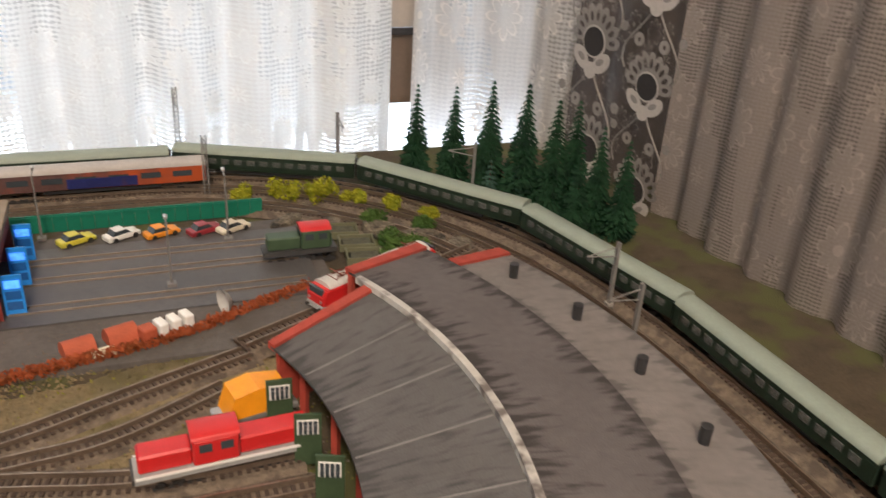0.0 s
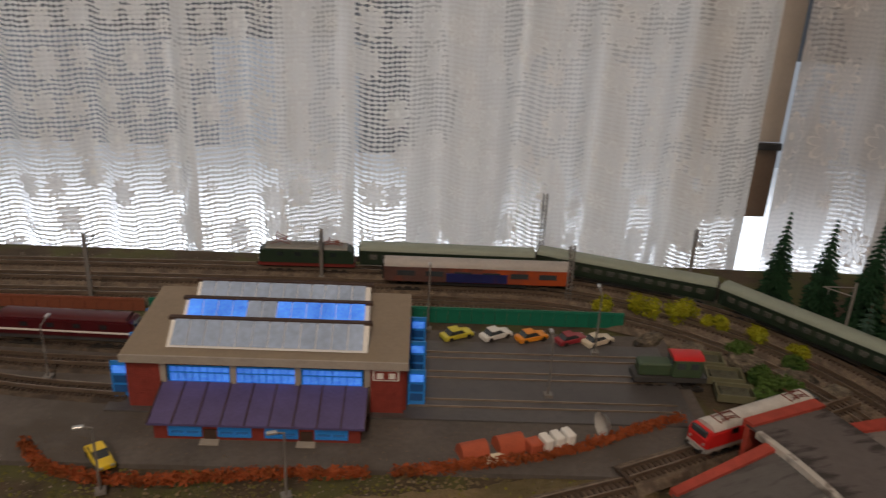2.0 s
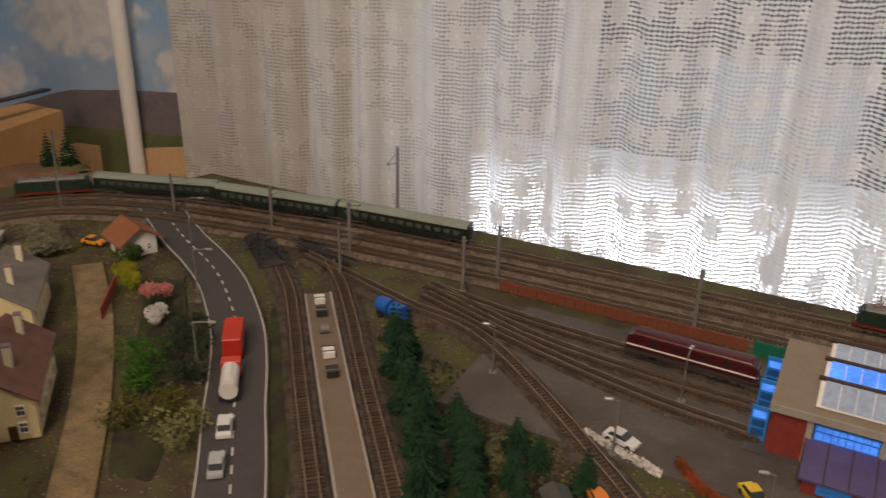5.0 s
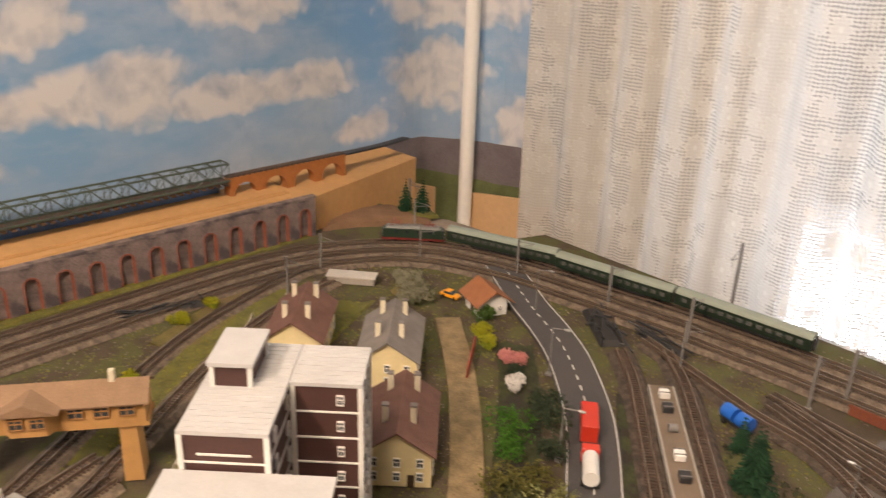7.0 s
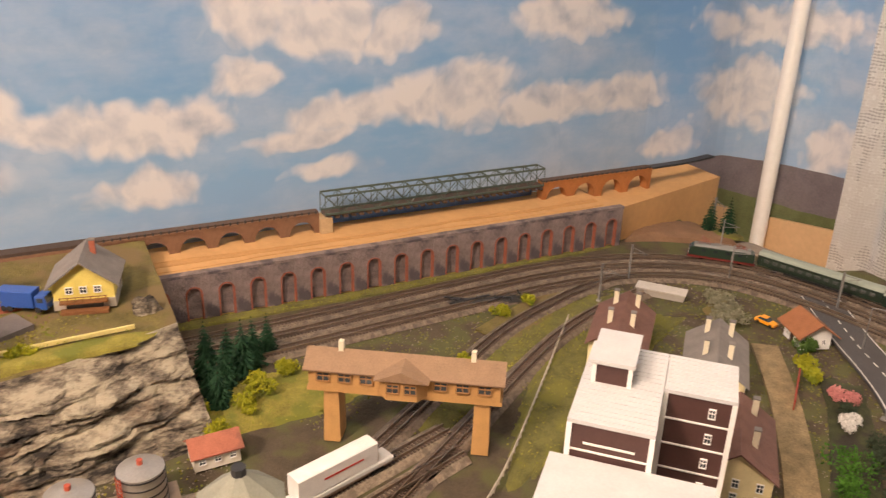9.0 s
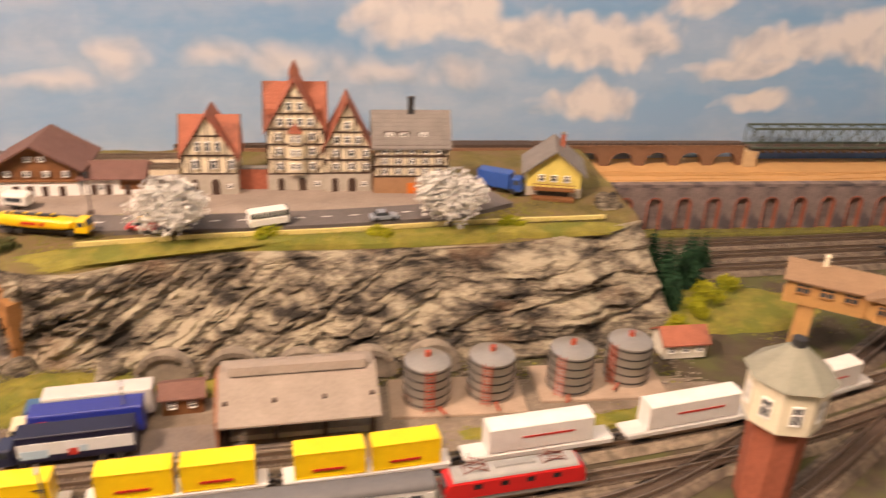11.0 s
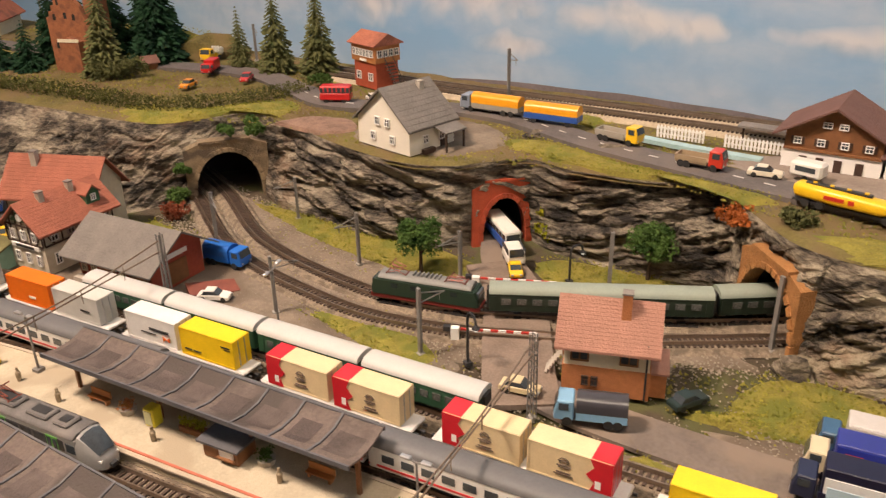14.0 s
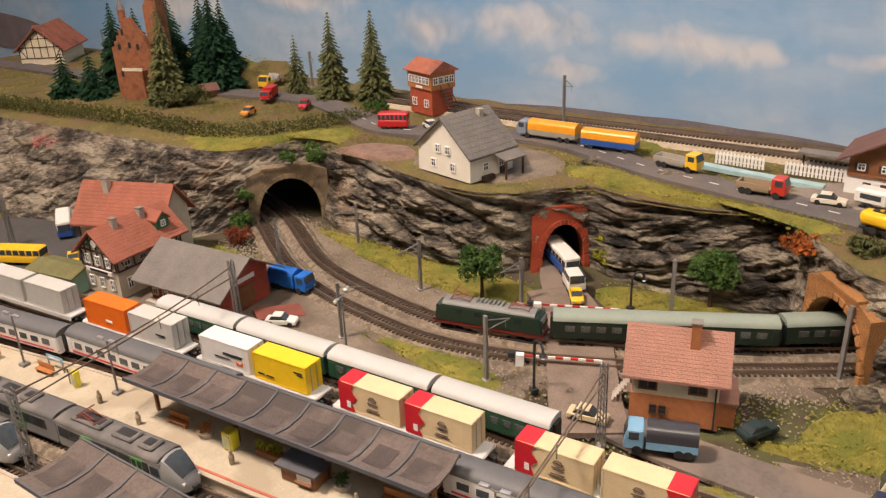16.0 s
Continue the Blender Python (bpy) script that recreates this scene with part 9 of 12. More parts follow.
# chalet station
w, d = 0.074, 0.055
ob = house("chalet_station", "brown and white chalet station with a broad brown roof", (-1.034 - d / 2, -0.802, PLATEAU + 0.003), 90, w, d, 0.032, 0.021, BROWN_WOOD, ROOF_CHALET, axis="y", over=0.009)
part("ground_floor", box(B(), -w / 2 - 0.0008, w / 2 + 0.0008, -d / 2 - 0.0008, d / 2 + 0.0008, 0, 0.0155), WHITE, ob, "white plastered ground floor")
for i in range(4):
    window(ob, -0.027 + 0.018 * i, -d / 2 - 0.0005, 0.0205, 0.006, 0.006, 0)
    part("shutter", box(B(), -0.027 + 0.018 * i - 0.0052, -0.027 + 0.018 * i - 0.0034, -d / 2 - 0.0012, -d / 2, 0.0205, 0.0265), TIMBER, ob)
    part("shutter", box(B(), -0.027 + 0.018 * i + 0.0034, -0.027 + 0.018 * i + 0.0052, -d / 2 - 0.0012, -d / 2, 0.0205, 0.0265), TIMBER, ob)
for u in (-0.021, -0.008, 0.006, 0.022):
    part("door", box(B(), u - 0.003, u + 0.003, -d / 2 - 0.0018, -d / 2, 0.0005, 0.011), TIMBER, ob)
for u in (-0.006, 0.006):
    window(ob, u, -d / 2 - 0.0005, 0.036, 0.007, 0.005, 0)
part("balcony_beam", box(B(), -w / 2, w / 2, -d / 2 - 0.0025, -d / 2, 0.0155, 0.0172), BROWN_WOOD, ob)
tile_rows(ob, w, d, 0.032, 0.021, 0.009, ROOF_CHALET, "y", 9)
w, d = 0.056, 0.036
ob = house("chalet_annex", "low brown annex with white base beside the chalet", (-1.036 - d / 2, -0.733, PLATEAU + 0.003), 90, w, d, 0.020, 0.009, BROWN_WOOD, ROOF_CHALET, axis="x", over=0.005)
part("ground_floor", box(B(), -w / 2 - 0.0008, w * 0.12, -d / 2 - 0.0008, d / 2, 0, 0.017), WHITE, ob)
part("plinth", box(B(), w * 0.12, w / 2 + 0.0008, -d / 2 - 0.0008, d / 2, 0, 0.006), WHITE, ob)
for u in (-0.018, -0.004, 0.014):
    part("door", box(B(), u - 0.003, u + 0.003, -d / 2 - 0.0016, -d / 2, 0.0005, 0.0115), TIMBER, ob)
window(ob, -0.011, -d / 2 - 0.001, 0.006, 0.006, 0.006, 0)

# yellow house at the end of the village
YEL = mat("yellow_plaster", (0.66, 0.55, 0.14), 0.8, var=0.15, scale=110)
w, d = 0.056, 0.05
ob = house("yellow_house", "yellow house with a grey-brown gable roof and veranda", (-1.024 - d / 2, -0.283, PLATEAU + 0.002), 78, w, d, 0.028, 0.022, YEL, TILE_GREY, axis="y", over=0.006, chimneys=((0.008, 0.008),))
part("ground_floor", box(B(), -w / 2 - 0.0008, w / 2 + 0.0008, -d / 2 - 0.0008, d / 2, 0, 0.010), GREYSTONE, ob)
for u in (-0.013, 0.0, 0.013):
    window(ob, u, -d / 2 - 0.0003, 0.0165, 0.007, 0.0075, 0)
part("veranda", box(B(), -0.022, 0.022, -d / 2 - 0.008, -d / 2 - 0.0008, 0.0085, 0.0105), BROWN_WOOD, ob)
part("shopfront", box(B(), -0.017, 0.017, -d / 2 - 0.002, -d / 2, 0.0015, 0.0075), GLASS, ob)
part("step", box(B(), -0.022, 0.022, -d / 2 - 0.010, -d / 2 - 0.001, -0.002, 0.0012), BROWN_WOOD, ob)
for i in range(7):
    part("railing_post", boxc(-0.021 + i * 0.007, -d / 2 - 0.0076, 0.0105, 0.0008, 0.0008, 0.005), BROWN_WOOD, ob)
part("railing", box(B(), -0.022, 0.022, -d / 2 - 0.008, -d / 2 - 0.0072, 0.0152, 0.0160), BROWN_WOOD, ob)
tile_rows(ob, w, d, 0.028, 0.022, 0.006, TILE_GREY, "y", 8)

# white house above the rock
w, d = 0.064, 0.05
WHITE_H = mat("white_house_plaster", (0.74, 0.70, 0.6), 0.75, var=0.06, scale=110)
ob = house("white_house", "white plastered house with a grey slate gable roof", (-0.927, -1.153, PLATEAU + 0.002), 79, w, d, 0.022, 0.026, WHITE_H, DARK_GREY_ROOF, axis="y", over=0.0035)
ob.matrix_basis = pose(-0.928, -1.152, PLATEAU + 0.002, 0, 0, 79) @ Matrix.Diagonal((1.1, 1.12, 1.14, 1))
for u, z in ((-0.012, 0.006), (0.012, 0.006), (-0.006, 0.019), (0.006, 0.019)):
    window(ob, u, -d / 2 - 0.0003, z, 0.006, 0.007, 0)
for u in (-0.008, 0.01):
    window(ob, w / 2 + 0.0003, u, 0.007, 0.006, 0.007, 1)
part("porch_roof", prism(B(), [(w / 2, 0.019), (w / 2 + 0.016, 0.015), (w / 2 + 0.016, 0.0162), (w / 2, 0.0204)], 0.0, 0.024), DARK_GREY_ROOF, ob)
for u in (0.002, 0.022):
    part("porch_post", boxc(w / 2 + 0.0145, u, 0, 0.0014, 0.0014, 0.0152), TIMBER, ob)
part("door", box(B(), w / 2, w / 2 + 0.0008, 0.009, 0.016, 0.0004, 0.0125), TIMBER, ob)
part("bench", box(B(), w / 2 + 0.002, w / 2 + 0.006, -0.014, -0.002, 0.0, 0.004), TIMBER, ob)
tile_rows(ob, w, d, 0.022, 0.026, 0.0035, DARK_GREY_ROOF, "y", 9)
part("chimney", boxc(0.006, 0.012, 0.036, 0.005, 0.005, 0.014), GREYSTONE, ob)

# red signal box
SB_RED = mat("signal_box_red", (0.36, 0.07, 0.03), 0.75, var=0.2, scale=200, bump=0.3, bscale=900)
SB_ORANGE = mat("signal_box_orange", (0.42, 0.17, 0.05), 0.7, var=0.2, scale=150)
ob = thing("signal_box", "tall red brick signal box with an orange upper floor", "signal box", (-1.092, -1.315, PLATEAU + 0.002), 75)
ob.matrix_basis = pose(-1.092, -1.315, PLATEAU + 0.002, 0, 0, 75) @ Matrix.Diagonal((1, 1, 0.93, 1))
part("lower_wall", box(B(), -0.021, 0.021, -0.016, 0.016, 0, 0.033), SB_RED, ob)
part("upper_wall", box(B(), -0.023, 0.023, -0.018, 0.018, 0.033, 0.054), SB_ORANGE, ob)
part("roof", prism(B(), [(-0.022, 0.054), (0.022, 0.054), (0.022, 0.0552), (0, 0.068), (-0.022, 0.0552)], -0.026, 0.026, axis="x"), TILE_RED, ob)
for u in (-0.012, 0.011):
    window(ob, u, -0.0163, 0.010, 0.008, 0.010, 0)
for i in range(6):
    window(ob, -0.0165 + 0.0066 * i, -0.0183, 0.040, 0.0058, 0.009, 0)
for i in range(4):
    window(ob, 0.0233, -0.012 + 0.008 * i, 0.040, 0.0066, 0.009, 1)
part("sign", box(B(), -0.006, 0.006, -0.0190, -0.018, 0.034, 0.037), WHITE, ob)
for i in range(9):
    part("stair_step", box(B(), 0.024 + 0.0022 * i, 0.0268 + 0.0022 * i, -0.006, 0.006, 0.031 - 0.0035 * i, 0.032 - 0.0035 * i), TIMBER, ob)
for s in (-0.006, 0.006):
    part("handrail", rod(B(), (0.024, s, 0.040), (0.044, s, 0.011), 0.0006, 5), TIMBER, ob)
part("barrel", rod(B(), (0.045, -0.009, 0), (0.045, -0.009, 0.008), 0.003, 10), GREYSTONE, ob)

# castle ruin
CASTLE = mat("castle_brick", (0.30, 0.115, 0.05), 0.85, var=0.25, scale=180, bump=0.6, bscale=900, other=(0.2, 0.08, 0.04), amount=0.4)
ob = thing("castle_ruin", "brown brick castle ruin with a stepped gable and tower", "castle ruin", (-0.975, -1.722, PLATEAU), 112)
step = [(-0.032, -0.002), (-0.032, 0.062)]
for i in range(6):
    step += [(-0.032 + 0.0048 * i, 0.062 + 0.0075 * (i + 1)), (-0.032 + 0.0048 * (i + 1), 0.062 + 0.0075 * (i + 1))]
step += [(0.002, 0.107), (0.010, 0.092), (0.018, 0.084), (0.024, 0.066), (0.030, 0.055), (0.030, -0.002)]
part("gable_wall", prism(B(), step, -0.012, -0.004), CASTLE, ob)
part("porch", prism(B(), [(-0.012, -0.002), (-0.012, 0.040), (0.0, 0.046), (0.016, 0.040), (0.016, -0.002)], -0.024, -0.012), CASTLE, ob)
part("side_wall", prism(B(), [(-0.004, -0.002), (0.05, -0.002), (0.05, 0.03), (0.03, 0.052), (-0.004, 0.06)], -0.032, -0.026, axis="x"), CASTLE, ob)
part("tower", prism(B(), [(0.012, -0.002), (0.034, -0.002), (0.033, 0.128), (0.026, 0.121), (0.020, 0.130), (0.013, 0.12)], 0.006, 0.028), CASTLE, ob)
part("turret", rod(B(), (-0.012, -0.006, 0.10), (-0.012, -0.006, 0.118), 0.005, 8), CASTLE, ob)
part("turret_roof", rod(B(), (-0.012, -0.006, 0.118), (-0.012, -0.006, 0.134), 0.006, 8, 0.0005), mat("slate_blue", (0.2, 0.17, 0.17), 0.7), ob)
# window openings are flat near-black plates on the wall
for u, z, w_ in ((-0.02, 0.066, 0.004), (-0.004, 0.068, 0.004), (0.008, 0.066, 0.004), (-0.012, 0.085, 0.003), (-0.022, 0.03, 0.004)):
    o = part("window_niche", prism(B(), arch_outline(w_, 0.008), -0.0004, 0.0004), NEAR_BLACK, ob)
    o.matrix_basis = pose(u, -0.0122, z)
part("parapet", box(B(), -0.013, 0.017, -0.025, -0.024, 0.040, 0.044), CREAM, ob)

# far red-roofed farmhouse
w, d = 0.10, 0.07
ob = house("farmhouse", "long farmhouse with a red tiled roof behind the firs", (-1.075, -2.13, PLATEAU), 40, w, d, 0.030, 0.032, PLASTER_W, TILE_RED, axis="x", over=0.008, group="farmhouses")
timbering(ob, d, 0.012, 0.030, 1, -w / 2 - 0.0002, 6, gable=0.028, turn=90)
for u in (-0.03, -0.01, 0.01, 0.03):
    window(ob, u, -d / 2 - 0.0003, 0.010, 0.008, 0.009, 0)
part("dormer", prism(B(), [(-0.006, 0.046), (0.006, 0.046), (0.006, 0.054), (0, 0.060), (-0.006, 0.054)], -0.026, -0.006), TILE_RED, ob)
tile_rows(ob, w, d, 0.030, 0.032, 0.008, TILE_RED, "x", 10)
ob = house("garden_hut", "small brown garden hut on the meadow", (-1.018, -1.64, PLATEAU + 0.002), 70, 0.02, 0.016, 0.009, 0.006, BROWN_WOOD, TILE_BROWN, axis="y")

boulder("grassy earth bank behind the garden hut", (-1.112, -1.632, PLATEAU - 0.002), 0.055, 0.024, 0.032, 3.42, GRASS, "grass_bank")

# firs of the upper ground
for i, (x, y, h) in enumerate(((-1.082, -1.534, 0.080), (-1.085, -1.471, 0.112), (-1.10, -1.413, 0.115))):
    fir("light olive fir tree on the meadow", h, FIR_LIGHT, (x, y, PLATEAU), 400 + i, "light firs", width=0.2)
fir("tall light olive fir beside the castle ruin", 0.125, FIR_LIGHT, (-0.962, -1.652, PLATEAU), 405, "light firs", width=0.2)
for i, (x, y, h) in enumerate(((-0.955, -1.628, 0.022), (-0.975, -1.615, 0.026), (-0.955, -1.645, 0.03))):
    bush("light olive scrub under the fir", h, 0.02, FIR_LIGHT, (x, y, PLATEAU), 410 + i, "scrub")
for i, (x, y, h) in enumerate(((-0.921, -1.829, 0.064), (-0.934, -1.782, 0.066), (-0.99, -1.80, 0.12), (-1.02, -1.79, 0.11), (-1.05, -1.66, 0.135), (-1.065, -1.70, 0.125), (-1.075, -1.668, 0.12), (-1.04, -1.74, 0.13))):
    fir("dark green fir tree behind the castle ruin", h, FIR_DARK, (x, y, PLATEAU), 420 + i, "dark firs", width=0.36 if h < 0.07 else 0.24)
hedge("long olive hedge along the upper meadow", [(-0.825, -1.95), (-0.839, -1.843), (-0.86, -1.70), (-0.876, -1.592), (-0.88, -1.50), (-0.888, -1.448), (-0.93, -1.405), (-0.98, -1.385), (-1.029, -1.365)], 0.024, 0.016, leaf_mat("hedge_olive", (0.10, 0.105, 0.03), (0.06, 0.065, 0.02)), PLATEAU, 31)
for i, (x, y, h, s, m_) in enumerate(((-1.06, -1.38, 0.014, 0.016, LEAF), (-0.933, -0.579, 0.008, 0.014, YELLOW_LEAF), (-0.934, -0.473, 0.008, 0.014, YELLOW_LEAF), (-0.951, -0.347, 0.008, 0.014, YELLOW_LEAF), (-0.915, -0.80, 0.009, 0.014, FIR_LIGHT), (-0.80, -1.68, 0.018, 0.02, PINK), (-0.775, -1.80, 0.018, 0.02, PINK))):
    bush("low flock bush on the upper ground", h, s, m_, (x, y, PLATEAU if x < -0.81 else 0.05), 440 + i)
for i, (x, y, h) in enumerate(((-0.925, -0.657, 0.056), (-0.947, -0.407, 0.056))):
    leafy("blossom_tree", "white blossoming tree beside the village road", "tree", h, 0.034, BLOSSOM, (x, y, PLATEAU), 460 + i, "blossom trees", blobs=24, leaves=90, squat=0.9, size=0.0030)
for i, (x, y) in enumerate(((-0.842, -1.077), (-0.928, -0.908))):
    leafy("leafy_tree", "round green tree beside the rock", "tree", 0.056, 0.020, LEAF, (x, y, 0), 470 + i, "green trees", blobs=20, leaves=80, squat=1.0, size=0.0022)
for i, (x, y, a, b, c) in enumerate(((-1.0, -0.235, 0.014, 0.01, 0.016), (-1.005, -0.98, 0.02, 0.008, 0.006), (-1.012, -1.06, 0.014, 0.008, 0.005), (-0.85, -0.775, 0.012, 0.012, 0.012), (-0.845, -0.70, 0.012, 0.02, 0.012))):
    boulder("grey boulder lying in the grass", (x, y, PLATEAU if x < -0.95 else 0), a, b, c, i + 20)

# ---- vehicles of the upper road ----
YELLOW_P, RED_P, WHITE_P, BLUE_P = (0.80, 0.50, 0.01), (0.50, 0.02, 0.02), (0.75, 0.73, 0.68), (0.03, 0.09, 0.35)


ob = lorry("yellow tank lorry with red lettering on the village road", YELLOW_P, YELLOW_P, (-0.945, -0.77, ZP), 80, L=0.082, W=0.0145, kind="none")
ob.matrix_basis = pose(-0.945, -0.77, ZP, 0, 0, 80) @ Matrix.Diagonal((1, 1, 0.86, 1))
tank = B()
rings = []
for x, low, high, half in ((-0.041, 0.0105, 0.0170, 0.0058), (-0.039, 0.0065, 0.0188, 0.0072), (-0.010, 0.0048, 0.0182, 0.0076), (0.018, 0.0050, 0.0168, 0.0074), (0.0255, 0.0062, 0.0160, 0.0070), (0.0268, 0.0085, 0.0148, 0.0056)):
    mid_z, tall = (low + high) / 2, (high - low) / 2
    rings.append([tank.verts.new((x, half * math.copysign(abs(math.cos(t)) ** 0.6, math.cos(t)), mid_z + tall * math.copysign(abs(math.sin(t)) ** 0.6, math.sin(t)))) for t in [2 * math.pi * (i + 0.5) / 16 for i in range(16)]])
for p, q in zip(rings, rings[1:]):
    for i in range(16):
        tank.faces.new((p[i], p[(i + 1) % 16], q[(i + 1) % 16], q[i]))
tank.faces.new(rings[0][::-1])
tank.faces.new(rings[-1])
smooth(part("tank", tank, vehicle_mat("%.2f_%.2f_%.2f" % YELLOW_P, YELLOW_P), ob), 35)
part("walkway", box(B(), -0.034, 0.012, -0.002, 0.002, 0.0178, 0.0196), DARK, ob)
for x in (-0.028, -0.016, -0.004, 0.008):
    part("filler_cap", rod(B(), (x, 0, 0.0190), (x, 0, 0.0206), 0.0016, 8), vehicle_mat("%.2f_%.2f_%.2f" % YELLOW_P, YELLOW_P), ob)
for sd in (-1, 1):
    part("lettering_bar", box(B(), -0.018, -0.004, sd * 0.0077 - 0.0003, sd * 0.0077 + 0.0003, 0.0105, 0.0135), vehicle_mat("letter_red", (0.5, 0.03, 0.02)), ob)
    part("emblem", box(B(), -0.001, 0.003, sd * 0.0077 - 0.0003, sd * 0.0077 + 0.0003, 0.0100, 0.0138), vehicle_mat("letter_red", (0.5, 0.03, 0.02)), ob)
ob = thing("caravan", "small white caravan parked by the chalet", "caravan", (-1.003, -0.812, ZP), 78)
part("body", rbox(-0.013, 0.013, -0.007, 0.007, 0.003, 0.0155, 0.002), vehicle_mat("caravan", WHITE_P), ob)
part("side_window", boxc(0.0, -0.007, 0.008, 0.016, 0.0006, 0.004), GLASS, ob)
wheels(ob, (0.0,), 0.006)
car("cream saloon car on the village road", (0.68, 0.62, 0.5), (-0.993, -0.842, ZP), 95)
lorry("red lorry with a tan flat bed", (0.52, 0.04, 0.02), (0.33, 0.25, 0.16), (-0.989, -0.893, ZP), 88, L=0.040, W=0.0135, kind="flat")
lorry("yellow tipper lorry with a grey bed", YELLOW_P, (0.36, 0.33, 0.28), (-1.02, -0.978, ZP), 80, L=0.044, W=0.0135, kind="flat")
ob = lorry("blue-grey lorry with an orange tarpaulin", (0.22, 0.26, 0.33), (0.3, 0.28, 0.25), (-1.048, -1.13, ZP), -88, L=0.068, kind="cover", cover=(0.75, 0.33, 0.01))
ob = thing("trailer", "blue trailer with an orange tarpaulin behind the lorry", "trailer", (-1.044, -1.058, ZP), -86)
part("bed", box(B(), -0.028, 0.028, -0.0078, 0.0078, 0.0045, 0.0105), vehicle_mat("trailer_blue", BLUE_P), ob)
smooth(part("tarpaulin", prism(B(), [(-0.0078, 0.0105)] + [(-0.0078 * math.cos(math.pi * i / 8), 0.0150 + 0.0052 * math.sin(math.pi * i / 8)) for i in range(9)] + [(0.0078, 0.0105)], -0.028, 0.028, axis="x"), vehicle_mat("0.75_0.33_0.01", (0.75, 0.33, 0.01)), ob), 30)
wheels(ob, (-0.018, 0.018), 0.0066, r=0.003)
part("drawbar", box(B(), 0.028, 0.040, -0.001, 0.001, 0.004, 0.0055), DARK, ob)
ob = bus("white delivery van on the village road", WHITE_P, WHITE_P, (-0.953, -0.577, ZP), 110, L=0.036, H=0.0165)
car("grey-blue car on the village road", (0.25, 0.28, 0.33), (-0.963, -0.469, ZP), 98)
car("red car beside the blossoming tree", RED_P, (-0.946, -0.688, ZP), 80)
car("yellow car beside the blossoming tree", YELLOW_P, (-0.968, -0.684, ZP), 80)
lorry("dark blue lorry beside the yellow house", BLUE_P, BLUE_P, (-1.043, -0.34, PLATEAU + 0.003), 60, L=0.05, kind="box")
ob = lorry("red fire engine on the upper road", RED_P, RED_P, (-1.035, -1.54, ZP), 28, L=0.036, kind="box")
ob.matrix_basis = pose(-1.035, -1.54, ZP, 0, 0, 28) @ Matrix.Diagonal((1, 0.85, 0.72, 1))
car("small red car on the upper road", RED_P, (-1.023, -1.463, ZP), 30)
car("orange car on the upper meadow", (0.75, 0.28, 0.02), (-0.968, -1.505, PLATEAU + 0.003), 20)
bus("red delivery van on the upper road", RED_P, RED_P, (-1.003, -1.302, ZP), 118, L=0.034, H=0.018)
car("white car beside the white house", WHITE_P, (-1.02, -1.262, ZP), 60)
ob = lorry("yellow loader on the upper road", YELLOW_P, YELLOW_P, (-1.088, -1.60, PLATEAU + 0.003), 20, L=0.03, kind="flat")
bush("white flowering bush behind the loader", 0.022, 0.01, BLOSSOM, (-1.10, -1.60, PLATEAU), 480)

# poles of the branch line
for x, y, h in ((-1.118, -1.15, 0.056), (-1.125, -1.55, 0.05), (-1.125, -2.05, 0.05)):
    mast("brown wooden catenary pole of the branch line", (x, y, PLATEAU), h, 60, arm=0.018)
ob = thing("station_post", "thin black lantern post in front of the chalet", "lamp post", (-0.985, -0.742, ZP))
part("post", rod(B(), (0, 0, 0), (0, 0, 0.036), 0.0008, 8), DARK, ob)
part("lantern", rod(B(), (0, 0, 0.036), (0, 0, 0.041), 0.0014, 8, 0.0024), DARK, ob)
part("foot", boxc(0, 0, 0, 0.005, 0.005, 0.003), TIMBER, ob)

# ---- the crossing ----
BOX_BRICK = mat("crossing_brick", (0.40, 0.155, 0.055), 0.8, var=0.2, scale=240, bump=0.35, bscale=900)
PINK_TILE = mat("crossing_tiles", (0.36, 0.185, 0.135), 0.8, var=0.2, scale=110, bump=0.4, bscale=700)
a, b = Vector((-0.748, -0.897)), Vector((-0.766, -0.846))
d_ = b - a
w, d = d_.length, 0.034
turn = math.degrees(math.atan2(d_.y, d_.x))
nrm = Vector((-d_.y, d_.x)).normalized()
c = (a + b) / 2 + nrm * d / 2
ob = house("crossing_signal_box", "brick crossing keeper's box with cream upper walls", (c.x, c.y, 0.002), turn, w, d, 0.041, 0.020, CREAM, PINK_TILE, axis="x", over=0.006, category="signal box")
part("lower_wall", box(B(), -w / 2 - 0.0009, w / 2 + 0.0009, -d / 2 - 0.0009, d / 2 + 0.0009, 0, 0.0205), BOX_BRICK, ob, "orange brick lower wall")
part("annex", box(B(), w / 2 + 0.0009, w / 2 + 0.011, -d / 2 + 0.004, d / 2 - 0.002, 0, 0.018), BOX_BRICK, ob)
part("annex_roof", box(B(), w / 2 + 0.0009, w / 2 + 0.0125, -d / 2 + 0.002, d / 2, 0.018, 0.0195), PINK_TILE, ob)
for u in (-0.013, -0.007):
    window(ob, u, -d / 2 - 0.0011, 0.007, 0.0045, 0.007, 0, frame=TIMBER)
for u in (-0.017, 0.014):
    window(ob, u, -d / 2 - 0.0003, 0.0245, 0.012, 0.0115, 0, frame=BROWN_WOOD)
for v in (-0.008, 0.008):
    window(ob, -w / 2 - 0.0003, v, 0.0245, 0.010, 0.0115, 3, frame=BROWN_WOOD)
part("downpipe", rod(B(), (w / 2 - 0.002, -d / 2 - 0.0015, 0), (w / 2 - 0.002, -d / 2 - 0.0015, 0.041), 0.0006, 6), DARK, ob)
tile_rows(ob, w, d, 0.041, 0.020, 0.006, PINK_TILE, "x", 14)
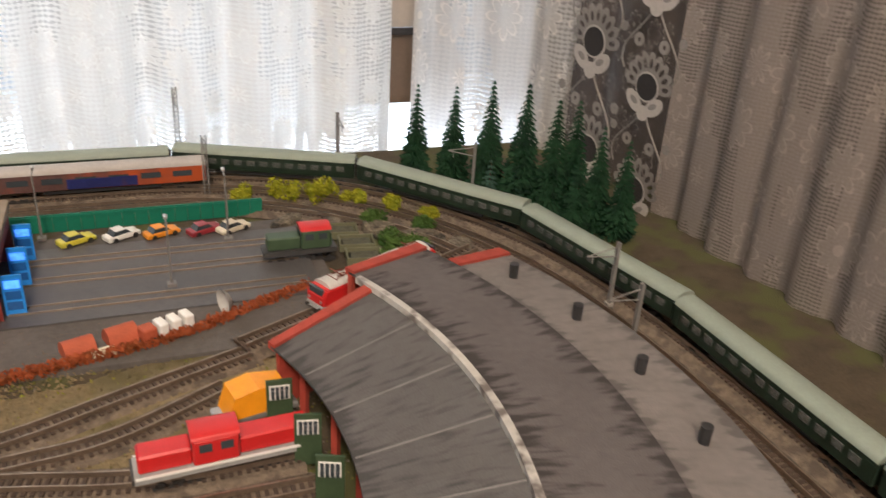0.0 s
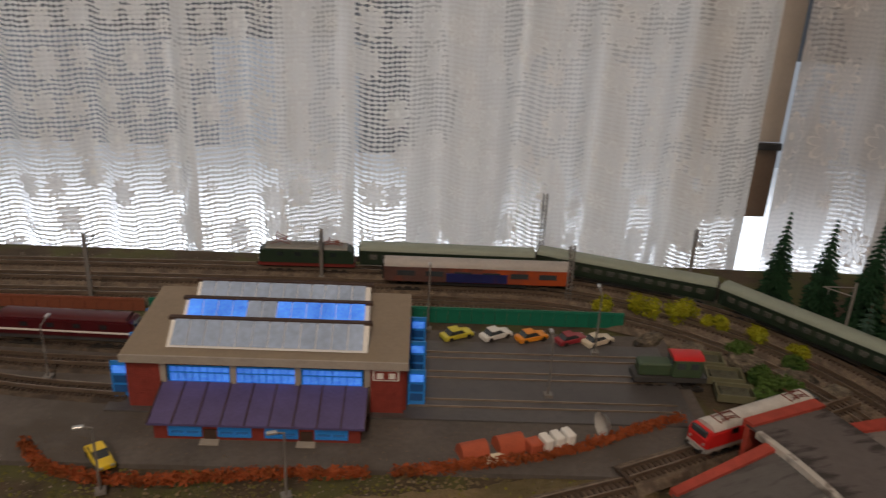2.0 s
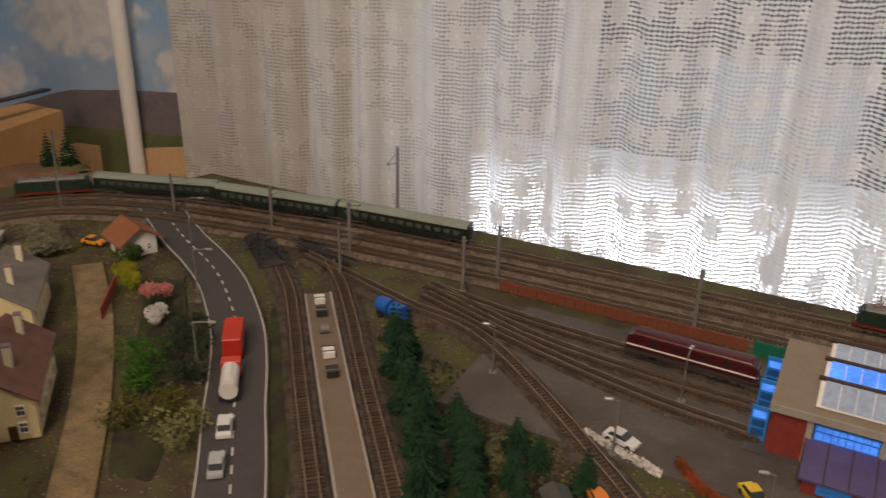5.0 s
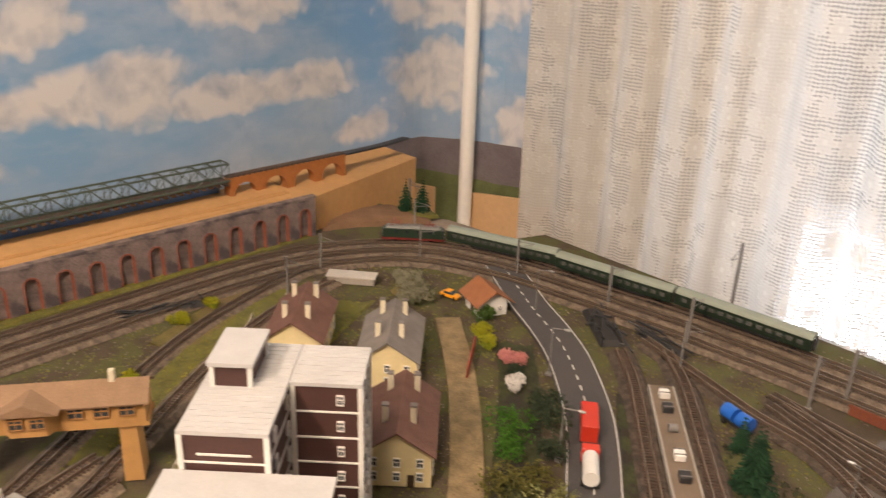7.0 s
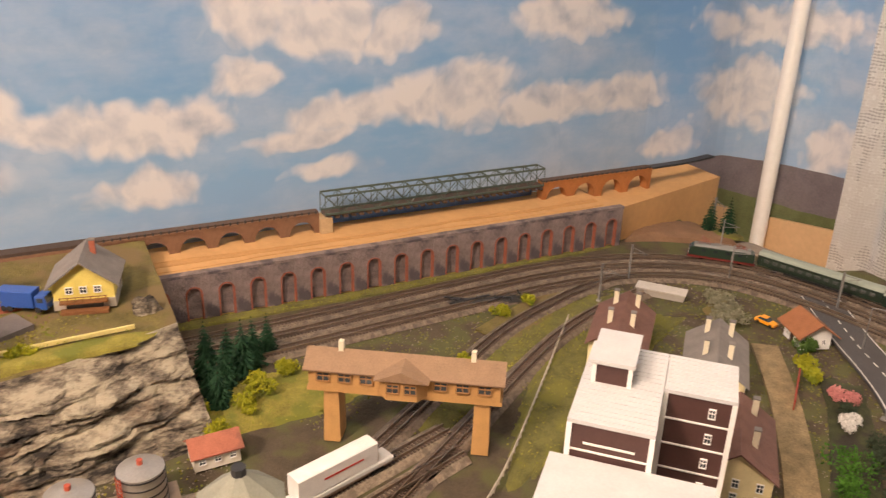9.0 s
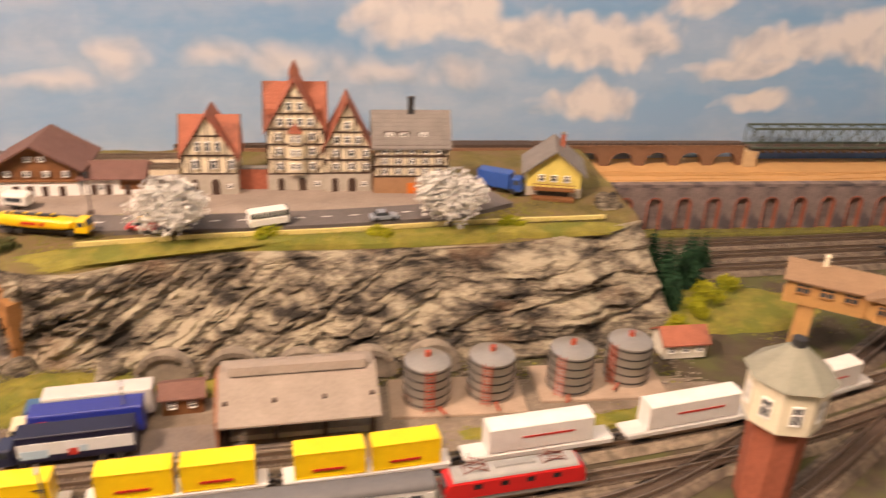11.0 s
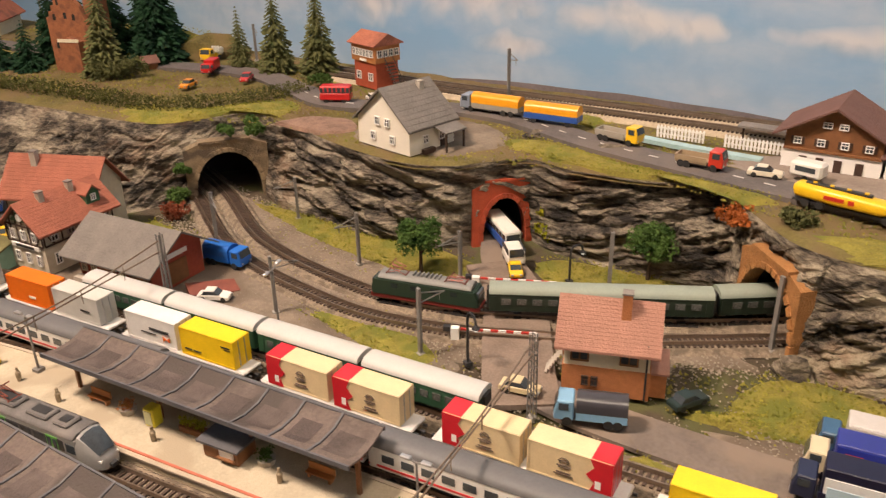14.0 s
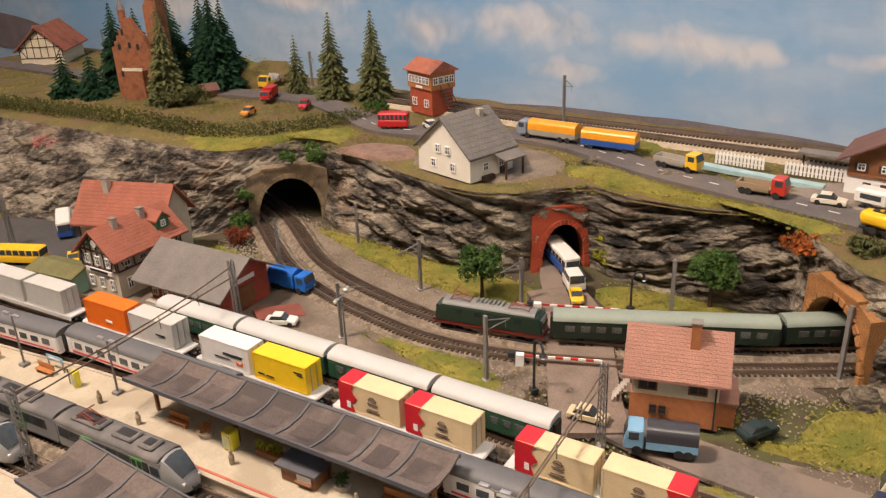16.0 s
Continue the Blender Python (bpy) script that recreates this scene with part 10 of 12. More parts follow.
ch = part("chimney", boxc(0.010, -0.006, 0.05, 0.006, 0.006, 0.020), BOX_BRICK, ob)
part("cap", boxc(0.010, -0.006, 0.07, 0.007, 0.007, 0.0012), TILE_GREY, ch)
for i in range(8):
    part("stair_step", box(B(), -w / 2 - 0.004 - 0.0016 * i, -w / 2 - 0.0024 - 0.0016 * i, -0.006, 0.006, 0.019 - 0.0025 * i, 0.020 - 0.0025 * i), GREYSTONE, ob)
RED_STRIPE = vehicle_mat("barrier_red", (0.5, 0.04, 0.03))
for p, q in (((-0.766, -0.988), (-0.789, -0.938)), ((-0.843, -1.018), (-0.868, -0.962))):
    p, q = Vector(p), Vector(q)
    L = (q - p).length
    ob = thing("level_crossing_barrier", "red and white striped level crossing barrier, lowered", "barrier", (p.x, p.y, 0.001), math.degrees(math.atan2(q.y - p.y, q.x - p.x)), "crossing barriers")
    part("stand", boxc(-0.004, 0, 0, 0.006, 0.005, 0.011), WHITE, ob)
    part("rest", boxc(L, 0, 0, 0.0015, 0.0015, 0.010), WHITE, ob)
    for i in range(10):
        part("stripe", box(B(), L * i / 10, L * (i + 1) / 10, -0.0007, 0.0007, 0.009, 0.0106), RED_STRIPE if i % 2 == 0 else WHITE, ob)
    part("counterweight", boxc(-0.010, 0, 0.008, 0.005, 0.004, 0.004), DARK, ob)
strip("road", [(-0.885, -1.03), (-0.84, -0.985), (-0.79, -0.955), (-0.74, -0.925), (-0.71, -0.905)], 0.05, 0.0052, mat("crossing_boards", (0.21, 0.16, 0.125), 0.85, var=0.3, scale=60, bump=0.4, bscale=900), "worn brown boards of the level crossing", 0.004)


def crook_lamp(label, place, h, turn):
    ob = thing("street_lamp", label, "street lamp", place, turn, "curved lamps")
    pts = [(0, 0, 0), (0, 0, h * 0.86)] + [(0.006 - 0.006 * math.cos(t), 0, h * 0.86 + 0.006 * math.sin(t)) for t in [math.pi * i / 6 for i in range(1, 7)]]
    bm = B()
    for p, q in zip(pts, pts[1:]):
        rod(bm, p, q, 0.0010, 6)
    part("pole", bm, DARK, ob)
    part("base", boxc(0, 0, 0, 0.005, 0.005, 0.003), DARK, ob)
    part("shade", rod(B(), (0.012, 0, h * 0.80), (0.012, 0, h * 0.86), 0.0030, 10, 0.0012), DARK, ob)
    o = B()
    bmesh.ops.create_uvsphere(o, u_segments=8, v_segments=6, radius=0.0017, matrix=pose(0.012, 0, h * 0.785))
    part("bulb", o, mat("lamp_glass", (0.85, 0.82, 0.7), 0.3, emit=0.6), ob)
    return ob


crook_lamp("black curved lamp at the level crossing", (-0.741, -0.966, 0.001), 0.044, 60)
crook_lamp("black curved lamp beside the tunnel road", (-0.89, -0.961, 0.001), 0.032, 150)
for x, y, h, a in ((-0.735, -1.002, 0.054, 160), (-0.826, -1.132, 0.05, -20), (-0.87, -0.795, 0.06, 150), (-0.851, -1.043, 0.044, -20), (-0.795, -1.279, 0.05, 60), (-0.724, -1.133, 0.05, 150), (-0.875, -1.25, 0.045, -30), (-0.90, -0.93, 0.05, 200)):
    mast("grey catenary mast beside the tunnel lines", (x, y, 0.0), h, a, arm=0.022)
yard_lamp("grey double-headed yard lamp", (-0.697, -1.102, 0.001), 0.057, 20, 0.010, 2)
for x, y in ((-0.667, -0.70), (-0.755, -0.67)):
    yard_lamp("grey yard lamp beside the lorries", (x, y, 0.001), 0.05, 20, 0.009, 1)

# vehicles of the lower roads
ob = bus("blue and white bus coming out of the road tunnel", BLUE_P, WHITE_P, (-0.928, -1.047, 0.0055), 50, L=0.056)
ob = bus("white delivery van behind the crossing barrier", WHITE_P, WHITE_P, (-0.894, -1.016, 0.0055), 42, L=0.024, H=0.0145)
car("yellow car waiting at the crossing barrier", YELLOW_P, (-0.874, -1.003, 0.0055), 35, L=0.022)
lorry("light blue lorry with a dark coal load", (0.22, 0.42, 0.62), (0.22, 0.42, 0.62), (-0.723, -0.866, 0.0055), -68, L=0.044, kind="cover", cover=(0.05, 0.05, 0.06))
car("dark green-black car beside the signal box", (0.02, 0.035, 0.033), (-0.774, -0.822, 0.003), 150)
car("cream car beside the crossing", (0.6, 0.5, 0.3), (-0.727, -0.917, 0.0055), 100)


def semitrailer(label, cab, body, side, place, turn, L=0.092, lettering=WHITE, low=False):
    """A box trailer with lettering bars; a low side panel carries a pale picture strip."""
    ob = lorry(label, cab, body, place, turn, L=L, W=0.0165, kind="flat", group="semitrailer lorries")
    h = L / 2
    x1 = h - 0.0145
    part("curtain_side", rbox(-h, x1, -0.0083, 0.0083, 0.0062, 0.0262, 0.0006), vehicle_mat("%.2f_%.2f_%.2f" % body, body), ob)
    sm = vehicle_mat("%.2f_%.2f_%.2f" % side, side)
    for s in (-1, 1):
        panel = part("side_panel", box(B(), -h + 0.001, x1 - 0.001, s * 0.0085 - 0.0003, s * 0.0085 + 0.0003, 0.0070, 0.0205 if low else 0.0250), sm, ob)
        if low:
            marks = [(-0.78, -0.30, 0.0085, 0.0150, PICTURE_BLUE), (0.05, 0.22, 0.0085, 0.0140, RED_STRIPE), (0.26, 0.40, 0.0110, 0.0158, PICTURE_BLUE)]
        else:
            marks = [(-0.72, -0.48, 0.0150, 0.0215, RED_STRIPE)] + [(-0.40 + 0.135 * k, -0.29 + 0.135 * k, 0.0155, 0.0195 + 0.0014 * (k % 3 == 0), lettering) for k in range(7)]
        for u0, u1, z0, z1, m_ in marks:
            part("lettering_bar", box(B(), *sorted((-s * u0 * h * 0.8, -s * u1 * h * 0.8)), s * 0.0089 - 0.0002, s * 0.0089 + 0.0002, z0, z1), m_, panel)
    return ob


PICTURE_BLUE = vehicle_mat("picture_blue", (0.42, 0.58, 0.70))
semitrailer("dark navy semitrailer lorry with a pale picture strip", (0.02, 0.025, 0.06), (0.012, 0.012, 0.035), (0.66, 0.68, 0.70), (-0.731, -0.704, 0.0045), -83, low=True)
semitrailer("bright blue semitrailer lorry with white lettering bars", (0.6, 0.52, 0.35), (0.03, 0.04, 0.24), (0.02, 0.035, 0.30), (-0.755, -0.703, 0.0045), -83)
semitrailer("blue-cabbed semitrailer lorry with a pale grey top", (0.05, 0.12, 0.22), (0.52, 0.50, 0.48), (0.52, 0.50, 0.48), (-0.779, -0.701, 0.0025), -83, lettering=DARK)
house("garden_hut", "small brown wooden hut beside the lorries", (-0.79, -0.635, 0.002), 96, 0.03, 0.022, 0.016, 0.005, BROWN_WOOD, TILE_BROWN, axis="x", group="huts", rows=((0, 0.006, 2, 0.006, 0.006),))

# open shed with a grey sheet roof
SHEET = mat("grey_sheet_roof", (0.29, 0.24, 0.20), 0.8, var=0.2, scale=45, bump=0.3, bscale=700)
ob = thing("open_shed", "open goods shed with a grey-brown sheet roof", "shed", (-0.768, -0.545, 0.002), 94)
part("roof", prism(B(), [(-0.041, 0.0255), (0.0, 0.045), (0.030, 0.036), (0.030, 0.0376), (0.0, 0.0468), (-0.041, 0.0271)], -0.058, 0.058, axis="x"), SHEET, ob)
part("end_wall", prism(B(), [(-0.034, 0.0), (-0.034, 0.0275), (0.0, 0.0445), (0.028, 0.035), (0.028, 0.0)], -0.0605, -0.0585, axis="x"), mat("shed_rust_boards", (0.30, 0.12, 0.06), 0.85, var=0.3, scale=90), ob, "rust-red boarded end wall")
part("ridge_vent", prism(B(), [(-0.006, 0.046), (0.006, 0.046), (0.004, 0.052), (-0.004, 0.052)], -0.05, 0.05, axis="x"), SHEET, ob)
for x in (-0.053, -0.018, 0.018, 0.053):
    for y in (-0.024, 0.024):
        part("post", boxc(x, y, 0, 0.003, 0.003, 0.0365), TIMBER, ob)
part("back_wall", box(B(), -0.053, 0.053, 0.0255, 0.028, 0, 0.034), BROWN_WOOD, ob)
part("loading_floor", box(B(), -0.055, 0.055, -0.024, 0.0255, 0, 0.006), GREYSTONE, ob)
for i in range(5):
    part("crate", rbox(-0.045 + 0.018 * i, -0.033 + 0.018 * i, -0.012, 0.004, 0.006, 0.014 + 0.003 * (i % 2)), BROWN_WOOD, ob)

# silver tanks
TANK = mat("tank_silver", (0.42, 0.39, 0.35), 0.38, metal=0.6, var=0.15, scale=60, other=(0.30, 0.14, 0.08), amount=0.15)
LADDER = vehicle_mat("ladder_red", (0.40, 0.07, 0.03))
for i, (x, y) in enumerate(((-0.785, -0.445), (-0.790, -0.392), (-0.795, -0.324), (-0.805, -0.271))):
    ob = thing("storage_tank", "silver storage tank with dark hoops and red ladder", "storage tank", (x, y, 0.004), -20 * i, "storage tanks")
    r, h = 0.0185, 0.036
    smooth(part("shell", rod(B(), (0, 0, 0), (0, 0, h), r, 28), TANK, ob))
    smooth(part("lid", rod(B(), (0, 0, h), (0, 0, h + 0.004), r, 28, r * 0.3), TANK, ob), 25)
    for k in range(5):
        smooth(part("hoop", rod(B(), (0, 0, 0.003 + k * 0.0076), (0, 0, 0.0042 + k * 0.0076), r + 0.0006, 28), DARK, ob))
    bm = B()
    for s in (-1, 1):
        rod(bm, (r + 0.0022, s * 0.003, 0), (r + 0.0022, s * 0.003, h + 0.003), 0.0005, 4)
    for k in range(12):
        rod(bm, (r + 0.0022, -0.003, 0.002 + k * 0.0031), (r + 0.0022, 0.003, 0.002 + k * 0.0031), 0.0004, 4)
    part("ladder", bm, LADDER, ob)
    part("valve", rod(B(), (0, 0, h + 0.004), (0, 0, h + 0.008), 0.0025, 8), LADDER, ob)
    bm = rod(B(), (r + 0.001, 0.008, 0.004), (r + 0.010, 0.012, 0.004), 0.0012, 6)
    part("pipe", bm, LADDER, ob)
for y0, y1, x in ((-0.475, -0.365, -0.787), (-0.352, -0.243, -0.80)):
    tagged(part("tank_pad", rbox(x - 0.026, x + 0.026, y0, y1, -0.002, 0.004), mat("pad_concrete", (0.36, 0.27, 0.2), 0.9, var=0.2, scale=50)), "tan concrete pad under the storage tanks", "pad", kind="structure")
house("white_hut", "small white hut with a red tiled roof", (-0.846, -0.207, 0.001), 92, 0.04, 0.026, 0.016, 0.009, WHITE_H, TILE_RED, axis="x", over=0.003, group="huts", rows=((0, 0.006, 3, 0.006, 0.006),))

# loose scatter of the west
scatter("pale grit strewn over the station ground", [(-0.64, -1.45), (-0.80, -1.36), (-0.87, -1.28), (-0.85, -1.05), (-0.80, -0.9), (-0.85, -0.78), (-0.84, -0.5), (-0.86, -0.2), (-0.76, -0.2), (-0.72, -0.5), (-0.69, -0.9), (-0.66, -1.2)], 8000, 0.0013, mat("pale_grit", (0.36, 0.29, 0.21), 0.95, var=0.5, scale=300), 0.0005, 61)
scatter("yellow-green flock strewn over the station ground", [(-0.66, -1.45), (-0.80, -1.36), (-0.87, -1.28), (-0.85, -1.05), (-0.80, -0.9), (-0.85, -0.78), (-0.84, -0.5), (-0.86, -0.2), (-0.76, -0.2), (-0.72, -0.5), (-0.70, -0.9), (-0.69, -1.2)], 3500, 0.0018, FLOCK, 0.0003, 62)
scatter("straw and olive flock on the upper ground", [(-0.82, -2.2), (-0.85, -1.5), (-0.91, -1.3), (-0.90, -1.1), (-0.96, -0.95), (-0.90, -0.74), (-0.93, -0.3), (-1.10, -0.25), (-1.10, -0.9), (-1.14, -1.4), (-1.14, -2.2)], 12000, 0.0021, FLOCK, PLATEAU, 63)
scatter("brown earth crumbs on the upper ground", [(-0.82, -2.2), (-0.85, -1.5), (-0.91, -1.3), (-0.90, -1.1), (-0.96, -0.95), (-0.90, -0.74), (-0.93, -0.3), (-1.10, -0.25), (-1.10, -0.9), (-1.14, -1.4), (-1.14, -2.2)], 6000, 0.0016, DIRT, PLATEAU, 64)

# ---- the station ----
PLATFORM = mat("platform_sand", (0.46, 0.40, 0.295), 0.85, var=0.15, scale=60, bump=0.3, bscale=1200, other=(0.38, 0.32, 0.23), amount=0.35)
PLAT_EDGE = mat("platform_edge", (0.42, 0.36, 0.28), 0.8, var=0.15, scale=90)
CANOPY = mat("canopy_grey", (0.135, 0.105, 0.092), 0.8, var=0.35, scale=45, bump=0.4, bscale=600, other=(0.065, 0.052, 0.047), amount=0.45)
CANOPY_FELT = mat("canopy_felt", (0.075, 0.058, 0.054), 0.85, var=0.3, scale=60, bump=0.4, bscale=700, other=(0.12, 0.095, 0.085), amount=0.4)
CANOPY_EDGE = mat("canopy_fascia", (0.10, 0.10, 0.11), 0.6, var=0.2, scale=90)
BENCH = mat("bench_orange", (0.42, 0.17, 0.05), 0.6, var=0.2, scale=150)
RED_LINE = mat("edge_red", (0.45, 0.13, 0.08), 0.7, var=0.2, scale=120)


def x_at(points, y):
    line = resample(zed(points), 0.01)
    for p, q in zip(line, line[1:]):
        if p.y <= y <= q.y:
            return p.x + (q.x - p.x) * (y - p.y) / (q.y - p.y)
    return line[-1].x if y > line[-1].y else line[0].x


def platform(west, east, y0, y1, label):
    """A platform between two edge lines, with edge stones and a red line along its eastern side."""
    n = 60
    ys = [y0 + (y1 - y0) * i / n for i in range(n + 1)]
    pairs = [(Vector((x_at(west, y), y, 0)), Vector((x_at(east, y), y, 0))) for y in ys]
    bm, rows = B(), []
    for w, e in pairs:
        rows.append([bm.verts.new((q.x, q.y, z)) for q, z in ((w, -0.004), (w, 0.008), (e, 0.008), (e, -0.004))])
    for r, s in zip(rows, rows[1:]):
        for k in range(3):
            bm.faces.new((r[k], r[k + 1], s[k + 1], s[k]))
    bm.faces.new(rows[0])
    bm.faces.new(rows[-1][::-1])
    tagged(part("platform", bm, PLATFORM), label, "platform", kind="structure")
    for line, off, wd, m, words in (([w for w, e in pairs], 0.0, 0.0012, PLAT_EDGE, "pale edge stones of the platform"), ([e for w, e in pairs], 0.0, 0.0012, PLAT_EDGE, "pale edge stones of the platform"), ([e for w, e in pairs], 0.0032, 0.0008, RED_LINE, "faded red line along the platform edge")):
        o = part("trim", sweep(B(), line, [(off - wd, 0.0075), (off - wd, 0.0087), (off + wd, 0.0087), (off + wd, 0.0075)], closed=True), m)
        tagged(o, words, "platform edge", kind="structure")


SOUTH_PART = STATION_LINE[:6]
platform(shift(EXPRESS, -0.0125), shift(STATION_LINE, -0.0755), -1.55, -0.62, "sand-coloured island platform between the station tracks")
platform(shift(STATION_LINE, -0.1315), shift(STATION_LINE, -0.168), -1.54, -0.9, "sand-coloured second island platform")
railway(shift(SOUTH_PART[:4], -0.119), "platform track beside the second island platform", stone=STONE_W)


def canopy(label, a, b, width, panels, z=0.042, posts=4):
    a, b = Vector(a), Vector(b)
    d = b - a
    L = d.length
    ob = thing("platform_canopy", label, "platform canopy", (a.x, a.y, 0.008), math.degrees(math.atan2(d.y, d.x)), "platform canopies")
    h = z - 0.008
    w = width / 2
    for i in range(panels):
        u0, u1 = L * i / panels + 0.0004, L * (i + 1) / panels - 0.0004
        bm, rows = B(), []
        for k in range(7):
            u = u0 + (u1 - u0) * k / 6
            sag = -0.0005 * math.sin(math.pi * k / 6)
            prof = [(-w, h - 0.0005), (-w * 0.35, h - 0.0030), (w * 0.35, h - 0.0025), (w, h + 0.0015)]
            prof += [(v, zz - 0.0012) for v, zz in reversed(prof)]
            rows.append([bm.verts.new((u, v, zz + sag)) for v, zz in prof])
        for p, q in zip(rows, rows[1:]):
            for k in range(8):
                bm.faces.new((p[k], p[(k + 1) % 8], q[(k + 1) % 8], q[k]))
        bm.faces.new(rows[0])
        bm.faces.new(rows[-1][::-1])
        panel = part("roof_panel", bm, CANOPY, ob)
        f0, f1 = 0.16 + 0.05 * math.sin(3.1 * i), 0.80 + 0.06 * math.sin(2.3 * i + 1)
        bm, rows = B(), []
        for k in range(5):
            t = f0 + (f1 - f0) * k / 4
            rows.append([bm.verts.new((u0 + (u1 - u0) * t, v, zz + 0.00035 - 0.0005 * math.sin(math.pi * t))) for v, zz in ((-w * 0.62, h - 0.00205), (-w * 0.35, h - 0.0030), (w * 0.30, h - 0.00255), (w * 0.42, h - 0.0020))])
        for p, q in zip(rows, rows[1:]):
            for k in range(3):
                bm.faces.new((p[k], p[k + 1], q[k + 1], q[k]))
        part("felt_field", bm, CANOPY_FELT, panel)
        if i:
            part("seam", prism(B(), [(-w, h + 0.0003), (-w * 0.35, h - 0.0021), (w * 0.35, h - 0.0017), (w, h + 0.0023), (w, h - 0.0002), (w * 0.35, h - 0.004), (-w * 0.35, h - 0.0045), (-w, h - 0.0018)], u0 - 0.0012, u0 + 0.0002, axis="x"), CANOPY_EDGE, ob)
    for s, zz in ((-1, h - 0.0005), (1, h + 0.0015)):
        part("fascia", box(B(), 0, L, s * w - 0.0006, s * w + 0.0006, zz - 0.0026, zz + 0.0004), CANOPY_EDGE, ob)
    part("spine_beam", box(B(), 0.002, L - 0.002, -0.0012, 0.0012, h - 0.0075, h - 0.0045), BROWN_WOOD, ob)
    for i in range(posts):
        u = L * (0.03 + 0.94 * i / (posts - 1))
        p = part("post", boxc(u, 0, 0, 0.0022, 0.0022, h - 0.007), BROWN_WOOD, ob)
        part("brace", rod(rod(B(), (u, 0, h * 0.62), (u, w * 0.6, h - 0.005), 0.0006, 5), (u, 0, h * 0.62), (u, -w * 0.6, h - 0.006), 0.0006, 5), BROWN_WOOD, p)
    return ob


canopy("long dark grey platform canopy with sagging roof panels", (-0.573, -1.17), (-0.5945, -0.935), 0.034, 9)
canopy("dark grey canopy over the second platform", (-0.482, -1.128), (-0.489, -0.86), 0.040, 10, posts=5)


def bench(x, y, turn):
    ob = thing("platform_bench", "orange-brown platform bench with a high back", "bench", (x, y, 0.008), turn, "platform benches")
    part("seat", rbox(-0.009, 0.009, -0.003, 0.001, 0.0028, 0.0038, 0.0003), BENCH, ob)
    part("backrest", rbox(-0.009, 0.009, 0.0008, 0.0018, 0.0035, 0.0085, 0.0003), BENCH, ob)
    for s in (-0.007, 0.007):
        part("leg", box(B(), s - 0.0007, s + 0.0007, -0.0025, 0.001, 0, 0.0029), BENCH, ob)


for x, y in ((-0.546, -1.334), (-0.556, -1.275), (-0.571, -1.137), (-0.592, -0.968), (-0.601, -0.885)):
    bench(x, y, 96)
# planters
for i, (x, y) in enumerate(((-0.573, -1.112), (-0.585, -1.003), (-0.592, -0.915), (-0.597, -0.86))):
    ob = thing("planter", "pale octagonal planter with green plants", "planter", (x, y, 0.008), 20 * i, "planters")
    part("tub", rod(B(), (0, 0, 0), (0, 0, 0.004), 0.0048, 8, 0.0058), GREYSTONE, ob)
    verts, faces = [], []
    rnd = random.Random(700 + i)
    for _ in range(90):
        tuft(verts, faces, Vector((rnd.gauss(0, 0.0022), rnd.gauss(0, 0.0022), rnd.uniform(0.004, 0.0095))), 0.0014, rnd)
    o = new("plant", clump_mesh("plant", verts, faces, LEAF if i else leaf_mat("orange_flower", (0.5, 0.2, 0.08), (0.2, 0.2, 0.05))))
    o.parent = ob
# kiosk, telephone boxes, vending boards
ob = thing("kiosk", "small brown wooden platform kiosk with a flat roof", "kiosk", (-0.578, -1.027, 0.008), 97)
part("body", rbox(-0.013, 0.013, -0.0065, 0.0065, 0, 0.011), BROWN_WOOD, ob)
part("roof", box(B(), -0.015, 0.015, -0.009, 0.008, 0.011, 0.0125), CANOPY_EDGE, ob)
part("hatch", box(B(), 0.0, 0.010, -0.0072, -0.0064, 0.0045, 0.0095), WHITE, ob, "lit white serving hatch")
part("counter", box(B(), -0.001, 0.011, -0.009, -0.0066, 0.0038, 0.0046), BROWN_WOOD, ob)
PHONE = vehicle_mat("phone_yellow", (0.72, 0.62, 0.03))
for x, y in ((-0.574, -1.088), (-0.559, -1.238)):
    ob = thing("telephone_box", "yellow glazed telephone box on the platform", "telephone box", (x, y, 0.008), 97, "telephone boxes")
    k = 1.0 if y > -1.2 else 0.6
    part("frame", rbox(-0.004 * k, 0.004 * k, -0.004 * k, 0.004 * k, 0, 0.0135), PHONE, ob)
    part("window", box(B(), -0.003 * k, 0.003 * k, -0.0044 * k, -0.0039 * k, 0.002, 0.0115), mat("pale_glass", (0.45, 0.45, 0.25), 0.15, scale=200), ob)
ob = thing("flower_stall", "platform stall with yellow flowers", "stall", (-0.581, -1.06, 0.008), 97)
part("counter", rbox(-0.010, 0.010, -0.003, 0.003, 0, 0.005), BROWN_WOOD, ob)
verts, faces = [], []
rnd = random.Random(77)
for _ in range(120):
    tuft(verts, faces, Vector((rnd.uniform(-0.0095, 0.0095), rnd.gauss(0, 0.0015), rnd.uniform(0.005, 0.0105))), 0.0014, rnd)
o = new("blossom", clump_mesh("blossom", verts, faces, YELLOW_LEAF))
o.parent = ob
ob = thing("station_sign", "blue and white station name board on posts", "sign", (-0.563, -1.272, 0.008), 97)
part("board", boxc(0, 0, 0.008, 0.018, 0.0008, 0.004), vehicle_mat("sign_blue", (0.25, 0.42, 0.55)), ob)
part("lettering_bar", boxc(0, -0.0006, 0.0092, 0.013, 0.0004, 0.0016), WHITE, ob)
for s in (-0.008, 0.008):
    part("post", boxc(s, 0, 0, 0.0008, 0.0008, 0.0082), METAL, ob)
for x, y in ((-0.570, -1.205), (-0.553, -1.30), (-0.59, -0.90), (-0.60, -0.80)):
    yard_lamp("thin grey platform lamp", (x, y, 0.008), 0.042, 96, 0.006, 2, "platform lamps")
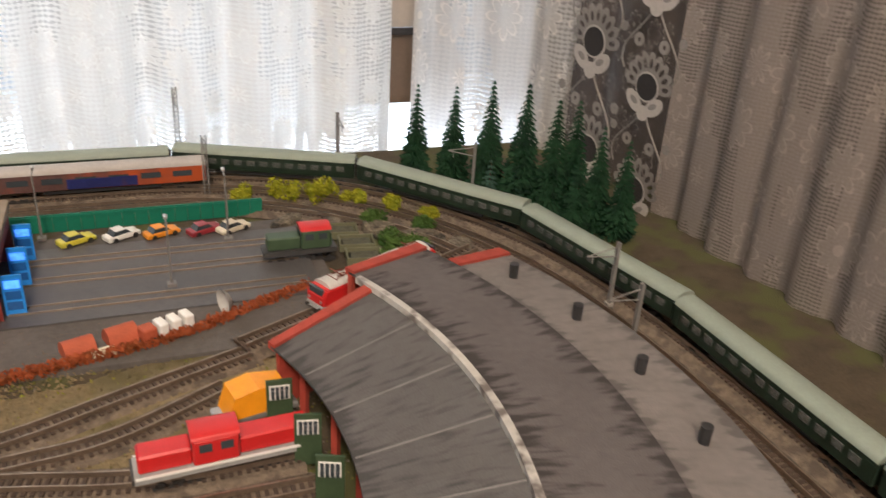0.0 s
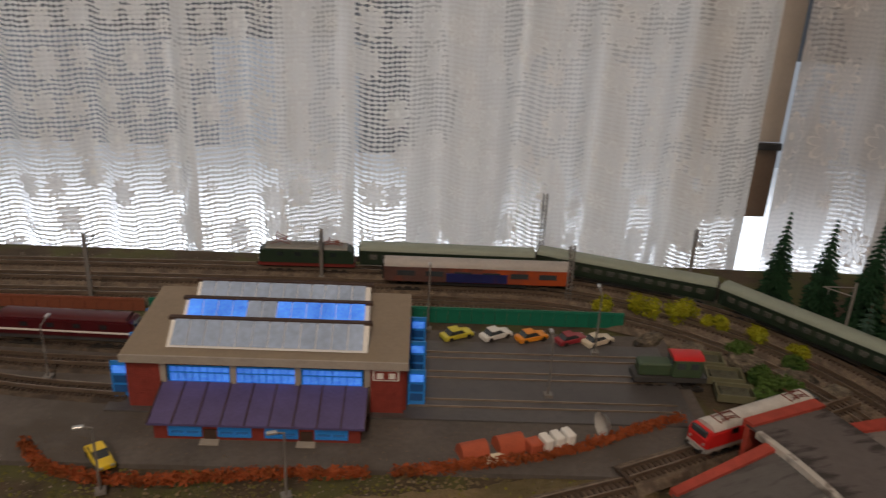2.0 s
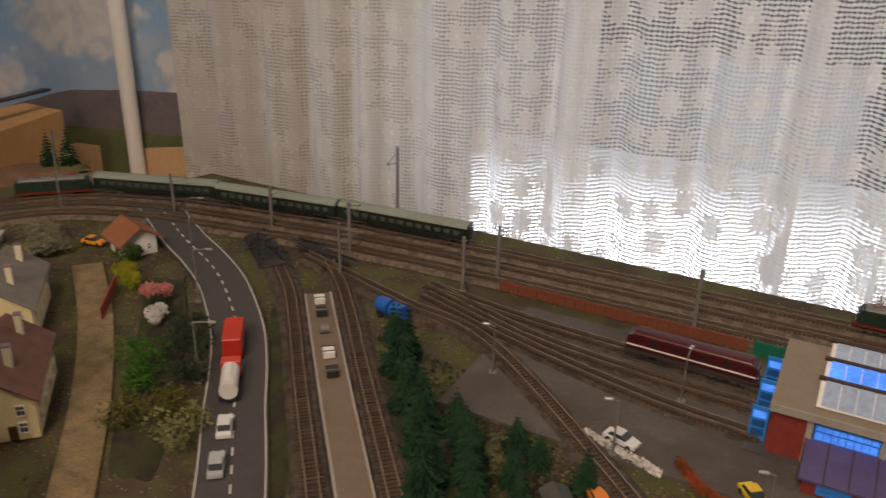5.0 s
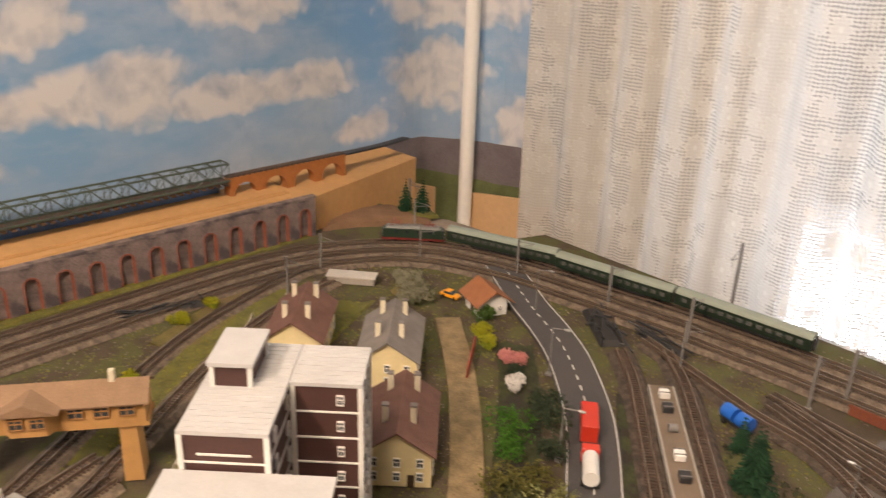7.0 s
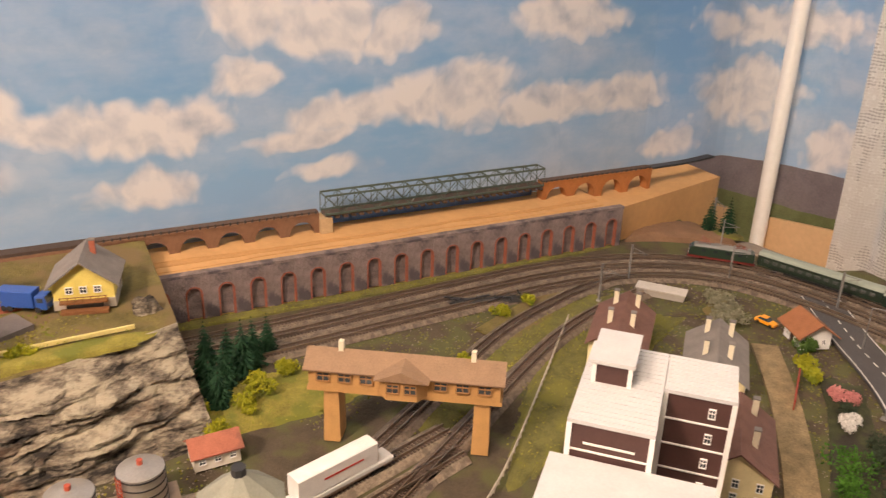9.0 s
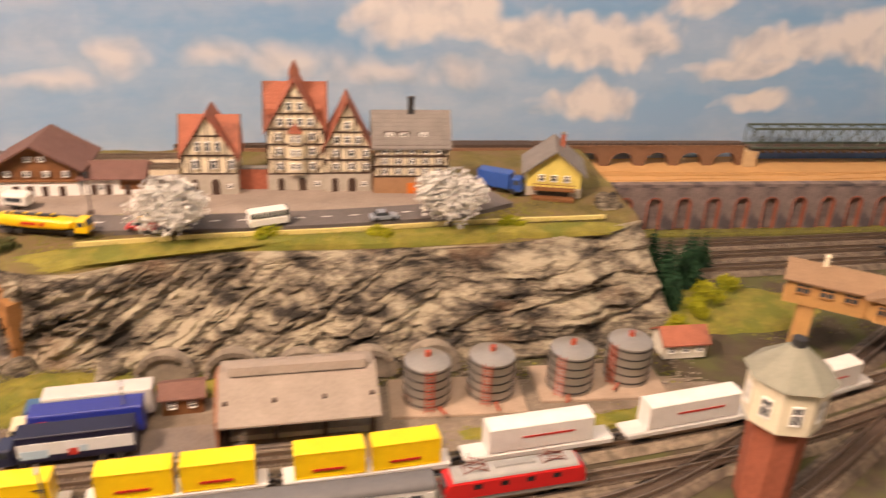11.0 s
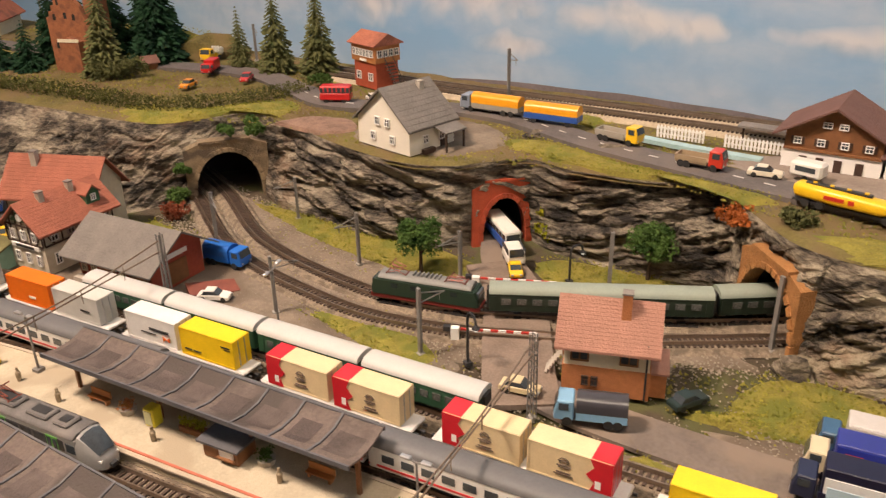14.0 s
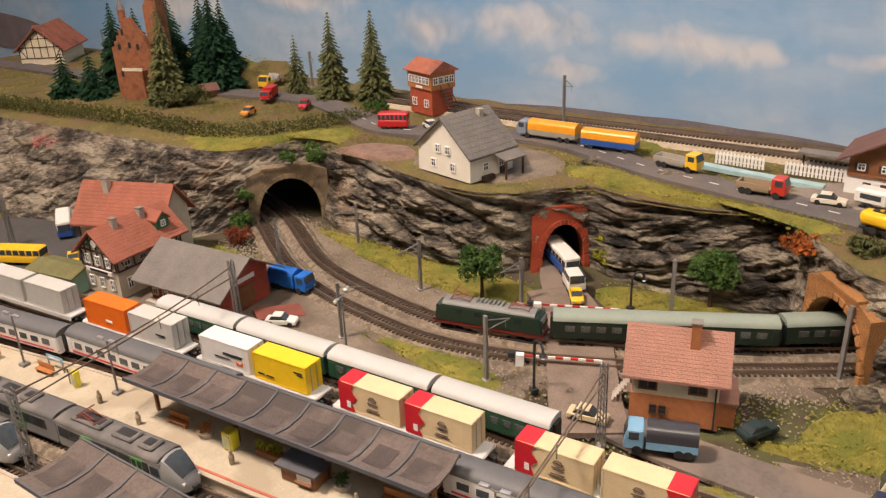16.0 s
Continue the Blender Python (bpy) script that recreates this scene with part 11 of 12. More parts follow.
FIG = mat("figurine_paint", (0.30, 0.24, 0.16), 0.7, var=0.4, scale=400)
for i, (x, y) in enumerate(((-0.556, -1.205), (-0.563, -1.075), (-0.577, -0.985), (-0.556, -1.16))):
    bm = rod(B(), (0, 0, 0), (0, 0, 0.0062), 0.0016, 8, 0.0019)
    rod(bm, (0, 0, 0.0062), (0, 0, 0.0078), 0.0019, 8, 0.0006)
    rod(bm, (0, 0, 0.0078), (0, 0, 0.0102), 0.0011, 8, 0.0009)
    o = part("figurine", bm, FIG)
    o.matrix_basis = pose(x, y, 0.008, 0, 0, i * 40)
    tagged(o, "tiny plain painted figurine on the platform", "figurine", group="figurines")

# lattice masts and cross spans
WIRE = mat("catenary_wire", (0.20, 0.15, 0.11), 0.5, metal=0.5, scale=100)
for x, y, h in ((-0.682, -1.205, 0.068), (-0.711, -0.90, 0.062), (-0.49, -1.175, 0.066), (-0.677, -1.554, 0.06), (-0.53, -0.88, 0.062), (-0.45, -1.50, 0.06)):
    mast("grey lattice catenary mast of the station", (x, y, 0.0), h, 0, arm=0, lattice=True, group="lattice masts")


def span(p, q):
    ob = thing("catenary_span", "pair of brown cross-span wires over the station tracks", "catenary wire", (0, 0, 0), 0, "cross spans")
    p, q = Vector(p), Vector(q)
    for dz in (0.0, -0.009):
        pts = [p.lerp(q, i / 14) + Vector((0, 0, dz - 0.006 * math.sin(math.pi * i / 14) * (dz == 0))) for i in range(15)]
        part("wire", sweep(B(), pts, [(-0.0004, -0.0004), (0.0004, -0.0004), (0.0004, 0.0004), (-0.0004, 0.0004)], closed=True), WIRE, ob)
    for i in range(1, 5):
        c = p.lerp(q, i / 5)
        part("dropper", rod(B(), c + Vector((0, 0, -0.005)), c + Vector((0, 0, -0.016)), 0.0004, 4), WIRE, ob)


span((-0.682, -1.205, 0.063), (-0.49, -1.175, 0.063))
span((-0.711, -0.90, 0.058), (-0.53, -0.88, 0.058))
span((-0.677, -1.554, 0.056), (-0.45, -1.50, 0.056))

# half-timbered station building with a parallel rear block
STATION_ROOF = mat("station_tiles", (0.30, 0.10, 0.06), 0.8, var=0.2, scale=110, bump=0.4, bscale=700, other=(0.25, 0.085, 0.05), amount=0.3)
STATION_WALL = mat("station_plaster", (0.50, 0.45, 0.35), 0.8, var=0.15, scale=120)
GREEN_GABLE = mat("gable_green", (0.05, 0.13, 0.06), 0.7, var=0.25, scale=150)
ob = house("station_building", "half-timbered station building with red tiled roofs", (-0.702, -1.372, 0.002), 95, 0.046, 0.074, 0.042, 0.020, STATION_WALL, STATION_ROOF, axis="y", over=0.006)
timbering(ob, 0.046, 0.026, 0.042, 1, -0.0373, 6, gable=0.019)
timbering(ob, 0.072, 0.026, 0.042, 1, -0.0233, 8, turn=90)
part("gable_panel", prism(B(), [(-0.014, 0.046), (0.014, 0.046), (0, 0.058)], -0.0381, -0.0372), GREEN_GABLE, ob, "dark green gable boards")
sg = part("sign", box(B(), -0.018, 0.018, -0.0390, -0.0372, 0.0215, 0.0255), WHITE, ob)
part("lettering_bar", box(B(), -0.012, 0.012, -0.0393, -0.0389, 0.0224, 0.0246), DARK, sg)
smooth(part("clock", rod(B(), (0, -0.0375, 0.050), (0, -0.0392, 0.050), 0.0036, 14), WHITE, ob))
for v in (-0.014, 0.0, 0.014):
    window(ob, v, -0.0377, 0.029, 0.006, 0.009, 0)
    window(ob, v, -0.0373, 0.007, 0.006, 0.010, 0)
for i in range(4):
    window(ob, 0.0238, -0.026 + 0.017 * i, 0.029, 0.007, 0.009, 1)
    window(ob, 0.0233, -0.026 + 0.017 * i, 0.007, 0.006, 0.011, 1)
dm = part("dormer", prism(B(), [(-0.007, 0.046), (0.007, 0.046), (0.007, 0.056), (0, 0.062), (-0.007, 0.056)], 0.0, 0.020, axis="x"), GREEN_GABLE, ob, "green boarded roof dormer")
dm.matrix_basis = pose(0, 0.022, 0)
part("dormer_roof", prism(B(), [(-0.0085, 0.0545), (0, 0.062), (0.0085, 0.0545), (0.0085, 0.056), (0, 0.0638), (-0.0085, 0.056)], 0.0, 0.022, axis="x"), STATION_ROOF, dm)
window(dm, 0.0203, 0, 0.049, 0.005, 0.006, 1)
tile_rows(ob, 0.046, 0.074, 0.042, 0.020, 0.006, STATION_ROOF, "y", 11)
for x in (-0.018, 0.012):
    ch = part("chimney", boxc(0.004, x, 0.054, 0.005, 0.005, 0.013), GREYSTONE, ob)
    part("cap", boxc(0.004, x, 0.067, 0.006, 0.006, 0.001), TILE_GREY, ch)
ob = house("station_rear_block", "rear block of the station with a taller red roof", (-0.740, -1.422, 0.002), 113, 0.088, 0.052, 0.046, 0.028, STATION_WALL, STATION_ROOF, axis="x", over=0.006)
timbering(ob, 0.052, 0.026, 0.046, 1, -0.0443, 6, gable=0.026, turn=-90)
for v in (-0.016, 0.0, 0.016):
    window(ob, -0.0447, v, 0.030, 0.006, 0.009, 3)
tile_rows(ob, 0.088, 0.052, 0.046, 0.028, 0.006, STATION_ROOF, "x", 12)
ch = part("chimney", boxc(-0.02, -0.006, 0.066, 0.006, 0.006, 0.014), GREYSTONE, ob)
part("cap", boxc(-0.02, -0.006, 0.080, 0.007, 0.007, 0.001), TILE_GREY, ch)

SHED_BRICK = mat("freight_brick", (0.33, 0.06, 0.03), 0.8, var=0.22, scale=220, bump=0.35, bscale=900)
ob = house("freight_shed", "red brick freight shed with a wide grey roof", (-0.7125, -1.2785, 0.002), 96, 0.084, 0.058, 0.030, 0.018, SHED_BRICK, DARK_GREY_ROOF, axis="x", over=0.011, category="freight shed")
for u in (-0.036, -0.024, 0.01):
    window(ob, u, -0.0293, 0.009, 0.006, 0.010, 0, frame=CREAM)
part("loading_door", box(B(), 0.018, 0.038, -0.0302, -0.029, 0.004, 0.022), BROWN_WOOD, ob)
part("loading_door", box(B(), -0.016, 0.002, -0.0302, -0.029, 0.004, 0.022), BROWN_WOOD, ob)
part("gable_sign", box(B(), 0.0420, 0.0430, -0.012, 0.012, 0.026, 0.030), WHITE, ob)
part("gable_door", box(B(), 0.0420, 0.0430, -0.010, 0.010, 0.003, 0.022), BROWN_WOOD, ob)
part("loading_ramp", box(B(), -0.042, 0.046, -0.038, -0.0302, 0, 0.0055), GREYSTONE, ob)
ob = thing("loading_ramp", "flat red-topped loading ramp beside the freight shed", "loading ramp", (-0.724, -1.205, 0.001), 150)
part("deck", prism(B(), [(-0.020, 0), (0.020, 0), (0.020, 0.0008), (-0.020, 0.006)], -0.012, 0.012), mat("ramp_red", (0.20, 0.06, 0.04), 0.8, var=0.3, scale=80), ob)
ob = house("green_shed", "turquoise wooden shed with an olive roof", (-0.657, -1.420, 0.001), 100, 0.056, 0.028, 0.018, 0.004, mat("turquoise_boards", (0.25, 0.42, 0.33), 0.7, var=0.15, scale=120), mat("olive_felt", (0.16, 0.15, 0.06), 0.9, var=0.3, scale=70, bump=0.5, bscale=900), axis="x", over=0.003, group="huts", rows=((0, 0.006, 3, 0.006, 0.007),))
lorry("bright blue lorry beside the freight shed", (0.02, 0.14, 0.55), (0.02, 0.14, 0.55), (-0.765, -1.231, 0.002), 97, L=0.042, kind="cover", cover=(0.02, 0.12, 0.45))
car("white pickup beside the loading ramp", WHITE_P, (-0.713, -1.19, 0.002), 118)
bus("blue and white bus behind the station", BLUE_P, WHITE_P, (-0.731, -1.545, 0.002), 60, L=0.05)
bus("yellow post bus on the station forecourt", YELLOW_P, YELLOW_P, (-0.661, -1.505, 0.002), 118, L=0.05, H=0.018)
car("yellow car on the station forecourt", YELLOW_P, (-0.69, -1.462, 0.002), 60)
patch("forecourt", "grey asphalt forecourt of the station", [(-0.62, -1.47), (-0.70, -1.45), (-0.76, -1.50), (-0.76, -1.62), (-0.68, -1.66), (-0.62, -1.60)], ROAD, 0.0, 65, 0.0015)

# ---- ground before the roundhouse ----
STRAW = mat("straw_ground", (0.25, 0.19, 0.10), 0.95, var=0.35, scale=45, bump=0.9, bscale=1100, other=(0.16, 0.13, 0.06), amount=0.45)
patch("dirt_ground", "straw-brown ground before the roundhouse stalls", [(-0.12, 0.20), (0.02, 0.18), (0.16, 0.19), (0.20, 0.26), (0.235, 0.34), (0.21, 0.385), (0.10, 0.365), (-0.02, 0.35), (-0.12, 0.33)], STRAW, -0.0025, 71, 0.002, 300)
railway([(-0.10, 0.283), (0.0, 0.286), (0.074, 0.292), (0.125, 0.30), (0.186, 0.33)], "light brown track leading to the roundhouse stalls", z=-0.002, single=True)
railway([(-0.10, 0.289), (0.0, 0.297), (0.072, 0.312), (0.134, 0.336), (0.207, 0.364)], "light brown track leading to the roundhouse stalls", z=-0.002, single=True)
scatter("straw scatter before the roundhouse", [(-0.12, 0.19), (0.18, 0.19), (0.235, 0.34), (0.21, 0.39), (-0.02, 0.36), (-0.12, 0.34)], 4000, 0.0014, STRAW, 0.0, 72)
BUSH_GREEN = leaf_mat("bush_bright", (0.065, 0.17, 0.02), (0.03, 0.09, 0.012))
BUSH_GREY = leaf_mat("bush_grey_green", (0.045, 0.062, 0.036), (0.022, 0.032, 0.018))
BUSH_OLIVE = leaf_mat("bush_pale_olive", (0.25, 0.25, 0.10), (0.15, 0.16, 0.06))
BUSH_MOSS = leaf_mat("bush_moss", (0.14, 0.13, 0.035), (0.08, 0.08, 0.02))
for i, (m, x, y, h, r, words) in enumerate(((BUSH_GREEN, -0.592, 0.290, 0.030, 0.024, "dense bright green bush beside the path"), (BUSH_GREEN, -0.570, 0.272, 0.024, 0.020, "dense bright green bush beside the path"), (BUSH_GREY, -0.573, 0.327, 0.032, 0.025, "dense dark grey-green bush beside the road"), (BUSH_GREY, -0.548, 0.302, 0.028, 0.022, "dense dark grey-green bush beside the road"), (BUSH_GREY, -0.600, 0.350, 0.020, 0.020, "dense dark grey-green bush beside the road"), (BUSH_MOSS, -0.550, 0.238, 0.016, 0.024, "low moss-coloured bush beside the path"), (BUSH_MOSS, -0.527, 0.262, 0.014, 0.022, "low moss-coloured bush beside the path"), (BUSH_OLIVE, -0.496, 0.236, 0.024, 0.026, "round pale olive bush beside the road"), (BUSH_GREY, -0.655, 0.372, 0.014, 0.018, "dense dark grey-green bush beside the road"))):
    bush(words, h, r, m, (x, y, 0.0), 900 + i, "garden bushes", size=0.0019)
# grass edge along the arcade wall and between the yard lines
UNDERGROWTH = mat("dark_undergrowth", (0.055, 0.062, 0.022), 0.95, var=0.5, scale=80, bump=1.0, bscale=1400, other=(0.04, 0.033, 0.022), amount=0.5)
scatter("dark green undergrowth strewn round the firs", [(-0.46, 0.44), (-0.36, 0.30), (-0.26, 0.19), (-0.10, 0.19), (-0.20, 0.32), (-0.34, 0.42)], 5000, 0.0024, UNDERGROWTH, -0.001, 66)
for i, (o, n) in enumerate((([(-1.115, -0.28), (-1.10, -0.28), (-1.098, 0.0), (-1.103, 0.2), (-1.112, 0.42), (-1.12, 0.42), (-1.118, 0.1)], 700),
                            ([(-1.0, 0.32), (-0.965, 0.20), (-0.90, 0.08), (-0.82, -0.03), (-0.80, 0.0), (-0.88, 0.14), (-0.94, 0.26), (-0.965, 0.34)], 700),
                            ([(-0.90, 0.16), (-0.93, 0.3), (-0.90, 0.38), (-0.87, 0.33), (-0.80, 0.2), (-0.74, 0.1), (-0.70, 0.02), (-0.73, 0.02)], 700),
                            ([(-0.70, 0.45), (-0.60, 0.35), (-0.52, 0.25), (-0.48, 0.19), (-0.52, 0.19), (-0.60, 0.28), (-0.68, 0.37), (-0.73, 0.42)], 700),
                            ([(-0.58, 0.44), (-0.52, 0.36), (-0.44, 0.25), (-0.40, 0.19), (-0.38, 0.19), (-0.43, 0.29), (-0.50, 0.39), (-0.56, 0.46)], 500),
                            ([(-0.42, 0.40), (-0.36, 0.36), (-0.24, 0.27), (-0.14, 0.19), (-0.26, 0.19), (-0.36, 0.28)], 600))):
    patch("grass_patch", "olive-green grass scatter between the yard lines", o, FLOCK_N if i < 3 else UNDERGROWTH, -0.001, 80 + i, 0.0018, n if i < 3 else 0)

# ---- trains ----
GREEN = mat("coach_green", (0.015, 0.028, 0.018), 0.4, var=0.15, scale=80)
GREEN_ROOF = mat("coach_roof_grey_green", (0.27, 0.31, 0.26), 0.6, var=0.1, scale=60)
LOCO_GREEN = mat("loco_green", (0.02, 0.04, 0.026), 0.4, var=0.15, scale=80)
LOCO_ROOF = mat("loco_roof_silver", (0.20, 0.20, 0.19), 0.5, var=0.15, scale=80)
FRAME_RED = mat("loco_frame_red", (0.16, 0.02, 0.015), 0.6, scale=80)


def passenger_train(points, head, count, length, pitch=0.167, words=""):
    """The engine's middle is head metres along the line; the coaches follow behind it, up the line."""
    eng = electric_loco("dark green electric locomotive with a silver roof " + words, 0.092, LOCO_GREEN, LOCO_ROOF, FRAME_RED)
    p, a = place_on(points, head)
    eng.matrix_basis = pose(*p, 0, 0, a)
    first = coach("dark green passenger coach with a grey-green roof " + words, length, GREEN, GREEN_ROOF, group="green express coaches", windows=13, pane=mat("coach_pane_grey", (0.10, 0.106, 0.098), 0.2, var=0.7, scale=160))
    rake(first, points, [head + 0.046 + pitch * (i + 0.5) + 0.002 for i in range(count)])


def length_to(points, x, y):
    line = resample(zed(points), 0.004)
    d = [(c.x - x) ** 2 + (c.y - y) ** 2 for c in line]
    return d.index(min(d)) * 0.004


passenger_train(MAIN, length_to(MAIN, -0.035, 0.664), 6, 0.166, words="on the window curve")
passenger_train(MAIN, length_to(MAIN, -1.0, 0.53), 3, 0.166, words="on the corner curve")
passenger_train(TUNNEL, length_to(TUNNEL, -0.806, -1.039), 3, 0.166, words="leaving the tunnel")

# white express coaches
IC_WHITE = mat("express_white", (0.68, 0.67, 0.65), 0.4, var=0.06, scale=80)
IC_RED = vehicle_mat("express_red", (0.5, 0.02, 0.03))
IC_ROOF = mat("express_roof", (0.12, 0.12, 0.125), 0.6, var=0.15, scale=60)
ic = coach("white express coach with a red stripe and dark grey roof", 0.166, IC_WHITE, IC_ROOF, stripe=IC_RED, windows=12, group="white express coaches")
E0 = length_to(EXPRESS, -0.631, -0.784)
rake(ic, EXPRESS, [E0 + 0.167 * (k + 0.5) for k in (-4, -3, -2, -1, 0, 1)])
red = electric_loco("bright red electric locomotive with a grey roof at the express", 0.105, RED_LOCO, GREY_LOCO, GREY_LOCO, pans=True)
p, a = place_on(EXPRESS, E0 + 0.167 * 2 + 0.055)
red.matrix_basis = pose(*p, 0, 0, a)

# short green coaches with white roofs
OLD_GREEN = mat("old_coach_green", (0.025, 0.075, 0.04), 0.45, var=0.15, scale=80)
WHITE_ROOF = mat("coach_roof_white", (0.50, 0.495, 0.475), 0.6, var=0.06, scale=60)
old = coach("short green local coach with a white roof", 0.0865, OLD_GREEN, WHITE_ROOF, windows=8, group="short green coaches", bellows=True, pane=mat("coach_pane_grey", (0.10, 0.106, 0.098), 0.2, var=0.7, scale=160))
G0 = length_to(LOCAL, -0.675, -0.915)
rake(old, LOCAL, [G0 - 0.0875 * (k + 0.5) for k in range(4)])

# container wagons
DECK = mat("wagon_deck_white", (0.6, 0.59, 0.57), 0.6, var=0.12, scale=80)


def container(label, place, turn, body, L=0.048, extra=None, H=0.0212):
    ob = thing("container", label, "container", place, turn, "containers on the freight train")
    part("body", rbox(-L / 2, L / 2, -0.0078, 0.0078, 0, H, 0.0004), body, ob)
    for s in (-1, 1):
        for z in (0.0002, H - 0.0012):
            part("rail", box(B(), -L / 2, L / 2, s * 0.0079 - 0.0002, s * 0.0079 + 0.0002, z, z + 0.001), body, ob)
        for u in (-L / 2 + 0.0006, L / 2 - 0.0006):
            part("corner_post", boxc(u, s * 0.0079, 0.0002, 0.0012, 0.0006, H - 0.0004), body, ob)
    for k in (-1, 1):
        part("door_bar", boxc(L / 2 + 0.0002, k * 0.003, 0.001, 0.0005, 0.0006, H - 0.002), CHROME, ob)
    if extra:
        extra(ob, L, H)
    return ob


def bars(material, rows, z=0.0085):
    def put(ob, L, H):
        for s in (-1, 1):
            for k, (u0, u1, dz, h) in enumerate(rows):
                part("lettering_bar", box(B(), s * u0 * L if s < 0 else u0 * L, s * u1 * L if s < 0 else u1 * L, s * 0.0083 - 0.0002, s * 0.0083 + 0.0002, z + dz, z + dz + h), material, ob)
    return put


LETTER = mat("letter_brown_grey", (0.16, 0.12, 0.09), 0.6, scale=200)


def red_end(flip):
    def put(ob, L, H):
        e = -1 if flip else 1
        for s in (-1, 1):
            bm = prism(B(), [(e * L / 2, 0.0002), (e * L * 0.24, 0.0002), (e * L * 0.30, H * 0.3), (e * L * 0.20, H * 0.5), (e * L * 0.29, H * 0.75), (e * L * 0.24, H - 0.0002), (e * L / 2, H - 0.0002)], s * 0.0083 - 0.0002, s * 0.0083 + 0.0002)
            part("red_panel", bm, vehicle_mat("box_red", (0.55, 0.02, 0.03)), ob)
            cx = -e * L * 0.06
            ring = B()
            for i in range(16):
                t0, t1 = 2 * math.pi * i / 16, 2 * math.pi * (i + 1) / 16
                rod(ring, (cx + 0.0026 * math.cos(t0), s * 0.0083, H * 0.66 + 0.0021 * math.sin(t0)), (cx + 0.0026 * math.cos(t1), s * 0.0083, H * 0.66 + 0.0021 * math.sin(t1)), 0.0003, 4)
            part("emblem", ring, LETTER, ob)
            part("emblem_bar", box(B(), cx - 0.0034, cx + 0.0034, s * 0.0083 - 0.0002, s * 0.0083 + 0.0002, H * 0.652, H * 0.668), LETTER, ob)
            for w, z0, h in ((0.0040, 0.50, 0.03), (0.0030, 0.45, 0.02), (0.0042, 0.28, 0.045), (0.0055, 0.23, 0.02)):
                part("lettering_bar", box(B(), cx - w, cx + w, s * 0.0083 - 0.0002, s * 0.0083 + 0.0002, H * z0, H * (z0 + h)), LETTER, ob)
            part("crest", box(B(), e * L * 0.34 - 0.0016, e * L * 0.34 + 0.0016, s * 0.0085 - 0.0001, s * 0.0085 + 0.0002, H * 0.14, H * 0.38), WHITE, ob, "plain pale crest")
        part("red_panel", box(B(), e * L / 2, e * L / 2 + 0.0003, -0.0077, 0.0077, 0.0003, H - 0.0003), vehicle_mat("box_red", (0.55, 0.02, 0.03)), ob)
        part("red_panel", box(B(), min(e * L * 0.25, e * L / 2), max(e * L * 0.25, e * L / 2), -0.0077, 0.0077, H, H + 0.0003), vehicle_mat("box_red", (0.55, 0.02, 0.03)), ob)
    return put


BEIGE = vehicle_mat("box_beige", (0.70, 0.56, 0.33))
YELLOW = vehicle_mat("box_yellow", (0.86, 0.58, 0.01))
ORANGE = vehicle_mat("box_orange", (0.80, 0.17, 0.01))
GREYBOX = vehicle_mat("box_grey", (0.55, 0.54, 0.5))
WHITEBOX = vehicle_mat("box_white", (0.74, 0.72, 0.69))
WAG = 0.1255
F0 = length_to(FREIGHT, -0.667, -0.7455) - 0.5 * WAG


def flat_wagon(s):
    p, a = place_on(FREIGHT, s)
    ob = thing("container_wagon", "white-grey flat wagon carrying two containers", "flat wagon", p, a, "container wagons")
    part("deck", rbox(-0.058, 0.058, -0.0082, 0.0082, 0.0125, 0.0150), DECK, ob)
    part("side_sill", box(box(B(), -0.057, 0.057, -0.0086, -0.0080, 0.0105, 0.0140), -0.057, 0.057, 0.0080, 0.0086, 0.0105, 0.0140), DECK, ob)
    for x in (-0.042, 0.042):
        bogie(ob, x, 0.011)
    for s2 in (-1, 1):
        part("coupling", boxc(s2 * 0.0605, 0, 0.009, 0.003, 0.002, 0.002), DARK, ob)
        for k in (-1, 1):
            part("buffer", rod(B(), (s2 * 0.058, k * 0.005, 0.011), (s2 * 0.0605, k * 0.005, 0.011), 0.001, 8), DARK, ob)
    return ob


red_bar = bars(vehicle_mat("letter_red", (0.5, 0.03, 0.02)), ((-0.20, 0.25, 0.0, 0.0018),), 0.006)
dark_bar = bars(DARK, ((-0.44, -0.28, 0.006, 0.0010), (-0.44, -0.34, 0.0045, 0.0006), (0.12, 0.26, -0.004, 0.0008), (0.30, 0.42, -0.004, 0.0011)), 0.009)
white_words = bars(DARK, ((-0.36, 0.02, 0.002, 0.0020), (-0.10, 0.20, -0.0012, 0.0007)), 0.009)
ORANGE_MARK = vehicle_mat("mark_orange", (0.75, 0.16, 0.02))


def white_marks(ob, L, H):
    """Dark lettering bars and a plain orange two-winged mark."""
    white_words(ob, L, H)
    for s in (-1, 1):
        for k in (-1, 1):
            part("orange_mark", prism(B(), [(0.0145, 0.0065), (0.0145 + k * 0.003, 0.0048), (0.0145 + k * 0.0034, 0.0088)], s * 0.0083 - 0.0002, s * 0.0083 + 0.0002), ORANGE_MARK, ob)


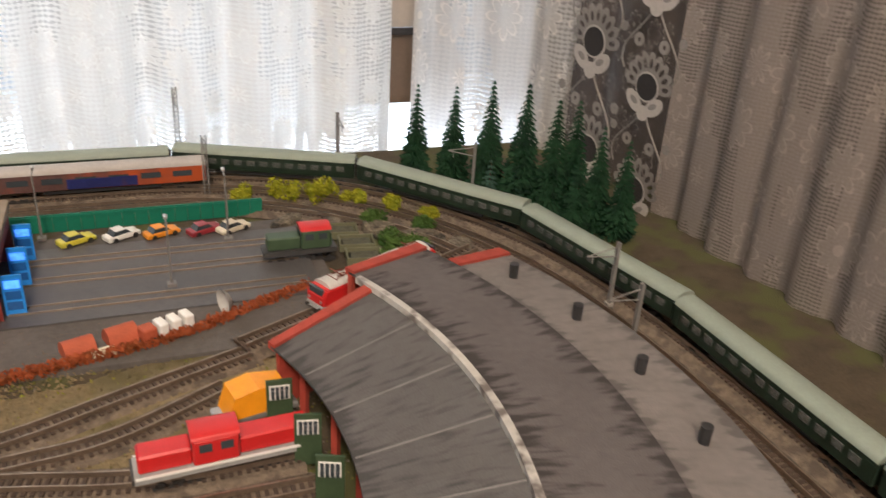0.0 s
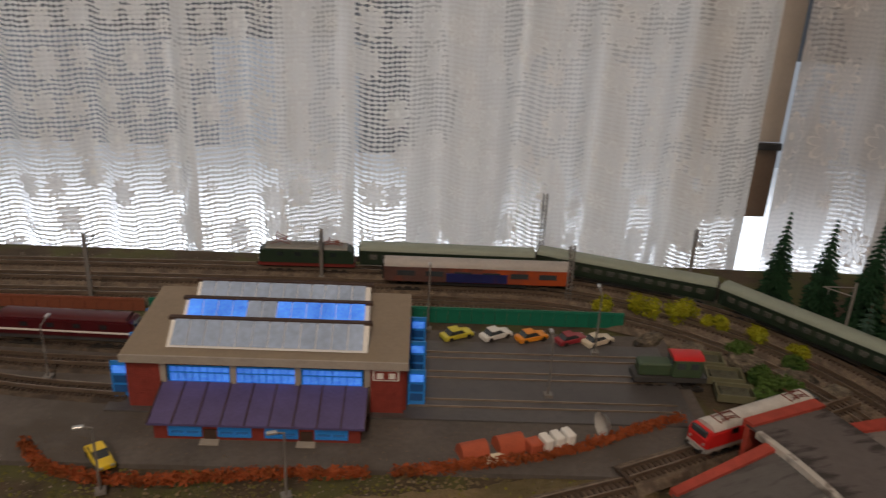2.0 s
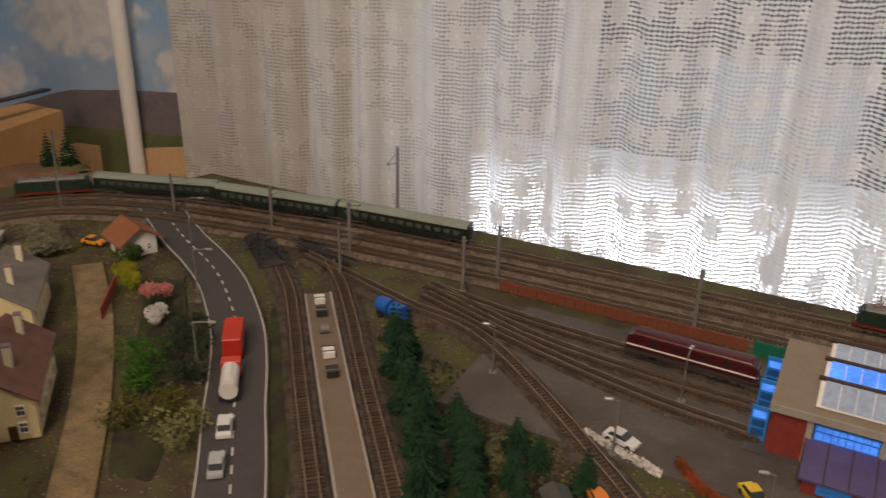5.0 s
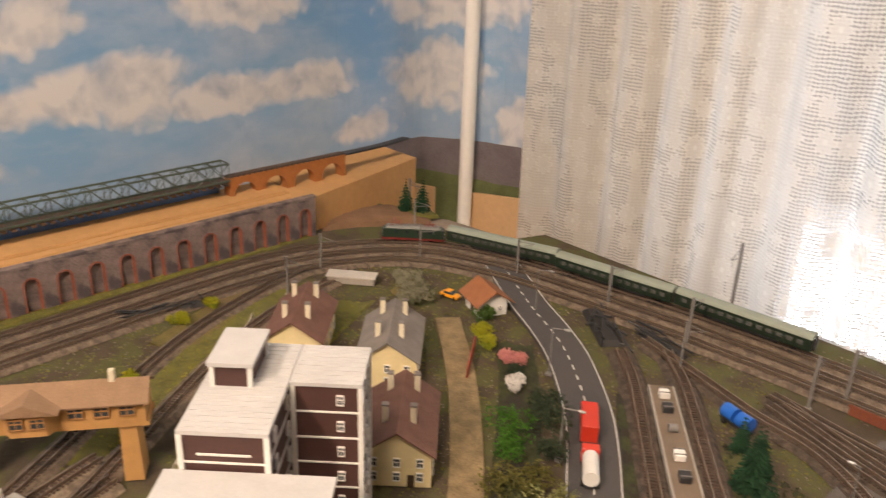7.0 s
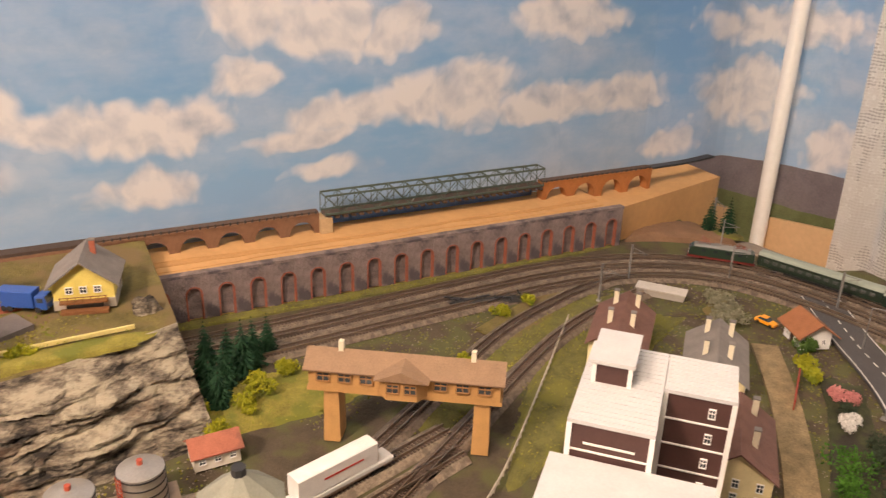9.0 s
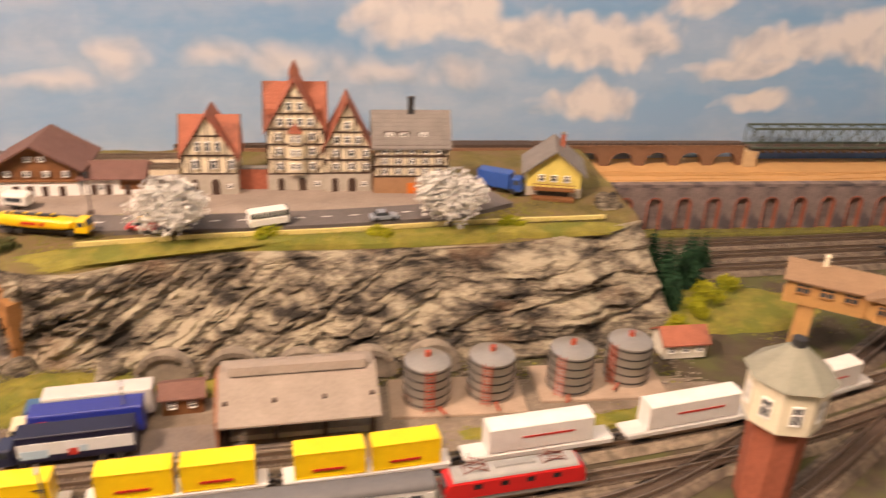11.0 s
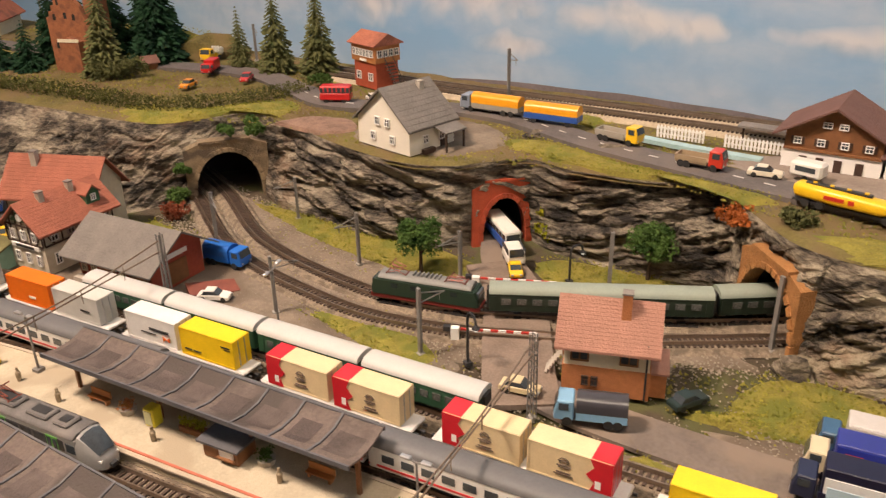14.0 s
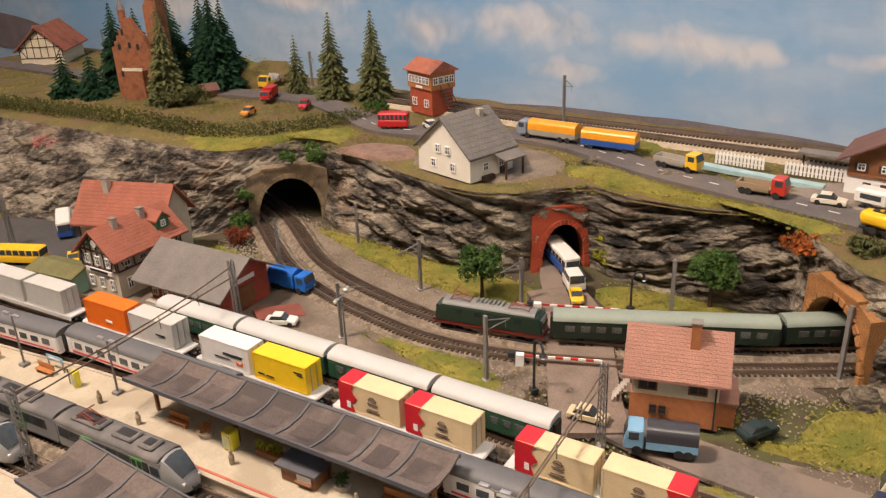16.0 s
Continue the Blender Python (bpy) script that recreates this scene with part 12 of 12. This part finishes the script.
LOADS = {
    -5: (("grey container with plain sides", GREYBOX, None), ("grey container with plain sides", GREYBOX, None)),
    -4: (("orange container with a pale emblem", ORANGE, bars(WHITE, ((-0.15, 0.0, 0.0, 0.002),), 0.006)), ("grey container with small lettering", GREYBOX, bars(DARK, ((-0.3, -0.1, 0.0, 0.0012),)))),
    -3: (("white container with dark lettering and a red mark", WHITEBOX, white_marks), ("plain yellow container with small lettering", YELLOW, dark_bar)),
    -2: (("beige container with a jagged red end", BEIGE, red_end(True)), ("beige container with a jagged red end", BEIGE, red_end(True))),
    -1: (("beige container with a jagged red end", BEIGE, red_end(True)), ("beige container with a jagged red end", BEIGE, red_end(False))),
    0: (("yellow container with a thin dark stripe", YELLOW, dark_bar), ("yellow container with a thin dark stripe", YELLOW, dark_bar)),
    1: (("yellow container with red lettering", YELLOW, red_bar), ("yellow container with red lettering", YELLOW, red_bar)),
    2: (("yellow container with red lettering", YELLOW, red_bar), ("yellow container with red lettering", YELLOW, red_bar)),
}
for k, loads in LOADS.items():
    s = F0 + 0.5 * WAG + k * (WAG if k > 0 else 0.1290)
    flat_wagon(s)
    for (words, body, extra), dx in zip(loads, (-0.0262, 0.0262)):
        p, a = place_on(FREIGHT, s + dx)
        container(words, (p[0], p[1], 0.0150), a, body, extra=extra)
# white trailers at the end of the freight train
for k in (3, 4, 5):
    s = F0 + (k + 0.5) * WAG
    flat_wagon(s)
    p, a = place_on(FREIGHT, s)
    ob = thing("trailer", "white curtain-sided trailer on a flat wagon", "trailer", (p[0], p[1], 0.0150), a, "white trailers")
    part("body", prism(B(), [(-0.040, 0.001), (0.040, 0.001), (0.040, 0.0205), (-0.040, 0.0205)], -0.008, 0.008), WHITEBOX, ob)
    smooth(part("roof", prism(B(), roof_outline(0.0164, 0.0205, 0.0012), -0.0402, 0.0402, axis="x"), WHITEBOX, ob), 40)
    for s2 in (-1, 1):
        part("lettering_bar", box(B(), -0.015, 0.025, s2 * 0.0081 - 0.0002, s2 * 0.0081 + 0.0002, 0.011, 0.0125), vehicle_mat("letter_red", (0.5, 0.03, 0.02)), ob)

# grey railcar
RC = mat("railcar_silver", (0.33, 0.33, 0.325), 0.4, metal=0.3, var=0.1, scale=80)
RC_ROOF = mat("railcar_roof", (0.115, 0.108, 0.105), 0.7, var=0.25, scale=70, other=(0.17, 0.155, 0.145), amount=0.4)
RC_GREEN = vehicle_mat("railcar_green", (0.09, 0.30, 0.05))


def railcar(points, nose, count, words):
    """Nose at the given distance; the train trails back down the line."""
    for k in range(count):
        L = 0.112
        s = nose - L * (k + 0.5)
        p, a = place_on(points, s)
        ob = thing("railcar", "silver-grey railcar section with green doors " + words, "railcar", p, a, "railcar sections")
        h, W, z = L / 2 - 0.001, 0.0185, 0.0068
        front = h - 0.017 if k == 0 else h
        bm = prism(B(), [(-h, z + 0.003), (-h, z + 0.0198), (front, z + 0.0198), (front, z + 0.003)], -W / 2, W / 2)
        part("body", bm, RC, ob)
        smooth(part("roof", prism(B(), roof_outline(W + 0.0004, z + 0.0199, 0.0030), -h, front - 0.001, axis="x"), RC_ROOF, ob), 40)
        part("skirt", box(B(), -h + 0.002, front - 0.002, -W * 0.46, W * 0.46, z + 0.0008, z + 0.0029), DARK, ob)
        if k == 0:
            # nose narrowing in plan and sloping in side view, in three rings
            bm, rings = B(), []
            for x, half, top in ((0.0, W / 2, 0.0228), (0.005, W * 0.485, 0.0205), (0.011, W * 0.43, 0.0150), (0.0152, W * 0.33, 0.0098), (0.0166, W * 0.22, 0.0070)):
                rings.append([bm.verts.new((front + x, u * half, z + w)) for u, w in ((-1, 0.003), (-1, top * 0.72), (-0.78, top * 0.93), (-0.3, top), (0.3, top), (0.78, top * 0.93), (1, top * 0.72), (1, 0.003))])
            for q, r in zip(rings, rings[1:]):
                for i in range(8):
                    bm.faces.new((q[i], q[(i + 1) % 8], r[(i + 1) % 8], r[i]))
            bm.faces.new(rings[0][::-1])
            bm.faces.new(rings[-1])
            smooth(part("nose", bm, RC, ob), 35)
            bm = B()
            rows = [[bm.verts.new((front + x, u * half, z + w)) for u, w in ((-0.80, top * 0.93), (-0.3, top), (0.3, top), (0.80, top * 0.93))] for x, half, top in ((0.0022, W * 0.475, 0.0228), (0.0055, W * 0.468, 0.0212), (0.0113, W * 0.415, 0.0158), (0.0138, W * 0.36, 0.0128))]
            for q, r in zip(rows, rows[1:]):
                for i in range(3):
                    bm.faces.new((q[i], q[i + 1], r[i + 1], r[i]))
            smooth(part("windscreen", bm, GLASS, ob, "black sloping windscreen"), 35)
            for s2 in (-1, 1):
                part("headlight", boxc(front + 0.0140, s2 * 0.0052, z + 0.0078, 0.0024, 0.0026, 0.0014), WHITE, ob)
                part("nose_window", boxc(front - 0.0045, s2 * (W / 2), z + 0.0105, 0.0070, 0.0009, 0.0058), GLASS, ob)
            part("coupler", boxc(front + 0.0172, 0, z + 0.0032, 0.003, 0.004, 0.0026), DARK, ob)
        for u0, u1 in ((-0.80, -0.30), (-0.12, 0.20), (0.30, 0.52)):
            part("roof_box", rbox(h * u0, h * u1, -W * 0.30, W * 0.30, z + 0.0222, z + 0.0248), RC_ROOF, ob)
            part("roof_grille", box(B(), h * (u0 + 0.05), h * (u1 - 0.05), -W * 0.16, W * 0.16, z + 0.0248, z + 0.0252), DARK, ob)
        for s2 in (-1, 1):
            part("window_band", box(B(), -h * 0.97, front - 0.010, s2 * (W / 2) - 0.0003, s2 * (W / 2) + 0.0003, z + 0.0098, z + 0.0172), DARK, ob, "black window band")
            x, i = -h * 0.88, 0
            while x < front - 0.014:
                if i in (2, 6):
                    for d in (-0.0024, 0.0024):
                        dr = part("door", boxc(x + d, s2 * W / 2, z + 0.0042, 0.0045, 0.0010, 0.0135), RC_GREEN, ob, "green door leaf")
                        part("door_pane", boxc(x + d, s2 * (W / 2 + 0.0002), z + 0.0095, 0.0030, 0.0009, 0.0070), GLASS, dr)
                else:
                    part("side_window", boxc(x, s2 * W / 2, z + 0.0105, 0.0090, 0.0008, 0.0060), mat("railcar_pane", (0.055, 0.06, 0.065), 0.12, var=0.4, scale=150), ob)
                x += 0.0112
                i += 1
        bogie(ob, -h * 0.72)
        bogie(ob, h * 0.60)
        pantograph(ob, -h * 0.55, z + 0.0252, 0.0022)


railcar(RAILCAR, length_to(RAILCAR, -0.537, -1.075), 3, "at the platform")
railcar(shift(SOUTH_PART[:4], -0.119), length_to(shift(SOUTH_PART[:4], -0.119), -0.508, -1.19), 2, "at the second platform")
